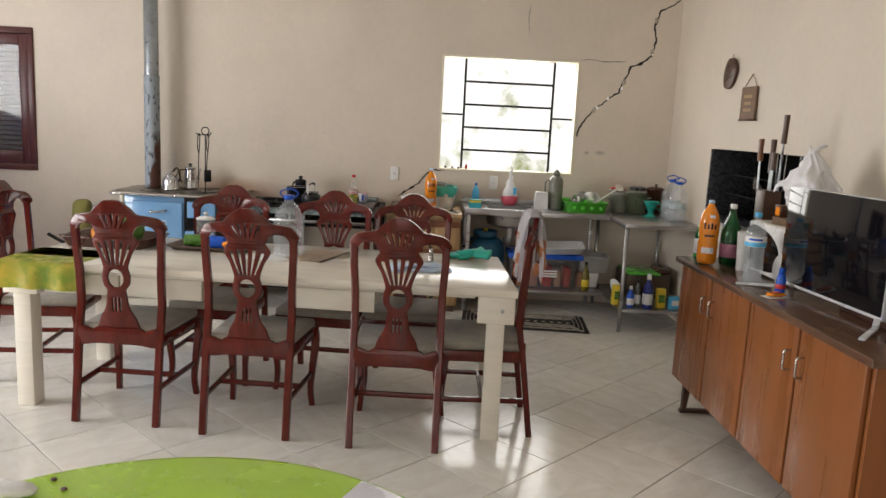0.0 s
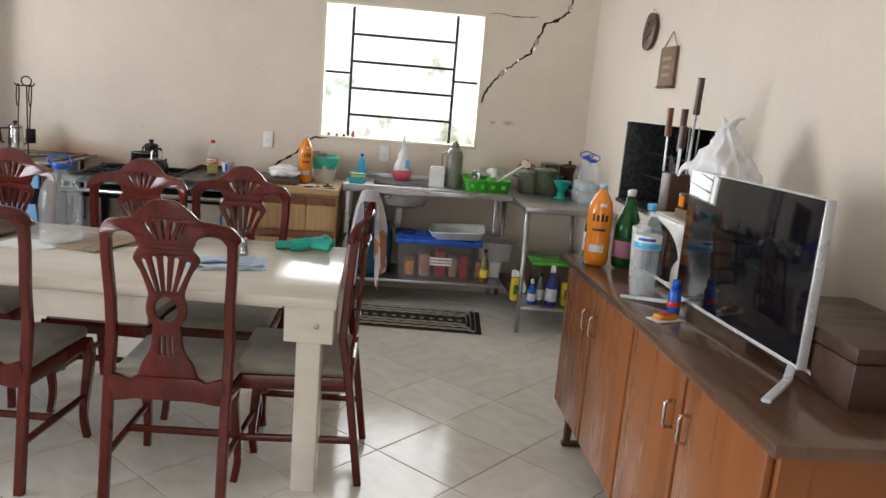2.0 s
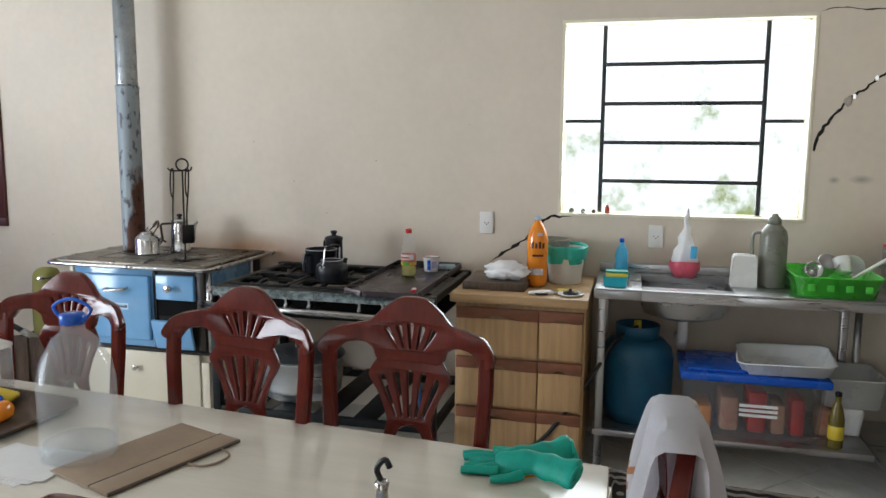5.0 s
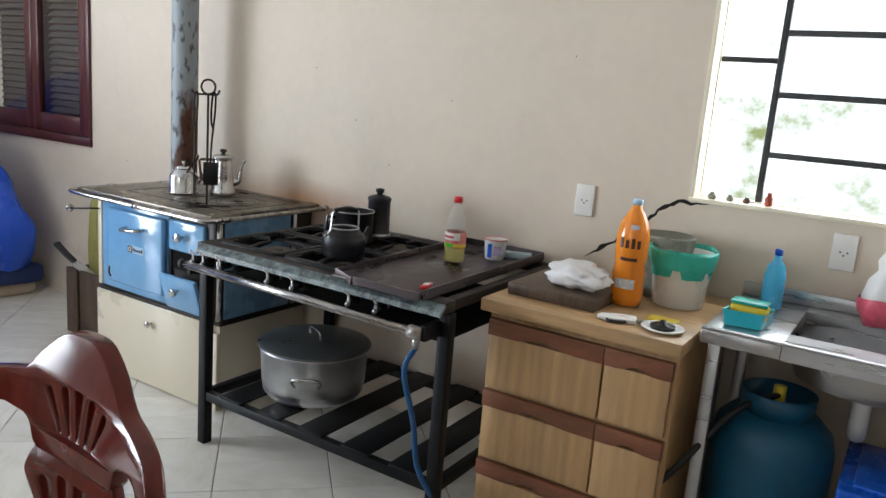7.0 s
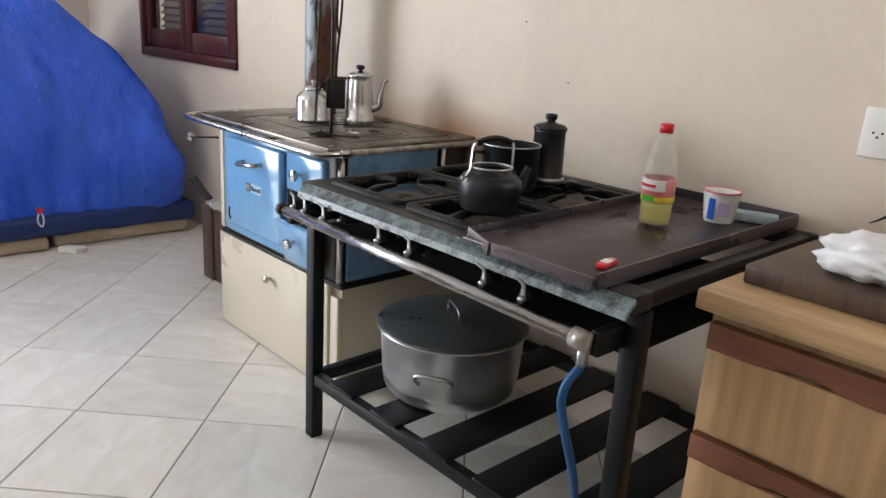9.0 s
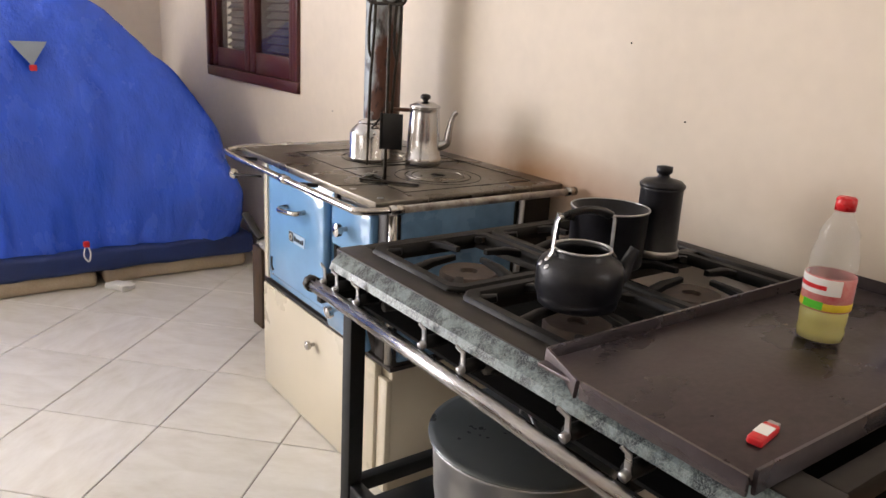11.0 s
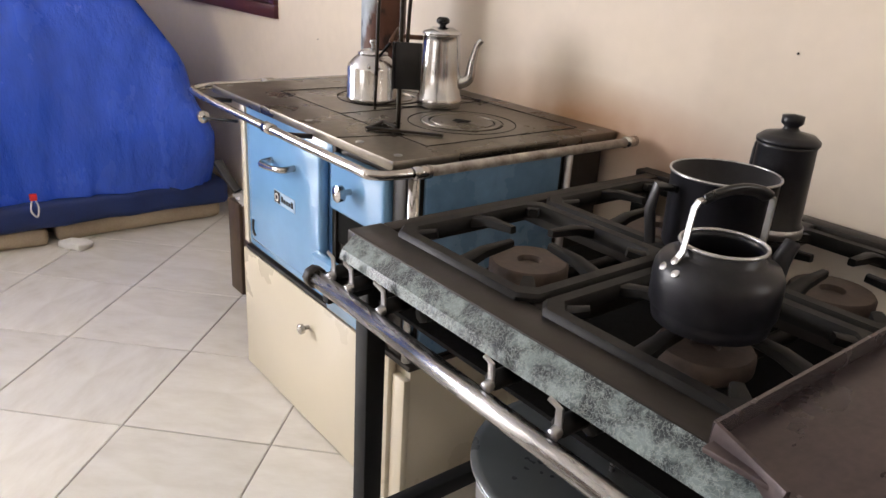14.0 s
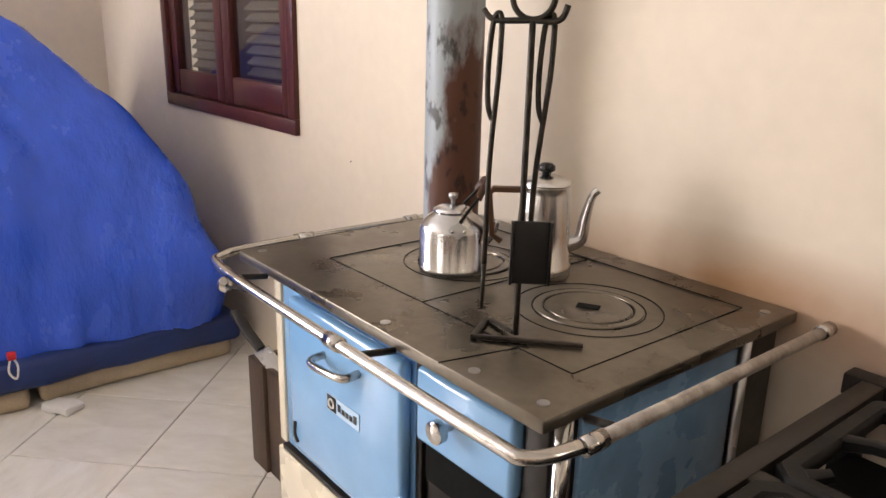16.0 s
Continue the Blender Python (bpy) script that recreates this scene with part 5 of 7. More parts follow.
def orange_bottle(at, facing):
    b = bottle("drink_bottle", "large orange drink bottle with dark lettering and pale cap", at, PET, "orange", "pale_blue", (0.0155, 0.018))
    for k in range(4):
        part("brand_bar", lathe_patch(0.0525, 0.190, 0.222 - 0.006 * (k % 2), facing - 30 + 20 * k, 12), "brown_pot", b)
    part("text_bar", lathe_patch(0.0522, 0.150, 0.160, facing, 60), "brown_pot", b)
    part("silver_mark", lathe_patch(0.0525, 0.062, 0.092, facing - 5, 70), "tv_silver", b)
    part("silver_mark", lathe_patch(0.049, 0.250, 0.264, facing + 10, 30), "tv_silver", b)
    return b


def lathe_patch(r, z0, z1, facing, sweep, n=10):
    bm = bmesh.new()
    v = []
    for i in range(n + 1):
        a = radians(facing - sweep / 2 + sweep * i / n)
        v.append((bm.verts.new((r * math.cos(a), r * math.sin(a), z0)), bm.verts.new((r * math.cos(a), r * math.sin(a), z1)),
                  bm.verts.new(((r - 0.0015) * math.cos(a), (r - 0.0015) * math.sin(a), z1)), bm.verts.new(((r - 0.0015) * math.cos(a), (r - 0.0015) * math.sin(a), z0))))
    for a, b in zip(v, v[1:]):
        for j in range(4):
            bm.faces.new((a[j], b[j], b[(j + 1) % 4], a[(j + 1) % 4]))
    bm.faces.new(v[0][::-1])
    bm.faces.new(v[-1])
    bmesh.ops.recalc_face_normals(bm, faces=bm.faces[:])
    return bm


orange_bottle(pose(0.405, 6.985, 0.8325), -80)
orange_bottle(pose(1.87, 4.575, 0.8765), -105)

WINE = [(0.035, 0), (0.047, 0.004), (0.050, 0.02), (0.050, 0.15), (0.046, 0.19), (0.030, 0.235), (0.018, 0.265), (0.0155, 0.30)]
M["wine_label"] = material("faded pink paper label", (0.42, 0.17, 0.25), 0.6, vary=0.1, scale=30)
for x, y, h in ((1.985, 4.56, 1.0), (2.035, 4.69, 0.97)):
    bottle("wine_bottle", "green glass wine bottle with pink label and white cap", pose(x, y, 0.8765), [(r, z * h) for r, z in WINE], "green_glass", "white_plastic", (0.0165, 0.024),
           [("label", [(0.0505, 0.045), (0.0515, 0.046), (0.0515, 0.115), (0.0505, 0.116)], "wine_label", "faded pink label")], fill=[(0.046, 0.004), (0.048, 0.02), (0.048, 0.125)], fill_mat="wine", group="wine bottles on the sideboard")
bottle("small_bottle", "small green glass bottle with white label", pose(1.885, 4.71, 0.8765), [(r * 0.7, z * 0.8) for r, z in WINE], "green_glass", "steel", (0.0125, 0.018),
       [("label", [(0.0355, 0.035), (0.0365, 0.036), (0.0365, 0.115), (0.0355, 0.116)], "paper", "white paper label")])
tumbler = thing("paper_cup_stack", "tall white stack of plastic cups on the sideboard", "cup", pose(1.995, 4.415, 0.8765))
part("cup_stack", lathe([(0.026, 0), (0.027, 0.002), (0.036, 0.19), (0.038, 0.195), (0.036, 0.198), (0.030, 0.19), (0.022, 0.15)], 28), "white_plastic", tumbler)
ribbed = [(0.03, 0), (0.043, 0.006)]
for i in range(9):
    ribbed += [(0.0455, 0.016 + 0.017 * i), (0.0425, 0.0245 + 0.017 * i)]
ribbed += [(0.0455, 0.172), (0.046, 0.225), (0.040, 0.258), (0.024, 0.288), (0.0145, 0.302), (0.0135, 0.312)]
wb = bottle("water_bottle", "clear ribbed plastic water bottle with blue label and cap", pose(1.90, 4.075, 0.8765), ribbed, "clear", "cyan", (0.0165, 0.022),
            [("label", [(0.0462, 0.176), (0.0472, 0.177), (0.0472, 0.222), (0.0462, 0.223)], "paper", "white and blue paper label"),
             ("blue_band", [(0.0474, 0.178), (0.0478, 0.1785), (0.0478, 0.198), (0.0474, 0.1985)], "cyan", "light blue band")],
            fill=[(0.03, 0.001), (0.042, 0.007), (0.042, 0.10)], fill_mat="water")
part("brand_bar", lathe_patch(0.0478, 0.206, 0.216, -115, 75), "blue_plastic", wb)
tube_b = bottle("blue_tube", "small blue plastic bottle standing on the sideboard", pose(1.935, 3.86, 0.8765), [(0.018, 0), (0.021, 0.003), (0.021, 0.05), (0.019, 0.075), (0.012, 0.090)], "blue_plastic", "blue_plastic", (0.013, 0.026),
                [("label", [(0.0215, 0.025), (0.0222, 0.026), (0.0222, 0.044), (0.0215, 0.045)], "red", "red label patch")])
snack = thing("snack_packet", "crumpled orange and red snack packet on a white tray", "packet", pose(1.885, 3.79, 0.8765, 0, 0, 20) @ Matrix.Scale(0.62, 4))
bm = box(-0.06, 0.06, -0.035, 0.035, 0.006, 0.03, 0.01, seg=2)
bmesh.ops.subdivide_edges(bm, edges=bm.edges[:], cuts=2)
crumple(bm, 0.008, 30)
part("packet", bm, "orange", snack)
part("tray", box(-0.09, 0.09, -0.05, 0.05, 0.0, 0.004, 0.002), "white_plastic", snack)
part("red_panel", box(-0.03, 0.03, -0.02, 0.02, 0.030, 0.036, 0.002), "red", snack)


# ---- microwave and what stands on it ----
mw = thing("microwave_oven", "white microwave oven with a black curved door window", "microwave")
part("case", box(2.06, 2.40, 3.99, 4.475, 0.880, 1.135, 0.010, seg=3), "off_white", mw)
mw_front = part("front_panel", box(2.038, 2.059, 3.99, 4.475, 0.884, 1.132, 0.010, seg=3), "white_plastic", mw)
win = catmull([(4.455, 0.915, 0), (4.455, 1.10, 0), (4.30, 1.105, 0), (4.17, 1.06, 0), (4.12, 0.99, 0), (4.15, 0.92, 0), (4.30, 0.905, 0)], 6, True)
bm = plate([[(p.x, p.y) for p in win]], 0.006, 0.001, lambda x, y, z: (2.0365 + y * 0.6, x, z))
part("door_window", bm, "screen", mw_front, "black glass door window")
part("control_panel", box(2.033, 2.0378, 4.0, 4.085, 0.93, 1.12, 0.002), "screen", mw_front)
part("dial", lathe([(0.075, 0), (0.075, 0.004), (0.065, 0.012), (0.001, 0.014)], 32, at=pose(2.036, 4.075, 0.945, 0, -90, 0)), "white_plastic", mw_front, "large white round dial")
for y in (4.03, 4.43):
    for x in (2.09, 2.36):
        part("foot", lathe([(0.012, 0), (0.012, 0.0045)], 12, at=pose(x, y, 0.876)), "black", mw)
kb = thing("knife_block", "wooden knife holder full of knives and skewers", "knife block", pose(2.20, 4.655, 0.8765, 0, 0, 0))
part("block", box(-0.045, 0.045, -0.058, 0.052, 0.0, 0.40, 0.006), "wood_dark", kb)
for i, (x, y, z0, h, bend_y, mt) in enumerate(((-0.03, 0.09 - 0.03, 0.30, 0.12, 0.012, "wood_mid"), (0.0, 0.0, 0.29, 0.13, 0.0, "wood_dark"), (-0.02, -0.045, 0.26, 0.09, -0.01, "wood_dark"), (0.03, -0.03, 0.40, 0.15, -0.012, "wood_dark"), (0.02, 0.04, 0.24, 0.10, 0.0, "wood_dark"))):
    if i == 0:
        M["wood_mid"] = material("orange-brown handle wood", (0.20, 0.075, 0.030), 0.4, vary=0.2, scale=12)
    y, z0 = y * 1.2, z0 + 0.25
    k = part("knife_blade", bar([(x, y, 0.40), (x, y + bend_y * 0.6, z0)], 0.004, lambda u: 0.026 - 0.004 * u), "galv", kb)
    part("knife_handle", bar([(x, y + bend_y * 0.6, z0), (x, y + bend_y, z0 + h * 0.5), (x, y + bend_y * 1.2, z0 + h)], 0.022, lambda u: 0.026 + 0.008 * abs(2 * u - 1)), mt, k)
for y in (-0.045, 0.04):
    part("skewer", tube([(0.05, y, 0.4), (0.05, y * 1.2, 0.60)], 0.003, 6), "steel", kb)
tongs = thing("grill_tongs", "long steel grill tongs and spatula leaning in the grill", "utensil")
part("arm", bar([(2.30, 4.62, 0.90), (2.42, 5.05, 1.10), (2.50, 5.45, 1.22)], 0.012, 0.026), "steel", tongs)
part("arm", bar([(2.33, 4.60, 0.90), (2.46, 5.00, 1.05), (2.53, 5.30, 1.13)], 0.012, 0.022), "griddle", tongs)
part("blade", bar([(2.47, 5.30, 1.18), (2.54, 5.62, 1.27)], 0.006, 0.075), "griddle", tongs)
mb = thing("matchbox_stack", "stacked matchboxes on the microwave", "matchbox", pose(2.12, 4.27, 1.1355, 0, 0, 8))
part("large_box", box(-0.03, 0.03, -0.10, 0.06, 0.0, 0.035, 0.002), "kraft_wood", mb)
part("box_end", box(-0.031, 0.031, -0.103, -0.1005, 0.003, 0.032, 0.001), "paper", mb)
part("small_box", box(-0.028, 0.022, 0.0, 0.05, 0.0355, 0.095, 0.002), "brown_pot", mb)
part("label_patch", box(-0.0295, -0.0285, 0.008, 0.042, 0.045, 0.085, 0), "orange", mb)
bowl = thing("mixing_bowl", "shallow steel bowl resting on the microwave", "bowl", pose(2.29, 4.19, 1.1355))
part("shell", lathe([(0.07, 0.0), (0.11, 0.02), (0.150, 0.075), (0.158, 0.078), (0.150, 0.080), (0.105, 0.028), (0.001, 0.01)], 36), "steel", bowl)
bag = thing("plastic_bag", "knotted white plastic carrier bag lying in a steel bowl", "bag", pose(2.225, 4.215, 1.185) @ Matrix.Scale(0.98, 4))
bm = bmesh.new()
bmesh.ops.create_icosphere(bm, subdivisions=5, radius=1)
for v in bm.verts:
    d = v.co.normalized()
    up = max(0.0, d.z)
    ang = math.atan2(d.y, d.x)
    crease = abs(noise.noise(d * 2.6 + Vector((4, 1, 0)))) - 0.5 * abs(noise.noise(d * 6.5))
    pleat = 0.05 * math.sin(ang * 11 + 4 * d.z) * (0.4 + up)
    f = 0.92 + 0.30 * noise.noise(d * 1.4) - 0.30 * crease + pleat + 0.07 * noise.noise(d * 9)
    w = 1 - 0.62 * up ** 1.6
    v.co = Vector((d.x * 0.135 * f * w - 0.03 * up, d.y * 0.15 * f * w + 0.02 * up, max(0.0, 0.115 + d.z * (0.215 if d.z > 0 else 0.12) * (0.9 + 0.2 * f - 0.1))))
part("bag_body", bm, "bag", bag)
for pts in (((-0.03, 0.02, 0.30), (-0.035, 0.025, 0.325), (-0.045, 0.028, 0.345)), ((-0.025, 0.015, 0.30), (0.0, 0.01, 0.34), (0.02, -0.01, 0.350)), ((-0.09, 0.06, 0.16), (-0.135, 0.10, 0.15), (-0.15, 0.12, 0.11))):
    part("bag_handle", tube(pts, lambda u: 0.026 * (1 - u) + 0.008, 8, flat=0.4), "bag", bag)


# ---- worktop clutter ----
board = tagged(part("cutting_board", box(0.075, 0.375, 6.80, 7.13, 0.8325, 0.872, 0.006), "crate_wood"), "dark brown wooden cutting board on the cabinet", "board")
bag2 = thing("crumpled_bag", "small crumpled white plastic bag on the cutting board", "bag", pose(0.27, 6.90, 0.8725))
bm = bmesh.new()
bmesh.ops.create_icosphere(bm, subdivisions=4, radius=1)
for v in bm.verts:
    f = 1 + 0.35 * noise.noise(v.co * 2.2 + Vector((4, 0, 0))) + 0.16 * noise.noise(v.co * 6)
    v.co = Vector((v.co.x * f * 0.10, v.co.y * f * 0.055, max(0, 0.042 + v.co.z * f * 0.045)))
part("bag_body", bm, "bag", bag2)
pail = thing("plastic_pail", "white plastic pail lined with a teal bag", "bucket", pose(0.53, 7.13, 0.8325))
part("bucket", lathe([(0.075, 0), (0.080, 0.003), (0.098, 0.175), (0.100, 0.178), (0.094, 0.176), (0.076, 0.01), (0.001, 0.008)], 32), "white_plastic", pail)
M["teal_bag"] = material("teal plastic film", (0.06, 0.48, 0.38), 0.35, vary=0.1, scale=14, bump=0.2)
bm = lathe([(0.093, 0.10), (0.0995, 0.172), (0.106, 0.190), (0.109, 0.178), (0.104, 0.140), (0.1025, 0.128)], 40, cap=False)
crumple(bm, 0.008, 22)
part("liner", bm, "teal_bag", pail, "teal plastic liner")
gp = thing("grey_canister", "grey enamel canister behind the orange bottle", "canister", pose(0.445, 7.225, 0.8325) @ Matrix.Diagonal((1.12, 1.12, 1.08, 1)))
part("canister_body", lathe([(0.078, 0), (0.080, 0.004), (0.084, 0.185), (0.088, 0.19), (0.082, 0.192), (0.076, 0.17), (0.001, 0.16)], 28), "sage", gp)
sc = thing("scissors", "scissors with orange and black handles lying on the cabinet", "scissors", pose(0.50, 6.80, 0.8325, 0, 0, 25))
for s in (-1, 1):
    part("blade", bar([(-0.01, s * 0.002, 0.004), (0.085, s * 0.006, 0.004)], 0.004, 0.012), "steel", sc)
    part("handle", tube([(-0.015, s * 0.004, 0.006), (-0.04, s * 0.028, 0.006), (-0.075, s * 0.026, 0.006), (-0.08, s * 0.008, 0.006), (-0.05, s * 0.004, 0.006)], 0.005, 6), "orange" if s > 0 else "black", sc)
dish = thing("small_dish", "small white saucer with a dark lid on top", "dish", pose(0.585, 6.79, 0.8325))
part("saucer", lathe([(0.03, 0), (0.045, 0.002), (0.062, 0.010), (0.060, 0.012), (0.03, 0.005), (0.001, 0.005)], 28), "white_plastic", dish)
part("jar_lid", lathe([(0.035, 0.006), (0.035, 0.016), (0.012, 0.018), (0.008, 0.030), (0.001, 0.031)], 24), "black", dish)
packet = tagged(part("yellow_sachet", box(0.515, 0.60, 6.86, 6.92, 0.8325, 0.839, 0.002), "yellow"), "yellow paper sachet on the cabinet", "packet")
note = thing("clear_wrapper", "crumpled clear and white wrapper on the cabinet", "wrapper", pose(0.45, 6.79, 0.8325, 0, 0, 15))
bm = box(-0.055, 0.055, -0.03, 0.03, 0.0, 0.012, 0.004)
bmesh.ops.subdivide_edges(bm, edges=bm.edges[:], cuts=3)
crumple(bm, 0.006, 40)
for v in bm.verts:
    v.co.z = max(v.co.z, 0)
part("wrapper_body", bm, "paper", note)

sd = thing("soap_dish", "turquoise plastic soap dish with sponges", "soap dish", pose(0.785, 6.93, 0.8655))
part("dish", lathe([(0.06, 0), (0.07, 0.002), (0.078, 0.045), (0.080, 0.048), (0.074, 0.046), (0.064, 0.008), (0.001, 0.006)], 4, at=pose(0, 0, 0, 0, 0, 45) @ Matrix.Diagonal((1.1, 0.85, 1, 1))), "aqua", sd)
part("sponge", box(-0.05, 0.05, -0.03, 0.03, 0.02, 0.062, 0.008), "yellow", sd)
part("scourer", box(-0.05, 0.05, -0.03, 0.03, 0.0625, 0.072, 0.003), "teal", sd)
bottle("detergent_bottle", "pale blue detergent bottle by the sink", pose(0.80, 7.20, 0.8655), [(0.025, 0), (0.032, 0.004), (0.032, 0.10), (0.026, 0.135), (0.012, 0.155), (0.011, 0.17)], "cyan", "blue_plastic", (0.012, 0.02))
hb = thing("hanging_bag", "knotted clear bag of pink and white soap above the sink", "bag", pose(1.105, 7.25, 0.91))
bm = lathe([(0.001, 0.0), (0.055, 0.005), (0.075, 0.04), (0.066, 0.09), (0.053, 0.12), (0.040, 0.15), (0.029, 0.175), (0.018, 0.20), (0.008, 0.235), (0.014, 0.255), (0.010, 0.275), (0.006, 0.29), (0.002, 0.30)], 40)
crumple(bm, 0.020, 24)
for v in bm.verts:
    v.co.x *= 0.82
    v.co.y *= 0.8
part("bag_upper", bm, "bag", hb)
M["pink"] = material("pink soap seen through film", (0.72, 0.12, 0.18), 0.4, vary=0.15, scale=20)
bm = lathe([(0.001, -0.0452), (0.05, -0.042), (0.070, 0.0), (0.073, 0.02), (0.070, 0.040)], 40, cap=False)
crumple(bm, 0.010, 24)
for v in bm.verts:
    v.co.z = max(-0.0452, v.co.z)
part("pink_soap", bm, "pink", hb, "pink lower contents")
part("blue_print", box(0.02, 0.05, -0.072, -0.062, 0.06, 0.12, 0.004), "cyan", hb)
tub = thing("white_container", "upturned white plastic container beside the sink", "container", pose(1.36, 7.10, 0.8655))
part("shell", lathe([(0.085, 0), (0.085, 0.01), (0.078, 0.13), (0.068, 0.145), (0.001, 0.148)], 4, at=pose(0, 0, 0, 0, 0, 45) @ Matrix.Diagonal((1.0, 0.9, 1, 1))), "white_plastic", tub)
th = thing("thermos_flask", "grey-green thermos flask with side handle", "thermos", pose(1.485, 7.12, 0.8655))
part("flask", lathe([(0.058, 0), (0.062, 0.004), (0.062, 0.23), (0.055, 0.262), (0.035, 0.285), (0.030, 0.29)], 28), "sage", th)
part("lid", lathe([(0.030, 0.2905), (0.030, 0.315), (0.020, 0.325), (0.012, 0.34), (0.001, 0.342)], 20), "sage", th)
part("handle", tube([(-0.055, 0, 0.25), (-0.088, 0, 0.24), (-0.09, 0, 0.16), (-0.085, 0, 0.09), (-0.061, 0, 0.08)], 0.008, 8), "sage", th)

rack = thing("dish_rack", "bright green plastic dish rack beside the sink", "dish rack", pose(1.72, 7.06, 0.8655))
def tray(hx, hy, h, t=0.006, flare=1.12):
    bm = bmesh.new()
    rings = []
    for s, z in ((1, 0), (flare, h), (flare + 0.04, h + 0.002), (flare + 0.04, h + 0.008), (flare - 0.03, h + 0.006), (0.95, t)):
        rings.append([bm.verts.new((hx * s * a, hy * s * b, z)) for a, b in ((-1, -0.8), (-0.85, -1), (0.85, -1), (1, -0.8), (1, 0.8), (0.85, 1), (-0.85, 1), (-1, 0.8))])
    for a, b in zip(rings, rings[1:]):
        for j in range(8):
            bm.faces.new((a[j], a[(j + 1) % 8], b[(j + 1) % 8], b[j]))
    bm.faces.new(rings[0][::-1]); bm.faces.new(rings[-1])
    return bm
part("basin", tray(0.155, 0.18, 0.085), "bright_green", rack)
for i in range(4):
    part("rib", box(-0.13 + 0.075 * i, -0.10 + 0.075 * i, -0.205, -0.199, 0.03, 0.06, 0.003), "bright_green", rack)
for i, (dx, dy, r, tilt, mt) in enumerate(((-0.10, -0.05, 0.038, 70, "aluminium"), (-0.03, 0.0, 0.045, 40, "steel"), (0.05, -0.04, 0.04, -30, "white_plastic"), (0.09, 0.08, 0.05, 65, "white_plastic"))):
    c = thing("drying_cup", "washed cup drying upside down in the rack", "cup", pose(1.72 + dx, 7.06 + dy, 0.955, tilt, tilt * 0.3, 0), group="dishes drying in the rack")
    part("cup_body", lathe([(r * 0.75, 0), (r * 0.8, 0.003), (r, 0.07), (r * 0.95, 0.072), (r * 0.75, 0.01), (0.001, 0.008)], 22), mt, c)
ladle = thing("white_spoon", "white plastic serving spoon leaning in the dish rack", "spoon")
part("handle", tube([(1.80, 7.02, 0.93), (1.88, 6.98, 1.00), (1.97, 6.96, 1.07)], 0.008, 8), "off_white", ladle)
part("bowl", lathe([(0.001, 0), (0.03, 0.008), (0.038, 0.02), (0.034, 0.02), (0.001, 0.006)], 18, at=pose(1.985, 6.955, 1.075, 40, 20, 0)), "off_white", ladle)

def pot(name, label, at, r, h, mat, lid=None, handles=True, category="pot", knob="black"):
    p = thing(name, label, category, at)
    part("pot_body", lathe([(r * 0.94, 0), (r, 0.006), (r, h), (r * 1.04, h + 0.003), (r * 0.97, h + 0.004), (r * 0.95, h * 0.5), (0.001, h * 0.45)], 36), mat, p)
    if handles:
        for s in (-1, 1):
            part("handle", tube([(s * r, -0.03, h * 0.78), (s * (r + 0.035), -0.025, h * 0.80), (s * (r + 0.035), 0.025, h * 0.80), (s * r, 0.03, h * 0.78)], 0.006, 8), mat, p)
    if lid:
        l = part("lid", lathe([(r * 1.03, h + 0.005), (r * 1.03, h + 0.010), (r * 0.6, h + 0.022), (0.001, h + 0.026)], 32), lid, p)
        part("lid_knob", lathe([(0.008, h + 0.024), (0.010, h + 0.035), (0.018, h + 0.042), (0.001, h + 0.050)], 14), knob, l)
    return p

pot("enamel_pot", "olive enamel pot on the steel table", pose(2.05, 7.14, 0.8585), 0.070, 0.15, "sage", "sage")
pot("enamel_pot", "larger olive enamel pot on the steel table", pose(2.19, 7.12, 0.8585), 0.088, 0.175, "olive", "sage")
pot("brown_pot", "brown glazed clay pot on the steel table", pose(2.38, 7.20, 0.8585), 0.075, 0.21, "brown_pot", "brown_pot", False)
jar = pot("glass_jar", "wide glass jar with a red lid", pose(2.06, 7.27, 0.8585), 0.07, 0.19, "clear", "red", False, "jar", "red")
pot("frying_pan", "upturned steel frying pan behind the pots", pose(2.24, 7.27, 0.8585), 0.07, 0.22, "steel", None, False, "pan")
cf = thing("coffee_filter_holder", "turquoise plastic coffee filter holder", "coffee filter", pose(2.27, 6.93, 0.8585))
part("base", lathe([(0.055, 0), (0.055, 0.006), (0.03, 0.012), (0.025, 0.045)], 28), "teal", cf)
part("cone", lathe([(0.025, 0.0455), (0.062, 0.125), (0.064, 0.130), (0.058, 0.128), (0.02, 0.05)], 28), "teal", cf)
part("handle", tube([(0.055, 0, 0.11), (0.085, 0, 0.10), (0.08, 0, 0.06), (0.042, 0, 0.07)], 0.006, 8), "teal", cf)
JUG = [(0.065, 0), (0.078, 0.006), (0.080, 0.05), (0.076, 0.06), (0.080, 0.07), (0.080, 0.16), (0.072, 0.20), (0.045, 0.245), (0.025, 0.262), (0.023, 0.275)]
def water_jug(at, s, level, label):
    j = bottle("water_jug", label, at, [(r * s, z * s * 1.08) for r, z in JUG], "clear", "blue_plastic", (0.026 * s, 0.024), fill=[(0.065 * s, 0.002), (0.077 * s, 0.008), (0.076 * s, level)], fill_mat="water", category="bottle", group="water jugs")
    if "steel" in label:
        part("label", lathe_patch(0.0820 * s, 0.10 * s, 0.155 * s, -105, 110), "jug_label", j, "pale translucent label")
    z = 0.29 * s * 1.08
    part("carry_ring", tube([(-0.028, 0, z - 0.01), (-0.05, 0, z + 0.02), (0.0, 0, z + 0.04), (0.05, 0, z + 0.02), (0.028, 0, z - 0.01)], 0.004, 6), "blue_plastic", j)
    return j
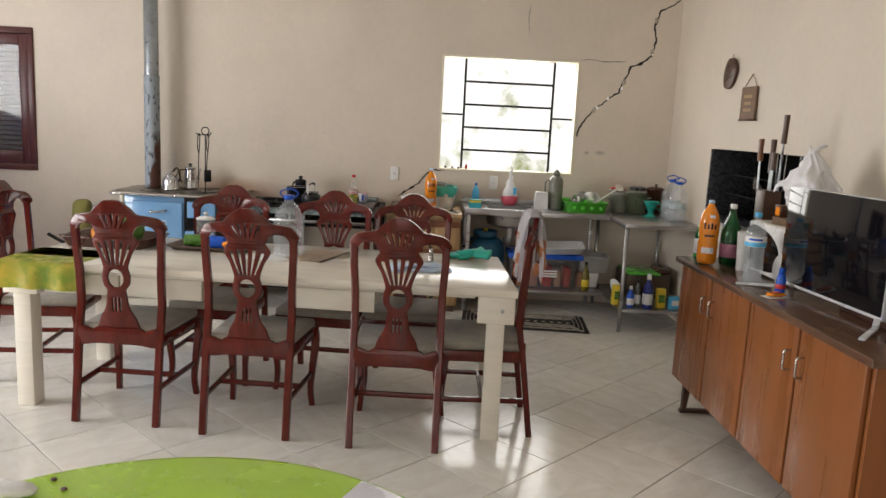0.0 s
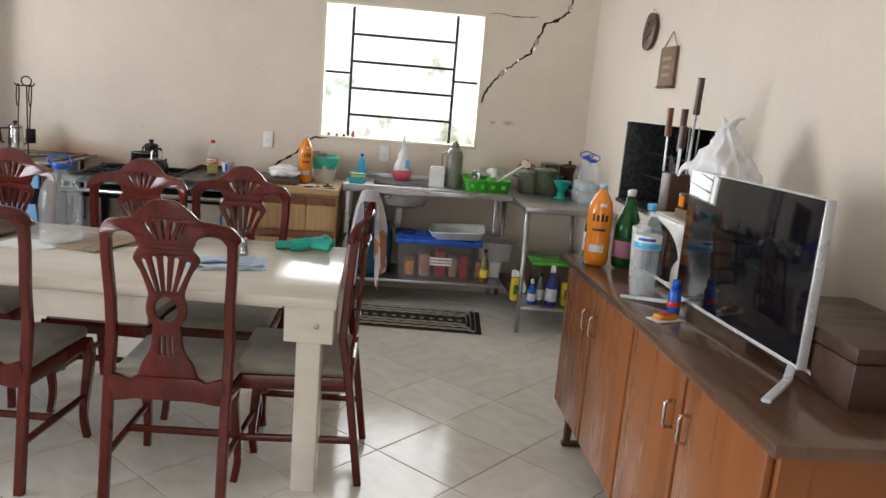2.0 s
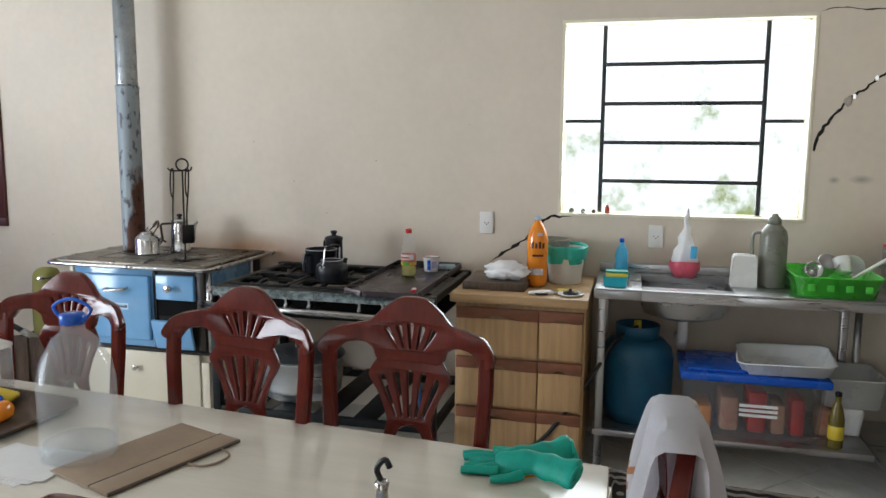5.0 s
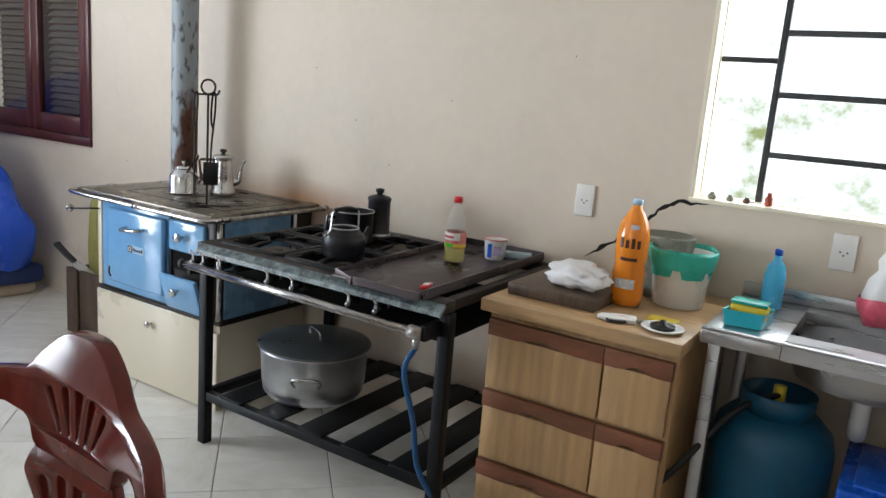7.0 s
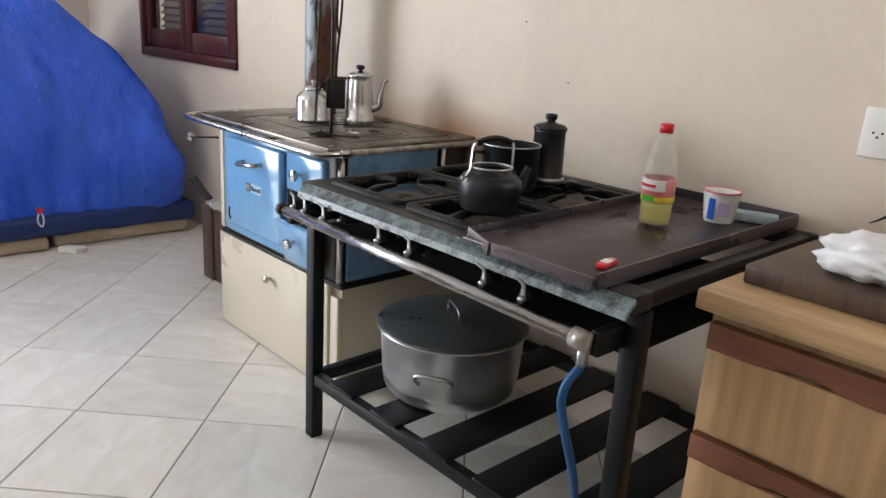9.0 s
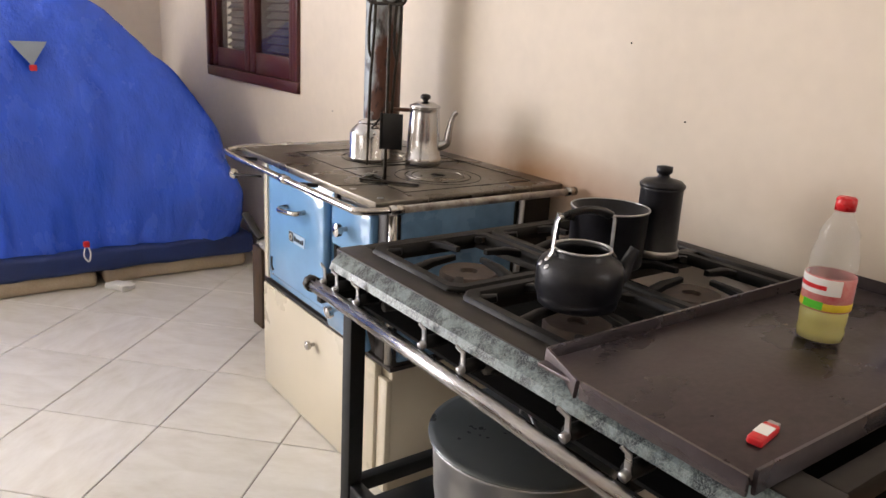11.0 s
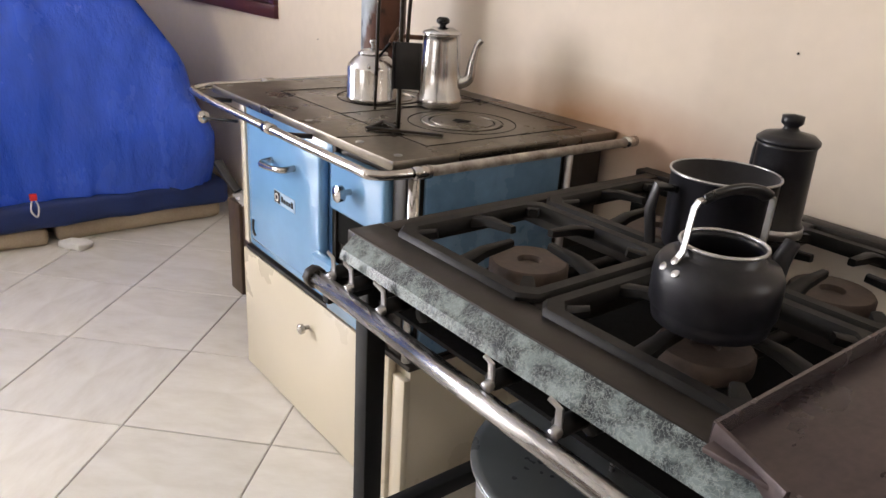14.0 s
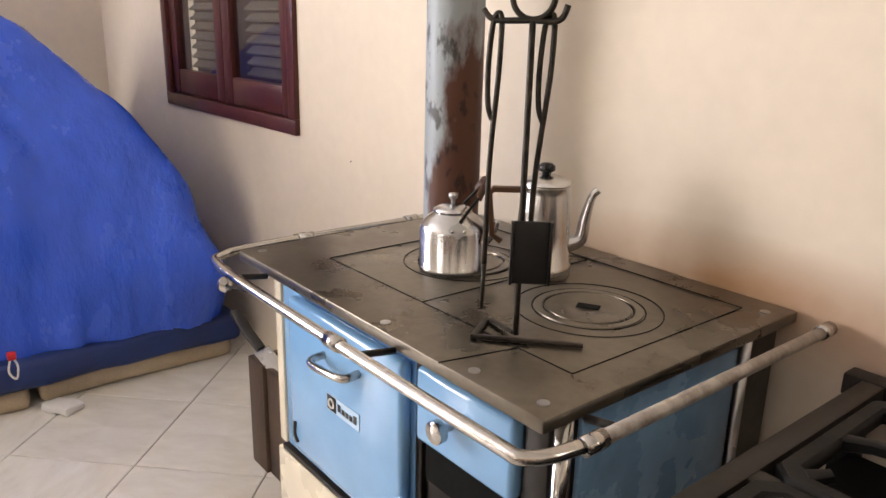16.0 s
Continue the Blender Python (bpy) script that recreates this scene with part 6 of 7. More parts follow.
water_jug(pose(2.40, 6.66, 0.8585), 1.0, 0.12, "clear plastic water jug with blue cap on the steel table")
water_jug(pose(2.41, 6.86, 0.8585), 1.02, 0.14, "clear plastic water jug with blue cap on the steel table")


# ---- under the sink ----
gc = thing("gas_cylinder", "dark blue steel gas cylinder under the sink", "gas cylinder", pose(0.89, 7.02, 0.2075))
part("tank", lathe([(0.13, 0), (0.135, 0.02), (0.165, 0.045), (0.172, 0.09), (0.172, 0.30), (0.160, 0.355), (0.12, 0.395), (0.04, 0.41), (0.02, 0.41)], 36), "gas_blue", gc)
part("collar", lathe([(0.10, 0.395), (0.105, 0.46), (0.100, 0.462), (0.096, 0.395)], 28), "gas_blue", gc)
part("valve", tube([(0, 0, 0.41), (0, 0, 0.475)], 0.018, 10), "yellow", gc, "yellow valve cap")
part("hose", tube([(0, -0.01, 0.45), (-0.10, -0.12, 0.40), (-0.22, -0.26, 0.22), (-0.42, -0.32, -0.05), (-0.62, -0.34, -0.15), (-0.85, -0.33, -0.20)], 0.010, 8), "black", gc, "black rubber hose")
tb = thing("storage_tub", "cloudy plastic storage tub with blue lid full of food", "storage tub", pose(1.40, 7.02, 0.2075))
bm = tray(0.28, 0.17, 0.261, 0.006, 1.07)
part("tub", bm, "tub_clear", tb, "cloudy translucent tub")
part("lid", box(-0.315, 0.315, -0.195, 0.195, 0.262, 0.300, 0.008, seg=3), "blue_plastic", tb, "blue plastic lid")
part("lid_panel", box(-0.28, 0.28, -0.165, 0.165, 0.3005, 0.312, 0.008, seg=3), "blue_plastic", tb)
for i, (dx, w, h, mt) in enumerate(((-0.20, 0.07, 0.12, "orange_fruit"), (-0.09, 0.08, 0.17, "pink_food"), (0.03, 0.08, 0.20, "red"), (0.12, 0.06, 0.15, "pink_food"), (0.20, 0.06, 0.18, "red"))):
    bm = box(dx - w / 2, dx + w / 2, -0.11, 0.08, 0.010, h, 0.015, seg=2)
    part("food_pack", bm, mt, tb)
for i in range(3):
    part("text_bar", box(-0.06, 0.10, -0.186, -0.182, 0.155 - 0.022 * i, 0.168 - 0.022 * i, 0), "paper", tb)
wt = thing("white_tray", "white plastic tray lying on the storage tub", "tray", pose(1.54, 6.98, 0.521, 3, -3, -6))
part("tray_shell", tray(0.175, 0.14, 0.05), "white_plastic", wt)
wb2 = thing("white_basin", "white plastic basin on the lower shelf", "basin", pose(1.84, 7.12, 0.345))
part("basin_shell", tray(0.12, 0.13, 0.13), "white_plastic", wb2)
sup = thing("packaged_groceries", "clear bags of packaged groceries under the basin", "groceries", pose(1.79, 7.08, 0.2075))
for dx, dy, mt, h in ((-0.05, -0.06, "pink_food", 0.13), (0.05, -0.03, "bag", 0.13), (0.0, 0.08, "pink_food", 0.135)):
    bm = box(dx - 0.05, dx + 0.05, dy - 0.05, dy + 0.05, 0.0, h, 0.02, seg=3)
    crumple(bm, 0.012, 18, dx)
    for v in bm.verts:
        v.co.z = min(max(0, v.co.z), 0.136)
    part("food_bag", bm, mt, sup)
bottle("oil_bottle", "olive oil bottle with yellow label on the lower shelf", pose(1.745, 6.86, 0.2075), [(0.028, 0), (0.032, 0.004), (0.032, 0.13), (0.024, 0.17), (0.013, 0.20), (0.012, 0.23)], "olive_oil", "black", (0.014, 0.02),
       [("label", [(0.0322, 0.04), (0.033, 0.041), (0.033, 0.10), (0.0322, 0.101)], "yellow", "yellow label")])
for x, y, h, r, mt, cap, lab in ((2.025, 6.45, 0.14, 0.030, "blue_plastic", "white_plastic", "blue cleaning bottle with white cap"), (2.085, 6.47, 0.19, 0.026, "grey_bottle", "black", "slim grey cleaning bottle"),
                                 (2.155, 6.43, 0.23, 0.040, "blue_dark_plastic", "white_plastic", "dark blue spray bottle with white trigger")):
    if "blue_dark_plastic" not in M:
        M["blue_dark_plastic"] = material("dark blue plastic", (0.015, 0.03, 0.22), 0.3, vary=0.1)
        M["grey_bottle"] = material("grey translucent plastic", (0.16, 0.18, 0.17), 0.25, vary=0.1, alpha=0.75)
    b = bottle("cleaning_bottle", lab, pose(x, y, 0.1825), [(r * 0.85, 0), (r, 0.005), (r, h * 0.62), (r * 0.7, h * 0.82), (r * 0.4, h * 0.92), (r * 0.38, h)], mt, cap, (r * 0.45, 0.03),
               [("label", [(r + 0.0005, h * 0.15), (r + 0.0015, h * 0.17), (r + 0.0015, h * 0.5), (r + 0.0005, h * 0.52)], "tv_silver", "pale label")], group="cleaning bottles on the shelf")
    if h > 0.2:
        part("trigger", bar([(0.0, 0.02, h + 0.035), (-0.005, -0.03, h + 0.042), (-0.01, -0.055, h + 0.015)], 0.024, 0.022), "white_plastic", b, "white trigger")
for x, y, w, d, h, mt, lab in ((1.925, 6.50, 0.075, 0.05, 0.165, "yellow", "yellow packet on the shelf"), (2.265, 6.45, 0.075, 0.05, 0.16, "yellow", "yellow and green packet on the shelf"), (2.385, 6.45, 0.11, 0.06, 0.10, "cyan", "light blue box on the shelf")):
    p = thing("packet", lab, "packet", pose(x, y, 0.1825, 0, 0, 8), group="packets on the shelf")
    bm = box(-w / 2, w / 2, -d / 2, d / 2, 0.0, h, 0.012, seg=2)
    part("packet_body", bm, mt, p)
    part("label_patch", box(-w * 0.35, w * 0.35, -d / 2 - 0.0015, -d / 2 - 0.0002, h * 0.3, h * 0.7, 0), "green_fruit" if mt == "yellow" else "paper", p)
cr = thing("shelf_crate", "dark plastic crate with green lid behind the bottles", "crate", pose(2.25, 6.95, 0.1825))
part("crate_body", box(-0.18, 0.20, -0.16, 0.18, 0.0, 0.20, 0.01), "crate_wood", cr)
part("crate_lid", box(-0.17, 0.10, -0.20, 0.17, 0.201, 0.222, 0.008), "bright_green", cr, "green plastic lid")
part("red_bag", box(0.101, 0.20, -0.15, 0.12, 0.201, 0.245, 0.015), "brown_pot", cr)
pl = thing("leaning_plate", "white plate leaning on the lower shelf", "plate", pose(2.00, 6.72, 0.185, 0, 68, 20))
part("plate_disc", lathe([(0.001, 0), (0.06, 0.0), (0.09, 0.010), (0.092, 0.013), (0.06, 0.006), (0.001, 0.005)], 32, at=pose(-0.085, 0, 0)), "white_plastic", pl)


# ---- rug ----
def rug():
    r = thing("woven_rug", "dark brown woven rug with cream patterned border", "rug", pose(1.20, 6.54, 0.001, 0, 0, -5))
    bm = box(-0.50, 0.50, -0.25, 0.25, 0.0, 0.010, 0.004)
    part("rug_body", bm, "rug_dark", r)
    for s in (0.86, 0.60, 0.38):
        bm = None
        a, b = 0.50 * (0.92 if s > 0.8 else 0.86 if s > 0.5 else 0.80), 0.25 * s
        n = 30
        pts = [(-a + 2 * a * i / n, -b + 0.007 * math.sin(i * 2.1), 0.0115) for i in range(n + 1)] + [(a - 2 * a * i / n, b + 0.007 * math.sin(i * 2.1), 0.0115) for i in range(n + 1)]
        part("pattern_band", tube(pts, 0.011, 6, k=2, closed=True, flat=0.25), "rug_light", r)
    for i in range(12):
        x = -0.36 + 0.065 * i
        part("pattern_motif", lathe([(0.018, 0), (0.016, 0.0025), (0.001, 0.003)], 8, at=pose(x, 0.0, 0.0102)), "rug_light", r)


rug()


# ---- on the window sill ----
SILL = WIN[2] + 0.0165
for x, mt, h, r, lab in ((0.715, "rust_red", 0.045, 0.013, "small reddish bottle on the window sill"), (0.53, "sage", 0.025, 0.014, "small grey pebble pot on the window sill"), (0.59, "sage", 0.022, 0.012, "small grey pebble pot on the window sill"), (0.645, "brown_pot", 0.02, 0.012, "small brown cap on the window sill")):
    if "rust_red" not in M:
        M["rust_red"] = material("brick red glaze", (0.35, 0.06, 0.03), 0.4, vary=0.1)
    p = thing("sill_trinket", lab, "trinket", pose(x, YB + 0.03, SILL))
    part("trinket_body", lathe([(r * 0.8, 0), (r, 0.003), (r, h * 0.6), (r * 0.6, h * 0.75), (r * 0.6, h)], 14), mt, p)


# ---- on the wood stove ----
HOB = 0.8895


def low_kettle():
    k = thing("aluminium_kettle", "polished aluminium kettle with black handle on the hob", "kettle", pose(-1.780, 7.015, HOB + 0.001, 0, 0, 52) @ Matrix.Diagonal((0.82, 0.82, 1.10, 1)))
    part("kettle_body", lathe([(0.076, 0), (0.081, 0.003), (0.082, 0.008), (0.0795, 0.011), (0.0795, 0.074), (0.077, 0.082), (0.062, 0.096), (0.047, 0.104), (0.045, 0.107)], 48), "aluminium", k)
    part("lid", lathe([(0.047, 0.1075), (0.047, 0.110), (0.030, 0.117), (0.010, 0.120), (0.001, 0.120)], 36), "aluminium", k)
    part("lid_knob", lathe([(0.005, 0.1205), (0.005, 0.127), (0.011, 0.131), (0.011, 0.138), (0.001, 0.140)], 14), "steel", k)
    for s in (-1, 1):
        pivot = Vector((0.012, s * 0.066, 0.094))
        part("handle_lug", plate([[(0.022 * math.cos(a * math.pi / 8), 0.009 * math.sin(a * math.pi / 8) * (1 if abs(math.cos(a * math.pi / 8)) > 0.3 else 1.5)) for a in range(16)]], 0.004, 0.001,
                                 lambda x, y, z, s=s: (x + 0.012, s * (0.0735 - 0.55 * z) + y, 0.084 + z)), "steel", k, "riveted bare metal lug")
        for dx in (-0.014, 0.014):
            part("rivet", lathe([(0.004, 0), (0.004, 0.0015), (0.001, 0.003)], 10, at=pose(0.012 + dx, s * 0.0755, 0.083, -80 * s, 0, 0)), "chrome", k)
        part("handle_wire", tube([pivot, (0.030, s * 0.058, 0.112), (0.052, s * 0.046, 0.132), (0.066, s * 0.036, 0.146)], 0.0034, 8), "iron", k)
    part("handle", tube([(0.058, -0.046, 0.138), (0.072, -0.028, 0.156), (0.077, 0.0, 0.162), (0.072, 0.028, 0.156), (0.058, 0.046, 0.138)], 0.0090, 10, flat=0.6), "wood_dark", k, "dark bakelite handle")
    part("spout", tube([(0.070, 0, 0.05), (0.092, 0, 0.066), (0.106, 0, 0.090)], lambda u: 0.016 - 0.007 * u, 12), "aluminium", k)


low_kettle()


def coffee_pot():
    k = thing("coffee_pot", "tall polished aluminium coffee pot with curved spout", "coffee pot", pose(-1.652, 7.138, HOB + 0.001, 0, 0, 141) @ Matrix.Scale(0.86, 4))
    part("pot_body", lathe([(0.064, 0), (0.067, 0.004), (0.067, 0.028), (0.062, 0.034), (0.060, 0.10), (0.054, 0.19), (0.053, 0.205), (0.056, 0.208)], 40), "aluminium", k)
    part("lid", lathe([(0.057, 0.2085), (0.057, 0.214), (0.045, 0.220), (0.03, 0.228), (0.001, 0.229)], 32), "aluminium", k)
    part("lid_knob", lathe([(0.010, 0.2295), (0.010, 0.235), (0.019, 0.240), (0.019, 0.250), (0.012, 0.256), (0.001, 0.257)], 16), "black", k)
    part("spout", tube([(0.0, -0.055, 0.07), (0.0, -0.085, 0.085), (0.0, -0.092, 0.13), (0.0, -0.104, 0.18), (0.0, -0.118, 0.198)], lambda u: 0.020 - 0.011 * min(1, 1.3 * u), 12), "aluminium", k)
    part("handle", bar([(0, 0.055, 0.195), (0, 0.115, 0.195), (0, 0.125, 0.185), (0, 0.115, 0.09), (0, 0.095, 0.075)], 0.020, 0.013), "wood_dark", k, "dark wooden handle")


coffee_pot()


def poker_set():
    p = thing("fire_iron_set", "black wrought iron fire tool stand with poker and shovel", "fire tools", pose(-1.448, 6.872, HOB + 0.001, 0, 0, 30))
    part("base_bar", bar([(-0.060, -0.030, 0.004), (0.105, 0.004, 0.004)], 0.011, 0.006, side=(0, 1, 0)), "iron_worn", p)
    part("base_bar", bar([(-0.060, -0.030, 0.004), (-0.062, 0.050, 0.004)], 0.010, 0.006), "iron_worn", p)
    part("base_bar", bar([(-0.062, 0.050, 0.004), (-0.004, 0.002, 0.008)], 0.009, 0.006), "iron_worn", p)
    part("stem", tube([(0.0, 0, 0.006), (0.0, 0, 0.25), (0.0, 0, 0.475)], 0.0048, 10), "iron_worn", p)
    part("ring", tube([(0.030 * math.cos(a * math.pi / 8), 0.0, 0.506 + 0.030 * math.sin(a * math.pi / 8)) for a in range(16)], 0.0045, 8, k=2, closed=True), "iron_worn", p)
    part("cross_bar", tube([(-0.072, 0, 0.489), (-0.062, 0, 0.478), (-0.045, 0, 0.474), (0, 0, 0.475), (0.030, 0, 0.474), (0.042, 0, 0.480), (0.048, 0, 0.496)], 0.0045, 8), "iron_worn", p)
    for x, top_y, low, foot in ((-0.050, 0.0, 0.115, -0.056), (0.024, 0.006, 0.185, 0.012)):
        rod = part("tool_rod", tube([(foot, top_y, low), (foot * 0.7 + x * 0.3, top_y, 0.27), (x + 0.004, top_y, 0.40), (x + 0.006, top_y, 0.470)], 0.0042, 8), "iron_worn", p)
        part("hook", tube([(x + 0.006, top_y, 0.470), (x + 0.003, top_y, 0.483), (x - 0.004, top_y, 0.480), (x - 0.009, top_y, 0.455), (x - 0.012, top_y, 0.40), (x - 0.010, top_y, 0.355), (x - 0.003, top_y, 0.335)], 0.0042, 8), "iron_worn", rod)
    part("poker_tip", tube([(-0.056, 0, 0.118), (-0.058, 0.0, 0.04)], lambda u: 0.0042 - 0.0015 * u, 8), "iron_worn", p)
    bm = box(-0.031, 0.031, -0.003, 0.003, -0.098, 0.0, 0.002)
    bm = box(-0.031, -0.027, -0.010, 0.003, -0.098, 0.0, 0.001, bm)
    bm = box(0.027, 0.031, -0.010, 0.003, -0.098, 0.0, 0.001, bm)
    part("shovel_blade", bm, "black", p, "flat black shovel blade", at=pose(0.016, 0.0, 0.190, 0, 0, 20))


M["iron_worn"] = material("worn wrought iron", (0.040, 0.033, 0.026), 0.4, metal=0.6, vary=0.4, scale=40, grain=120, bump=0.2)
poker_set()

wood = thing("firewood_crate", "narrow dark brown wooden crate beside the stove", "crate", pose(-2.54, 7.12, 0))
part("front_board", box(-0.16, -0.06, -0.145, -0.12, 0, 0.365, 0.003), "crate_wood", wood)
part("front_board", box(-0.055, 0.30, -0.135, -0.115, 0, 0.36, 0.003), "crate_wood", wood)
part("side_board", box(-0.16, -0.14, -0.119, 0.22, 0, 0.36, 0.003), "crate_wood", wood)
part("back_board", box(-0.139, 0.30, 0.20, 0.22, 0, 0.36, 0.003), "crate_wood", wood)
part("side_board", box(0.28, 0.30, -0.114, 0.199, 0, 0.36, 0.003), "crate_wood", wood)
part("floor_board", box(-0.139, 0.279, -0.114, 0.199, 0.002, 0.02, 0), "crate_wood", wood)
machete = thing("machete", "machete with black handle resting in the crate", "knife")
part("handle", bar([(-2.80, 6.985, 0.475), (-2.72, 6.99, 0.43), (-2.655, 7.00, 0.395)], 0.022, lambda u: 0.034 - 0.006 * u), "black", machete)
part("blade", bar([(-2.655, 7.00, 0.395), (-2.46, 7.03, 0.30)], 0.004, 0.05), "steel", machete)
cush = thing("olive_cushion", "olive yellow cushion stuffed behind the stove", "cushion", pose(-2.575, 7.13, 0.021))
bm = box(-0.07, 0.08, -0.08, 0.07, 0.0, 0.74, 0.06, seg=4)
bmesh.ops.subdivide_edges(bm, edges=bm.edges[:], cuts=2)
crumple(bm, 0.02, 6)
for v in bm.verts:
    v.co.z = max(v.co.z, 0)
part("cushion_body", bm, "olive_fabric", cush)


# ---- on the gas cooker ----
def black_kettle():
    k = thing("black_kettle", "black enamel kettle without lid, white metal handle bracket", "kettle", pose(-0.560, 6.738, 0.847, 0, 0, -18) @ Matrix.Diagonal((0.88, 0.88, 0.90, 1)))
    bm = lathe([(0.070, 0), (0.080, 0.005), (0.0835, 0.022), (0.084, 0.027), (0.0875, 0.030), (0.088, 0.068), (0.0865, 0.082), (0.080, 0.093), (0.066, 0.101), (0.058, 0.106), (0.060, 0.117), (0.056, 0.117), (0.054, 0.106), (0.074, 0.080), (0.074, 0.02), (0.001, 0.016)], 56, cap=False)
    part("kettle_body", bm, "enamel_black", k)
    part("rim", tube([(0.058 * math.cos(a * math.pi / 12), 0.058 * math.sin(a * math.pi / 12), 0.1175) for a in range(24)], 0.0030, 6, k=2, closed=True), "steel", k)
    for s in (-1, 1):
        part("handle_bracket", bar([(0.0, s * 0.074, 0.100), (0.0, s * 0.066, 0.112), (0.004, s * 0.064, 0.172), (0.006, s * 0.060, 0.182), (0.008, s * 0.044, 0.187)], 0.011, 0.003), "handle_steel", k, "bare metal handle bracket")
        for dx, dz in ((-0.013, -0.004), (0.013, -0.004), (0.0, 0.008)):
            part("bracket_plate", lathe([(0.0065, 0), (0.0065, 0.0012), (0.003, 0.0022), (0.001, 0.0024)], 12, at=pose(dx, s * (0.0795 - 0.55 * dz), 0.091 + dz, -48 * s, 0, 0)), "handle_steel", k)
    part("handle", tube([(0.006, -0.052, 0.183), (0.008, -0.03, 0.192), (0.008, 0.0, 0.196), (0.008, 0.03, 0.192), (0.006, 0.052, 0.183)], 0.0105, 10, flat=0.6), "black", k, "black handle grip")
    part("spout", tube([(0, 0.070, 0.035), (0, 0.098, 0.055), (0, 0.108, 0.085), (0, 0.122, 0.112)], lambda u: 0.018 - 0.007 * u, 12), "enamel_black", k)


M["handle_steel"] = material("worn handle steel", (0.52, 0.51, 0.49), 0.38, metal=0.9, vary=0.15, scale=30, grain=90, bump=0.03)
M["enamel_black"] = material("soot-dulled black enamel", (0.016, 0.016, 0.021), 0.40, vary=0.35, scale=14, grain=90, bump=0.05, ior=1.4)
black_kettle()
bp = thing("black_saucepan", "black enamel saucepan with pale rim on the cooker", "pot", pose(-0.722, 6.985, 0.847) @ Matrix.Diagonal((0.80, 0.80, 0.92, 1)))
part("pan_body", lathe([(0.095, 0), (0.098, 0.004), (0.101, 0.128), (0.104, 0.131), (0.100, 0.132), (0.095, 0.01), (0.001, 0.008)], 40), "enamel_black", bp)
part("rim", tube([(0.1025 * math.cos(a * math.pi / 14), 0.1025 * math.sin(a * math.pi / 14), 0.1315) for a in range(28)], 0.0026, 6, k=2, closed=True), "steel", bp)
part("handle", bar([(-0.04, -0.092, 0.105), (-0.06, -0.125, 0.11), (-0.065, -0.13, 0.07), (-0.06, -0.12, 0.01)], 0.02, 0.012), "black", bp)
mk = thing("black_coffee_pot", "tall black enamel coffee pot with lid", "coffee pot", pose(-0.712, 7.135, 0.847, 0, 0, 165) @ Matrix.Diagonal((0.92, 0.92, 1, 1)))
part("pot_body", lathe([(0.052, 0), (0.055, 0.004), (0.056, 0.02), (0.052, 0.026), (0.050, 0.150), (0.053, 0.156)], 36), "enamel_black", mk)
part("lid", lathe([(0.054, 0.1565), (0.054, 0.162), (0.044, 0.170), (0.016, 0.176), (0.012, 0.182), (0.019, 0.188), (0.019, 0.200), (0.001, 0.203)], 30), "enamel_black", mk)
part("base_ring", lathe([(0.0565, 0.002), (0.058, 0.003), (0.058, 0.018), (0.0565, 0.019)], 36, cap=False), "steel", mk)
part("handle", tube([(0.05, -0.01, 0.14), (0.085, -0.02, 0.135), (0.085, -0.02, 0.06), (0.052, -0.01, 0.04)], 0.007, 8), "enamel_black", mk)
OILP = [(0.030, 0), (0.036, 0.004), (0.0375, 0.02), (0.0355, 0.03), (0.0375, 0.04), (0.0375, 0.115), (0.034, 0.125), (0.037, 0.135), (0.037, 0.155), (0.029, 0.185), (0.031, 0.195), (0.017, 0.225), (0.0135, 0.235)]
ob = bottle("cooking_oil_bottle", "half-empty cooking oil bottle with red label and cap", pose(-0.245, 6.985, 0.8495), [(r, z * 0.93) for r, z in OILP], "clear_thin", "red_tag", (0.0155, 0.022),
            [("label", [(0.0378, 0.058), (0.0386, 0.059), (0.0386, 0.113), (0.0378, 0.114)], "label_red", "red printed label")], fill=[(0.033, 0.002), (0.0385, 0.006), (0.0395, 0.020), (0.0380, 0.028), (0.0395, 0.037), (0.0395, 0.062)], fill_mat="oil")
part("yellow_band", lathe([(0.0388, 0.060), (0.0391, 0.0605), (0.0391, 0.072), (0.0388, 0.0725)], 28, cap=False), "yellow", ob, "yellow band")
part("white_panel", lathe_patch(0.0395, 0.086, 0.112, -110, 150), "paper", ob)
part("green_mark", lathe_patch(0.0396, 0.061, 0.074, -95, 50), "bright_green", ob)
part("brand_bar", lathe_patch(0.0399, 0.094, 0.101, -108, 80), "red_tag", ob)
cupw = thing("small_white_tub", "small white plastic tub with blue print", "tub", pose(-0.175, 7.165, 0.8495))
part("tub_body", lathe([(0.034, 0), (0.036, 0.003), (0.044, 0.075), (0.046, 0.078), (0.041, 0.076), (0.033, 0.008), (0.001, 0.006)], 28), "white_plastic", cupw)
part("blue_print", lathe_patch(0.0425, 0.010, 0.062, -92, 24), "blue_plastic", cupw)
part("violet_print", lathe_patch(0.0425, 0.020, 0.055, -50, 40), "lilac_print", cupw)
part("red_rim", tube([(0.0445 * math.cos(a * math.pi / 10), 0.0445 * math.sin(a * math.pi / 10), 0.077) for a in range(20)], 0.0022, 6, k=2, closed=True), "pink", cupw)
M["sponge_blue"] = material("pale grey-blue sponge", (0.42, 0.52, 0.58), 0.9, vary=0.1, scale=40, bump=0.4)
sp = thing("blue_sponge", "pale blue sponge lying on the griddle", "sponge", pose(-0.12, 7.245, 0.8495, 0, 0, 20))
part("sponge_body", box(-0.055, 0.055, -0.022, 0.022, 0, 0.024, 0.006), "sponge_blue", sp)
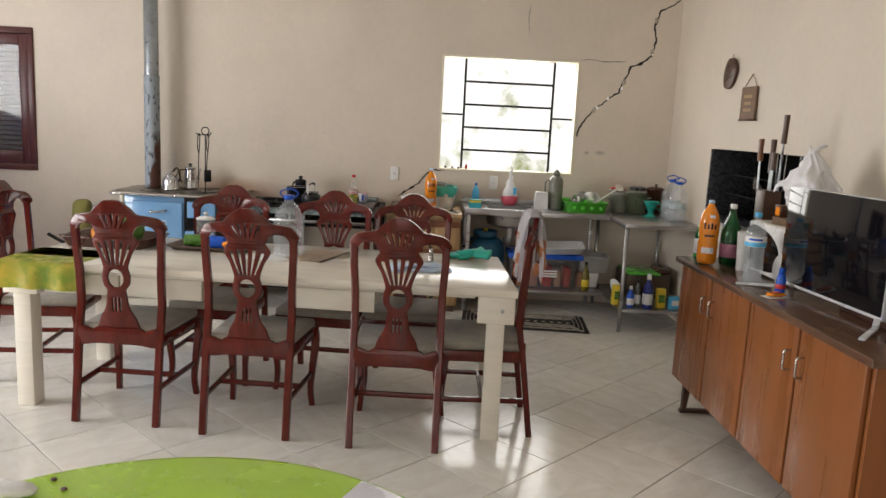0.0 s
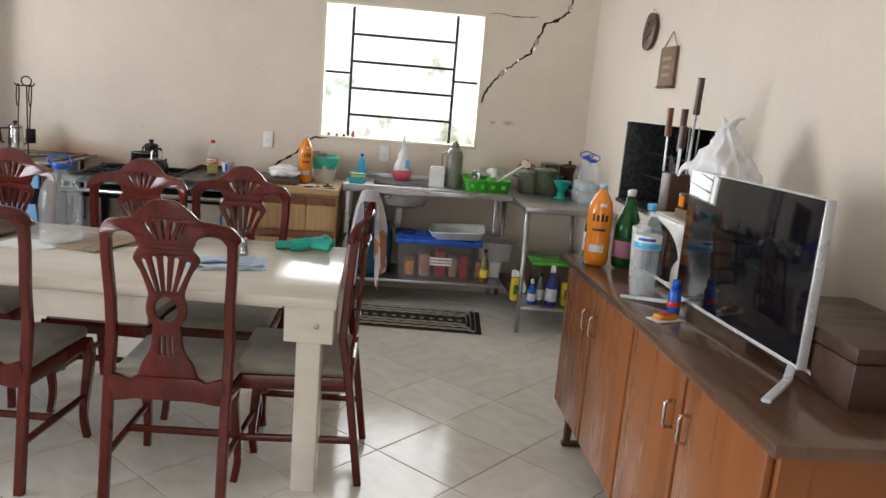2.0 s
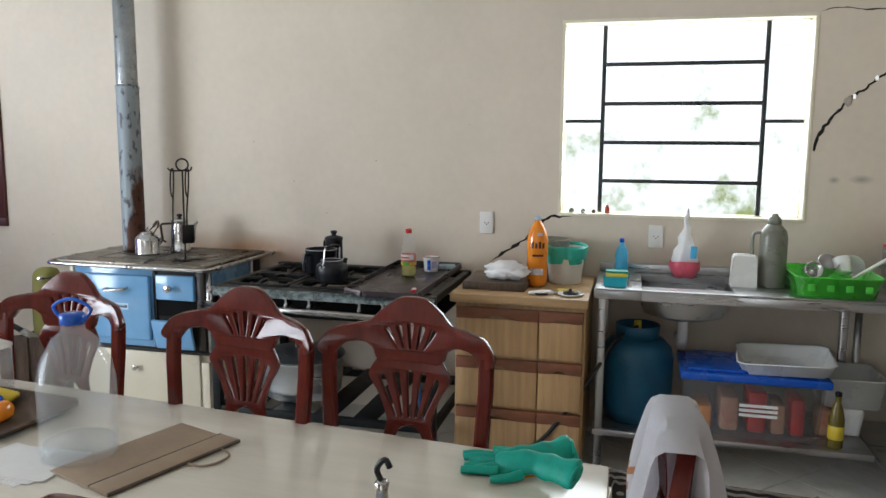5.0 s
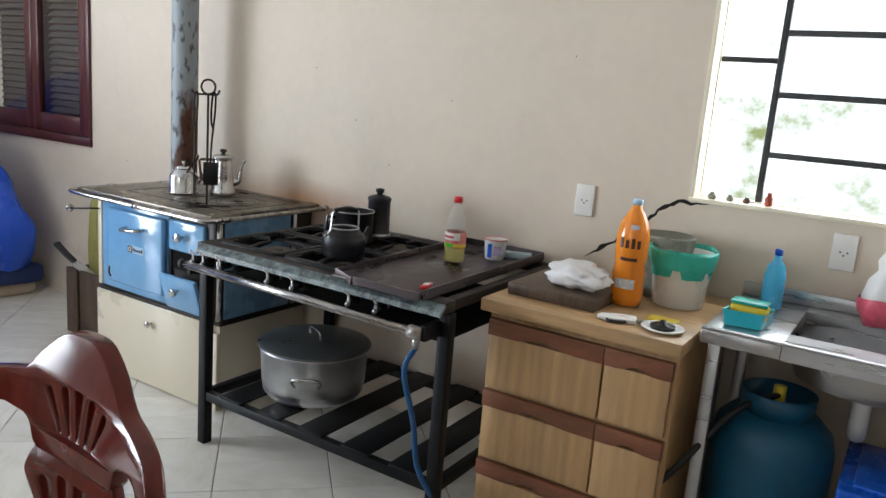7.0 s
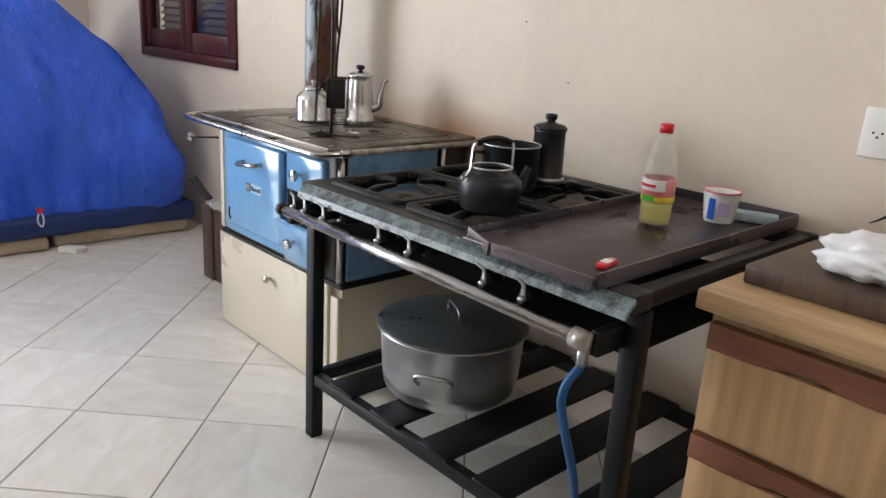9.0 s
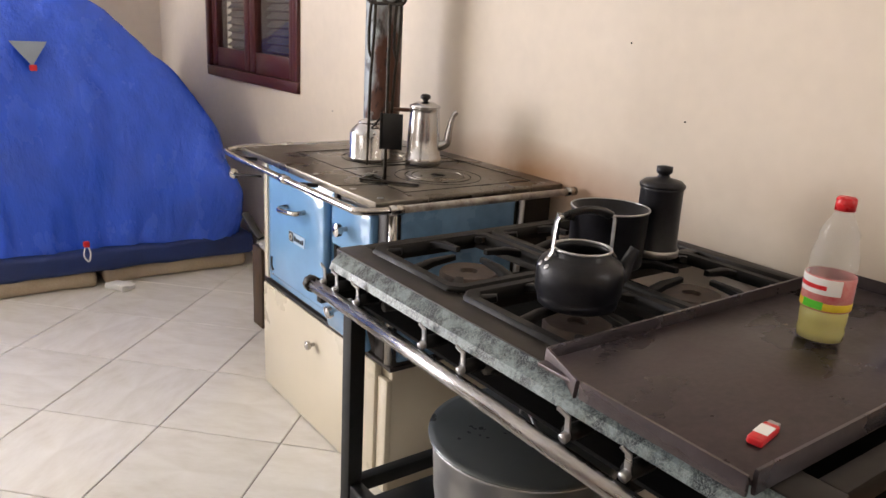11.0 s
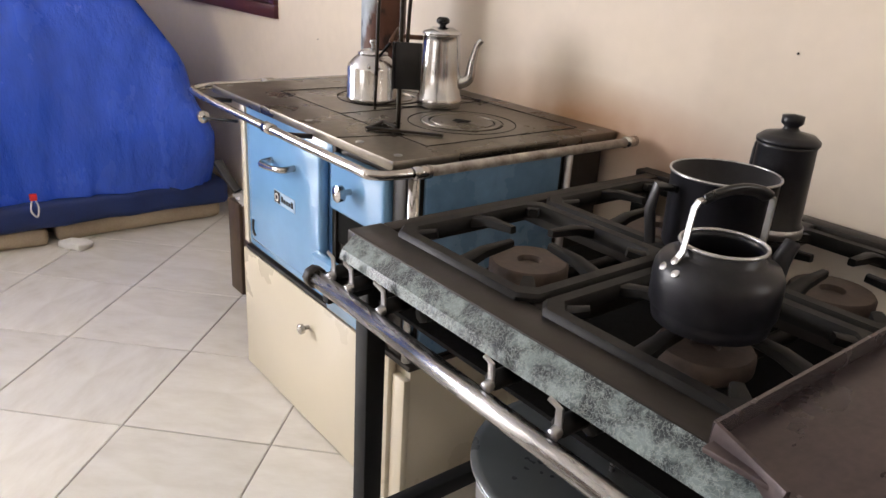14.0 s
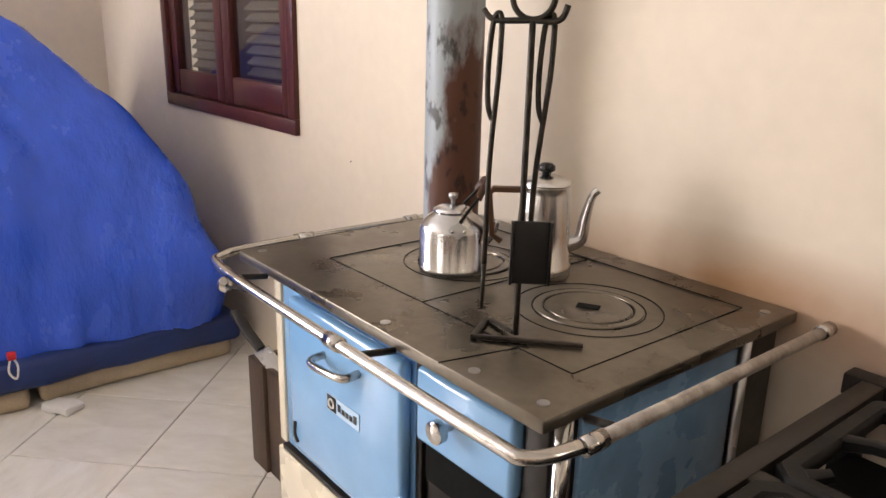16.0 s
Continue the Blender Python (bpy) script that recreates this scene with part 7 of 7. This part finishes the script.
lt = thing("lighter", "red plastic lighter with white label on the griddle", "lighter", pose(-0.105, 6.60, 0.8495, 0, 0, 100) @ Matrix.Scale(0.85, 4))
part("lighter_body", box(-0.033, 0.033, -0.012, 0.012, 0.0, 0.013, 0.004, seg=3), "red_tag", lt)
part("label_patch", box(-0.014, 0.018, -0.0105, 0.0105, 0.0132, 0.0140, 0), "paper", lt)
part("metal_top", box(0.0335, 0.043, -0.009, 0.009, 0.001, 0.012, 0.002), "steel", lt)
big = thing("large_cooking_pot", "large aluminium pot with dark lid under the cooker", "pot", pose(-0.78, 6.86, 0.2325))
part("pot_body", lathe([(0.165, 0), (0.182, 0.004), (0.197, 0.022), (0.204, 0.06), (0.213, 0.195), (0.222, 0.200), (0.213, 0.202), (0.200, 0.03), (0.001, 0.015)], 64), "alu_dull", big)
M["pot_lid"] = material("dark anodised lid", (0.15, 0.165, 0.17), 0.30, metal=0.5, vary=0.05, scale=3, grain=50, bump=0.01, rough_vary=0.03)
lid = part("lid", lathe([(0.219, 0.2025), (0.224, 0.205), (0.222, 0.210), (0.206, 0.212), (0.196, 0.2145), (0.14, 0.224), (0.07, 0.230), (0.001, 0.232)], 64), "pot_lid", big, "dark grey metal lid")
part("lid_handle", tube([(-0.045, 0.02, 0.228), (-0.042, 0.02, 0.256), (0.0, 0.0, 0.260), (0.042, -0.02, 0.256), (0.045, -0.02, 0.228)], 0.004, 8), "steel", lid)
for a in (-55, 125):
    c, s = math.cos(radians(a)), math.sin(radians(a))
    q = Vector((-s, c, 0)) * 0.045
    d = Vector((c, s, 0))
    part("pot_handle", tube([d * 0.213 + q + Vector((0, 0, 0.10)), d * 0.25 + q + Vector((0, 0, 0.14)), d * 0.25 - q + Vector((0, 0, 0.14)), d * 0.213 - q + Vector((0, 0, 0.10))], 0.006, 8), "aluminium", big)


# ---- on the dining table ----
TOP = 0.7755
def towel():
    t = thing("hanging_towel", "white and orange printed towel draped over a chair back", "towel", pose(0.915, 4.485, 0))
    bm = bmesh.new()
    n, m = 40, 44
    g = []
    for i in range(n + 1):
        u = i / n
        y = -0.115 + 0.235 * u
        peak = 1.135 - 2.2 * y * y
        row = []
        for j in range(m + 1):
            s = 2 * j / m - 1
            drop = abs(s)
            side = 1 if s > 0 else -1
            length = 0.33 + 0.05 * math.sin(u * 6 + (2.4 if side > 0 else 0.4))
            wave = math.sin(u * 15 + 2.2 * side + 1.4 * drop) + 0.7 * noise.noise(Vector((u * 7, drop * 2, 5 + side)))
            x = side * (min(1.0, drop * 9) ** 0.6 * 0.030 + 0.030 * drop) + 0.022 * wave * min(1, drop * 1.8)
            z = peak - max(0.0, drop - 0.07) * length
            row.append(bm.verts.new((x, y * (1 + 0.12 * drop) + 0.012 * wave * drop, z)))
        g.append(row)
    for i in range(n):
        for j in range(m):
            f = bm.faces.new((g[i][j], g[i + 1][j], g[i + 1][j + 1], g[i][j + 1]))
            f.material_index = 1 if abs(j - m / 2) > 14 + 9 * noise.noise(Vector((i * 0.11, j * 0.1, 3))) and noise.noise(Vector((i * 0.16, j * 0.12, 7))) > 0.0 else 0
    bmesh.ops.solidify(bm, geom=bm.faces[:], thickness=0.004)
    part("cloth", bm, ["cloth_white", "cloth_orange"], t)


towel()
g = thing("rubber_gloves", "pair of green rubber gloves lying on the table", "gloves", pose(0.60, 4.995, TOP, 0, 0, 12))
for s, ang in ((1, 8), (-1, -20)):
    lift = 0.0 if s > 0 else 0.012
    gl = part("glove", tube([(0.15, 0.03 * s, 0.026 + lift), (0.10, 0.012 * s, 0.022 + lift), (0.05, 0.006, 0.020 + lift), (0.0, 0.0, 0.016 + lift), (-0.035, 0.0, 0.012)], lambda u: 0.034 - 0.004 * math.sin(u * 3.1) + 0.0025 * math.sin(u * 23) - 0.004 * u * u, 14, flat=0.40), "glove", g, at=pose(0, 0.022 * s, 0, 0, 0, ang))
    part("cuff_roll", tube([(0.150 + 0.004 * math.cos(q), 0.03 * s + 0.034 * math.cos(q), 0.026 + lift + 0.0135 * math.sin(q)) for q in [2 * math.pi * i / 16 for i in range(16)]], 0.004, 6, closed=True), "glove", gl)
    for k in range(4):
        w = noise.noise(Vector((k * 1.7, s * 3.1, 2)))
        part("finger", tube([(-0.025, -0.024 + 0.016 * k, 0.013), (-0.07, -0.036 + 0.024 * k + 0.02 * w, 0.014 + 0.006 * w), (-0.105, -0.042 + 0.028 * k + 0.035 * w, 0.0115)], lambda u: 0.0115 - 0.003 * u, 8), "glove", gl)
    part("thumb", tube([(0.03, 0.025 * s, 0.014), (0.0, 0.055 * s, 0.013), (-0.03, 0.068 * s, 0.011)], lambda u: 0.0115 - 0.003 * u, 8), "glove", gl)
part("pencil", tube([(-0.05, -0.06, 0.006), (0.05, -0.035, 0.006)], 0.005, 6), "orange", g, "orange pencil")
cl = thing("folded_cloth", "pale blue checked cloth folded on the table", "cloth", pose(0.355, 4.585, TOP, 0, 0, 12))
for i, (w, d, dx) in enumerate(((0.155, 0.10, 0.0), (0.145, 0.085, -0.01), (0.12, 0.06, -0.025))):
    bm = box(-w + dx, w + dx, -d, d, 0.009 * i, 0.009 * i + 0.0085, 0.004)
    bmesh.ops.subdivide_edges(bm, edges=[e for e in bm.edges if e.calc_length() > 0.05], cuts=7)
    for v in bm.verts:
        v.co.x += 0.016 * noise.noise(v.co * 11 + Vector((3, 0, i)))
        v.co.y += 0.018 * noise.noise(v.co * 10 + Vector((0, 7, i)))
        v.co.z = max(0.0003, v.co.z + 0.017 * noise.noise(v.co * 16 + Vector((0, 0, i))) * (1 if v.co.z > 0.001 else 0))
    part("fold", bm, "cloth_blue", cl)
ck = thing("metal_opener", "small chrome and black opener standing on the cloth", "utensil", pose(0.405, 4.66, TOP + 0.028))
part("stand", lathe([(0.018, 0), (0.016, 0.01), (0.011, 0.05), (0.014, 0.07), (0.008, 0.075)], 16), "chrome", ck)
part("arm", tube([(0, 0, 0.07), (-0.01, 0, 0.095), (0.006, 0.0, 0.115), (0.016, 0, 0.10)], 0.006, 8), "black", ck)
water_jug(pose(-0.388, 4.805, TOP), 1.07, 0.04, "large clear water jug with blue cap on the table")
kb2 = thing("paper_bag", "flattened brown kraft paper bag with string handles", "paper bag", pose(-0.232, 4.842, TOP, 0, 0, 71))
part("bag_sheet", box(-0.176, 0.176, -0.108, 0.108, 0.0, 0.006, 0.002), "kraft", kb2)
part("bag_fold", box(-0.176, 0.176, -0.108, -0.045, 0.0062, 0.010, 0.001), "kraft", kb2)
part("fold_edge", tube([(-0.176, -0.043, 0.008), (0.176, -0.043, 0.008)], 0.003, 6), "crate_wood", kb2)
part("handle", tube([(0.02, -0.10, 0.005), (0.03, -0.15, 0.004), (0.07, -0.165, 0.004), (0.11, -0.15, 0.004), (0.12, -0.10, 0.005)], 0.003, 6), "kraft", kb2)
part("folder_edge", tube([(-0.176, -0.110, 0.006), (0.176, -0.110, 0.006)], 0.0045, 6), "crate_wood", kb2)
pp = thing("paper_sheets", "white paper sheets lying on the table", "paper", pose(-0.50, 4.73, TOP, 0, 0, -12))
for i in range(3):
    part("sheet", box(-0.11, 0.11, -0.08, 0.08, 0.0015 * i, 0.0015 * i + 0.001, 0, m=pose(0.01 * i, 0.006 * i, 0, 0, 0, 7 * i)), "paper", pp, smooth=False)
tr = thing("snack_tray", "dark tray with snack bags and fruit on the table", "tray", pose(-0.84, 4.955, TOP, 0, 0, -6))
part("tray_shell", tray(0.20, 0.13, 0.018), "crate_wood", tr)
for dx, dy, w, h, mt in ((-0.10, 0.0, 0.07, 0.07, "green_fruit"), (0.03, -0.02, 0.06, 0.07, "blue_plastic"), (0.10, -0.03, 0.036, 0.055, "orange"), (-0.02, 0.07, 0.06, 0.05, "yellow")):
    bm = box(dx - w, dx + w, dy - 0.04, dy + 0.04, 0.008, h, 0.02, seg=3)
    crumple(bm, 0.014, 20, dx)
    for v in bm.verts:
        v.co.z = max(0.008, v.co.z)
    part("snack_bag", bm, mt, tr)
pot("clear_canister", "clear plastic canister on the table", pose(-0.93, 5.10, TOP), 0.055, 0.14, "clear", "white_plastic", False, "canister", "white_plastic")
fb = thing("fruit_basket", "red-brown basket with oranges and a green melon", "fruit basket", pose(-1.40, 4.95, TOP, 0, 0, -8))
part("basket", tray(0.22, 0.15, 0.05), "brown_pot", fb)
for dx, dy, r, mt, nm in ((-0.10, 0.0, 0.042, "orange_fruit", "orange"), (-0.03, 0.05, 0.042, "orange_fruit", "orange"), (-0.06, -0.06, 0.042, "orange_fruit", "orange"), (0.09, 0.0, 0.078, "green_fruit", "melon"), (-0.14, 0.06, 0.042, "orange_fruit", "orange")):
    bm = bmesh.new()
    bmesh.ops.create_uvsphere(bm, u_segments=20, v_segments=12, radius=r)
    for v in bm.verts:
        v.co += Vector((dx, dy, 0.008 + r * 0.96))
        v.co.z = max(v.co.z, 0.008)
    part(nm, bm, mt, fb)
tc = thing("fruit_tablecloth", "fruit-printed oilcloth draped over the table end", "tablecloth", pose(-0.425, 4.728, 0, 0, 0, -5.3))
bm = bmesh.new()
g2 = []
prof = [(-0.10, 0.7765), (-0.30, 0.7765), (-0.455, 0.7768), (-0.473, 0.770), (-0.477, 0.73), (-0.479, 0.68), (-0.481, 0.635)]
for i in range(25):
    x = -1.285 + 0.42 * i / 24
    g2.append([bm.verts.new((x, y - (0.012 * math.sin(x * 38) * (0.7768 - z) / 0.15 if z < 0.77 else 0), z)) for y, z in prof])
for a, b in zip(g2, g2[1:]):
    for j in range(len(prof) - 1):
        bm.faces.new((a[j], b[j], b[j + 1], a[j + 1]))
bmesh.ops.solidify(bm, geom=bm.faces[:], thickness=-0.002)
part("cloth", bm, "fruit_cloth", tc)


# ---- round table by the entrance ----
rt = thing("round_table", "round lime green and white table on a pedestal", "table", pose(-0.07, 1.70, 0))
part("tabletop", lathe([(0.59, 0.725), (0.615, 0.730), (0.62, 0.742), (0.615, 0.754), (0.60, 0.757), (0.001, 0.757)], 72), "lime", rt, "lime green tabletop")
bm = bmesh.new()
a0, a1 = radians(-75), radians(58)
arc = [(0.600 * math.cos(a0 + (a1 - a0) * i / 30), 0.600 * math.sin(a0 + (a1 - a0) * i / 30)) for i in range(31)]
chord = [p for p in arc]
inner = [(0.600 * math.cos(a1) + (0.600 * math.cos(a0) - 0.600 * math.cos(a1)) * i / 12 - 0.10 * math.sin(math.pi * i / 12), 0.600 * math.sin(a1) + (0.600 * math.sin(a0) - 0.600 * math.sin(a1)) * i / 12) for i in range(1, 12)]
bm = plate([[(x, z) for x, z in arc + inner]], 0.004, 0.001, lambda x, y, z: (x, z, 0.7595 + y))
part("white_inlay", bm, "lilac", rt, "white tabletop section")
part("pedestal", lathe([(0.04, 0.03), (0.035, 0.10), (0.035, 0.70), (0.10, 0.724)], 28), "off_white", rt)
part("base", lathe([(0.28, 0), (0.28, 0.012), (0.05, 0.035)], 40), "off_white", rt)
for i, (x, y) in enumerate(((-0.40, 2.17), (-0.36, 2.13), (-0.44, 2.11))):
    cr2 = tagged(part("bread_crumb", lathe([(0.001, 0), (0.007, 0.001), (0.006, 0.004), (0.001, 0.005)], 7, at=pose(x, y, 0.7575)), "brown_pot"), "dark bread crumb on the lime table", "crumb", group="crumbs on the round table")
nap = thing("paper_napkin", "crumpled pinkish paper napkin on the lime table", "napkin", pose(-0.45, 2.10, 0.7575))
bm = bmesh.new()
bmesh.ops.create_icosphere(bm, subdivisions=3, radius=1)
for v in bm.verts:
    v.co = Vector((v.co.x * 0.05, v.co.y * 0.03, max(0, 0.012 + v.co.z * 0.014))) * (1 + 0.3 * noise.noise(v.co * 3))
part("napkin_body", bm, "paper", nap)
sc2 = thing("crumpled_paper", "crumpled white paper scrap on the floor by the tent", "paper", pose(-3.40, 6.57, 0.0, 0, 0, 30))
bm = box(-0.06, 0.06, -0.04, 0.04, 0.0, 0.03, 0.008)
bmesh.ops.subdivide_edges(bm, edges=bm.edges[:], cuts=2)
crumple(bm, 0.012, 20)
for v in bm.verts:
    v.co.z = max(v.co.z, 0.001)
part("scrap", bm, "paper", sc2)


# ---- floor tiles ----
def tile_mesh(side):
    bm = bmesh.new()
    h = side / 2 - 0.0018
    c = 0.0022
    rings = []
    for r, z in ((h, -0.012), (h, -0.0016), (h - c, 0.0)):
        rings.append([bm.verts.new((r * a, r * b, z)) for a, b in ((-1, -1), (1, -1), (1, 1), (-1, 1))])
    for a, b in zip(rings, rings[1:]):
        for i in range(4):
            bm.faces.new((a[i], a[(i + 1) % 4], b[(i + 1) % 4], b[i]))
    bm.faces.new(rings[-1])
    me = bpy.data.meshes.new("tile")
    bm.to_mesh(me)
    bm.free()
    me.materials.append(M["tile"])
    return me


TILE = tile_mesh(0.4243)
spots = []
for i in range(-20, 20):
    for j in range(-20, 20):
        for h in (0, 1):
            x, y = -1.99 + 0.3 + 0.6 * i + 0.3 * h, 6.36 + 0.6 * j + 0.3 * h
            if XL - 0.25 < x < XR + 0.25 and YF - 0.25 < y < YB + 0.25:
                spots.append((0 if (-3.7 < x < 2.4 and y > 1.6) else 1, x, y))
spots.sort()
rest = bmesh.new()
for k, (far, x, y) in enumerate(spots):
    turn = 45 + 90 * random.randrange(4)
    if k < 290:
        o = new("tile", TILE)
        o.parent = floor
        o.matrix_basis = pose(x, y, 0, 0, 0, turn)
    else:
        before = len(rest.verts)
        rest.from_mesh(TILE)
        rest.verts.ensure_lookup_table()
        bmesh.ops.transform(rest, matrix=pose(x, y, 0, 0, 0, turn), verts=rest.verts[before:])
tagged(part("outer_tiles", rest, "tile", floor, smooth=False), kind="stuff")
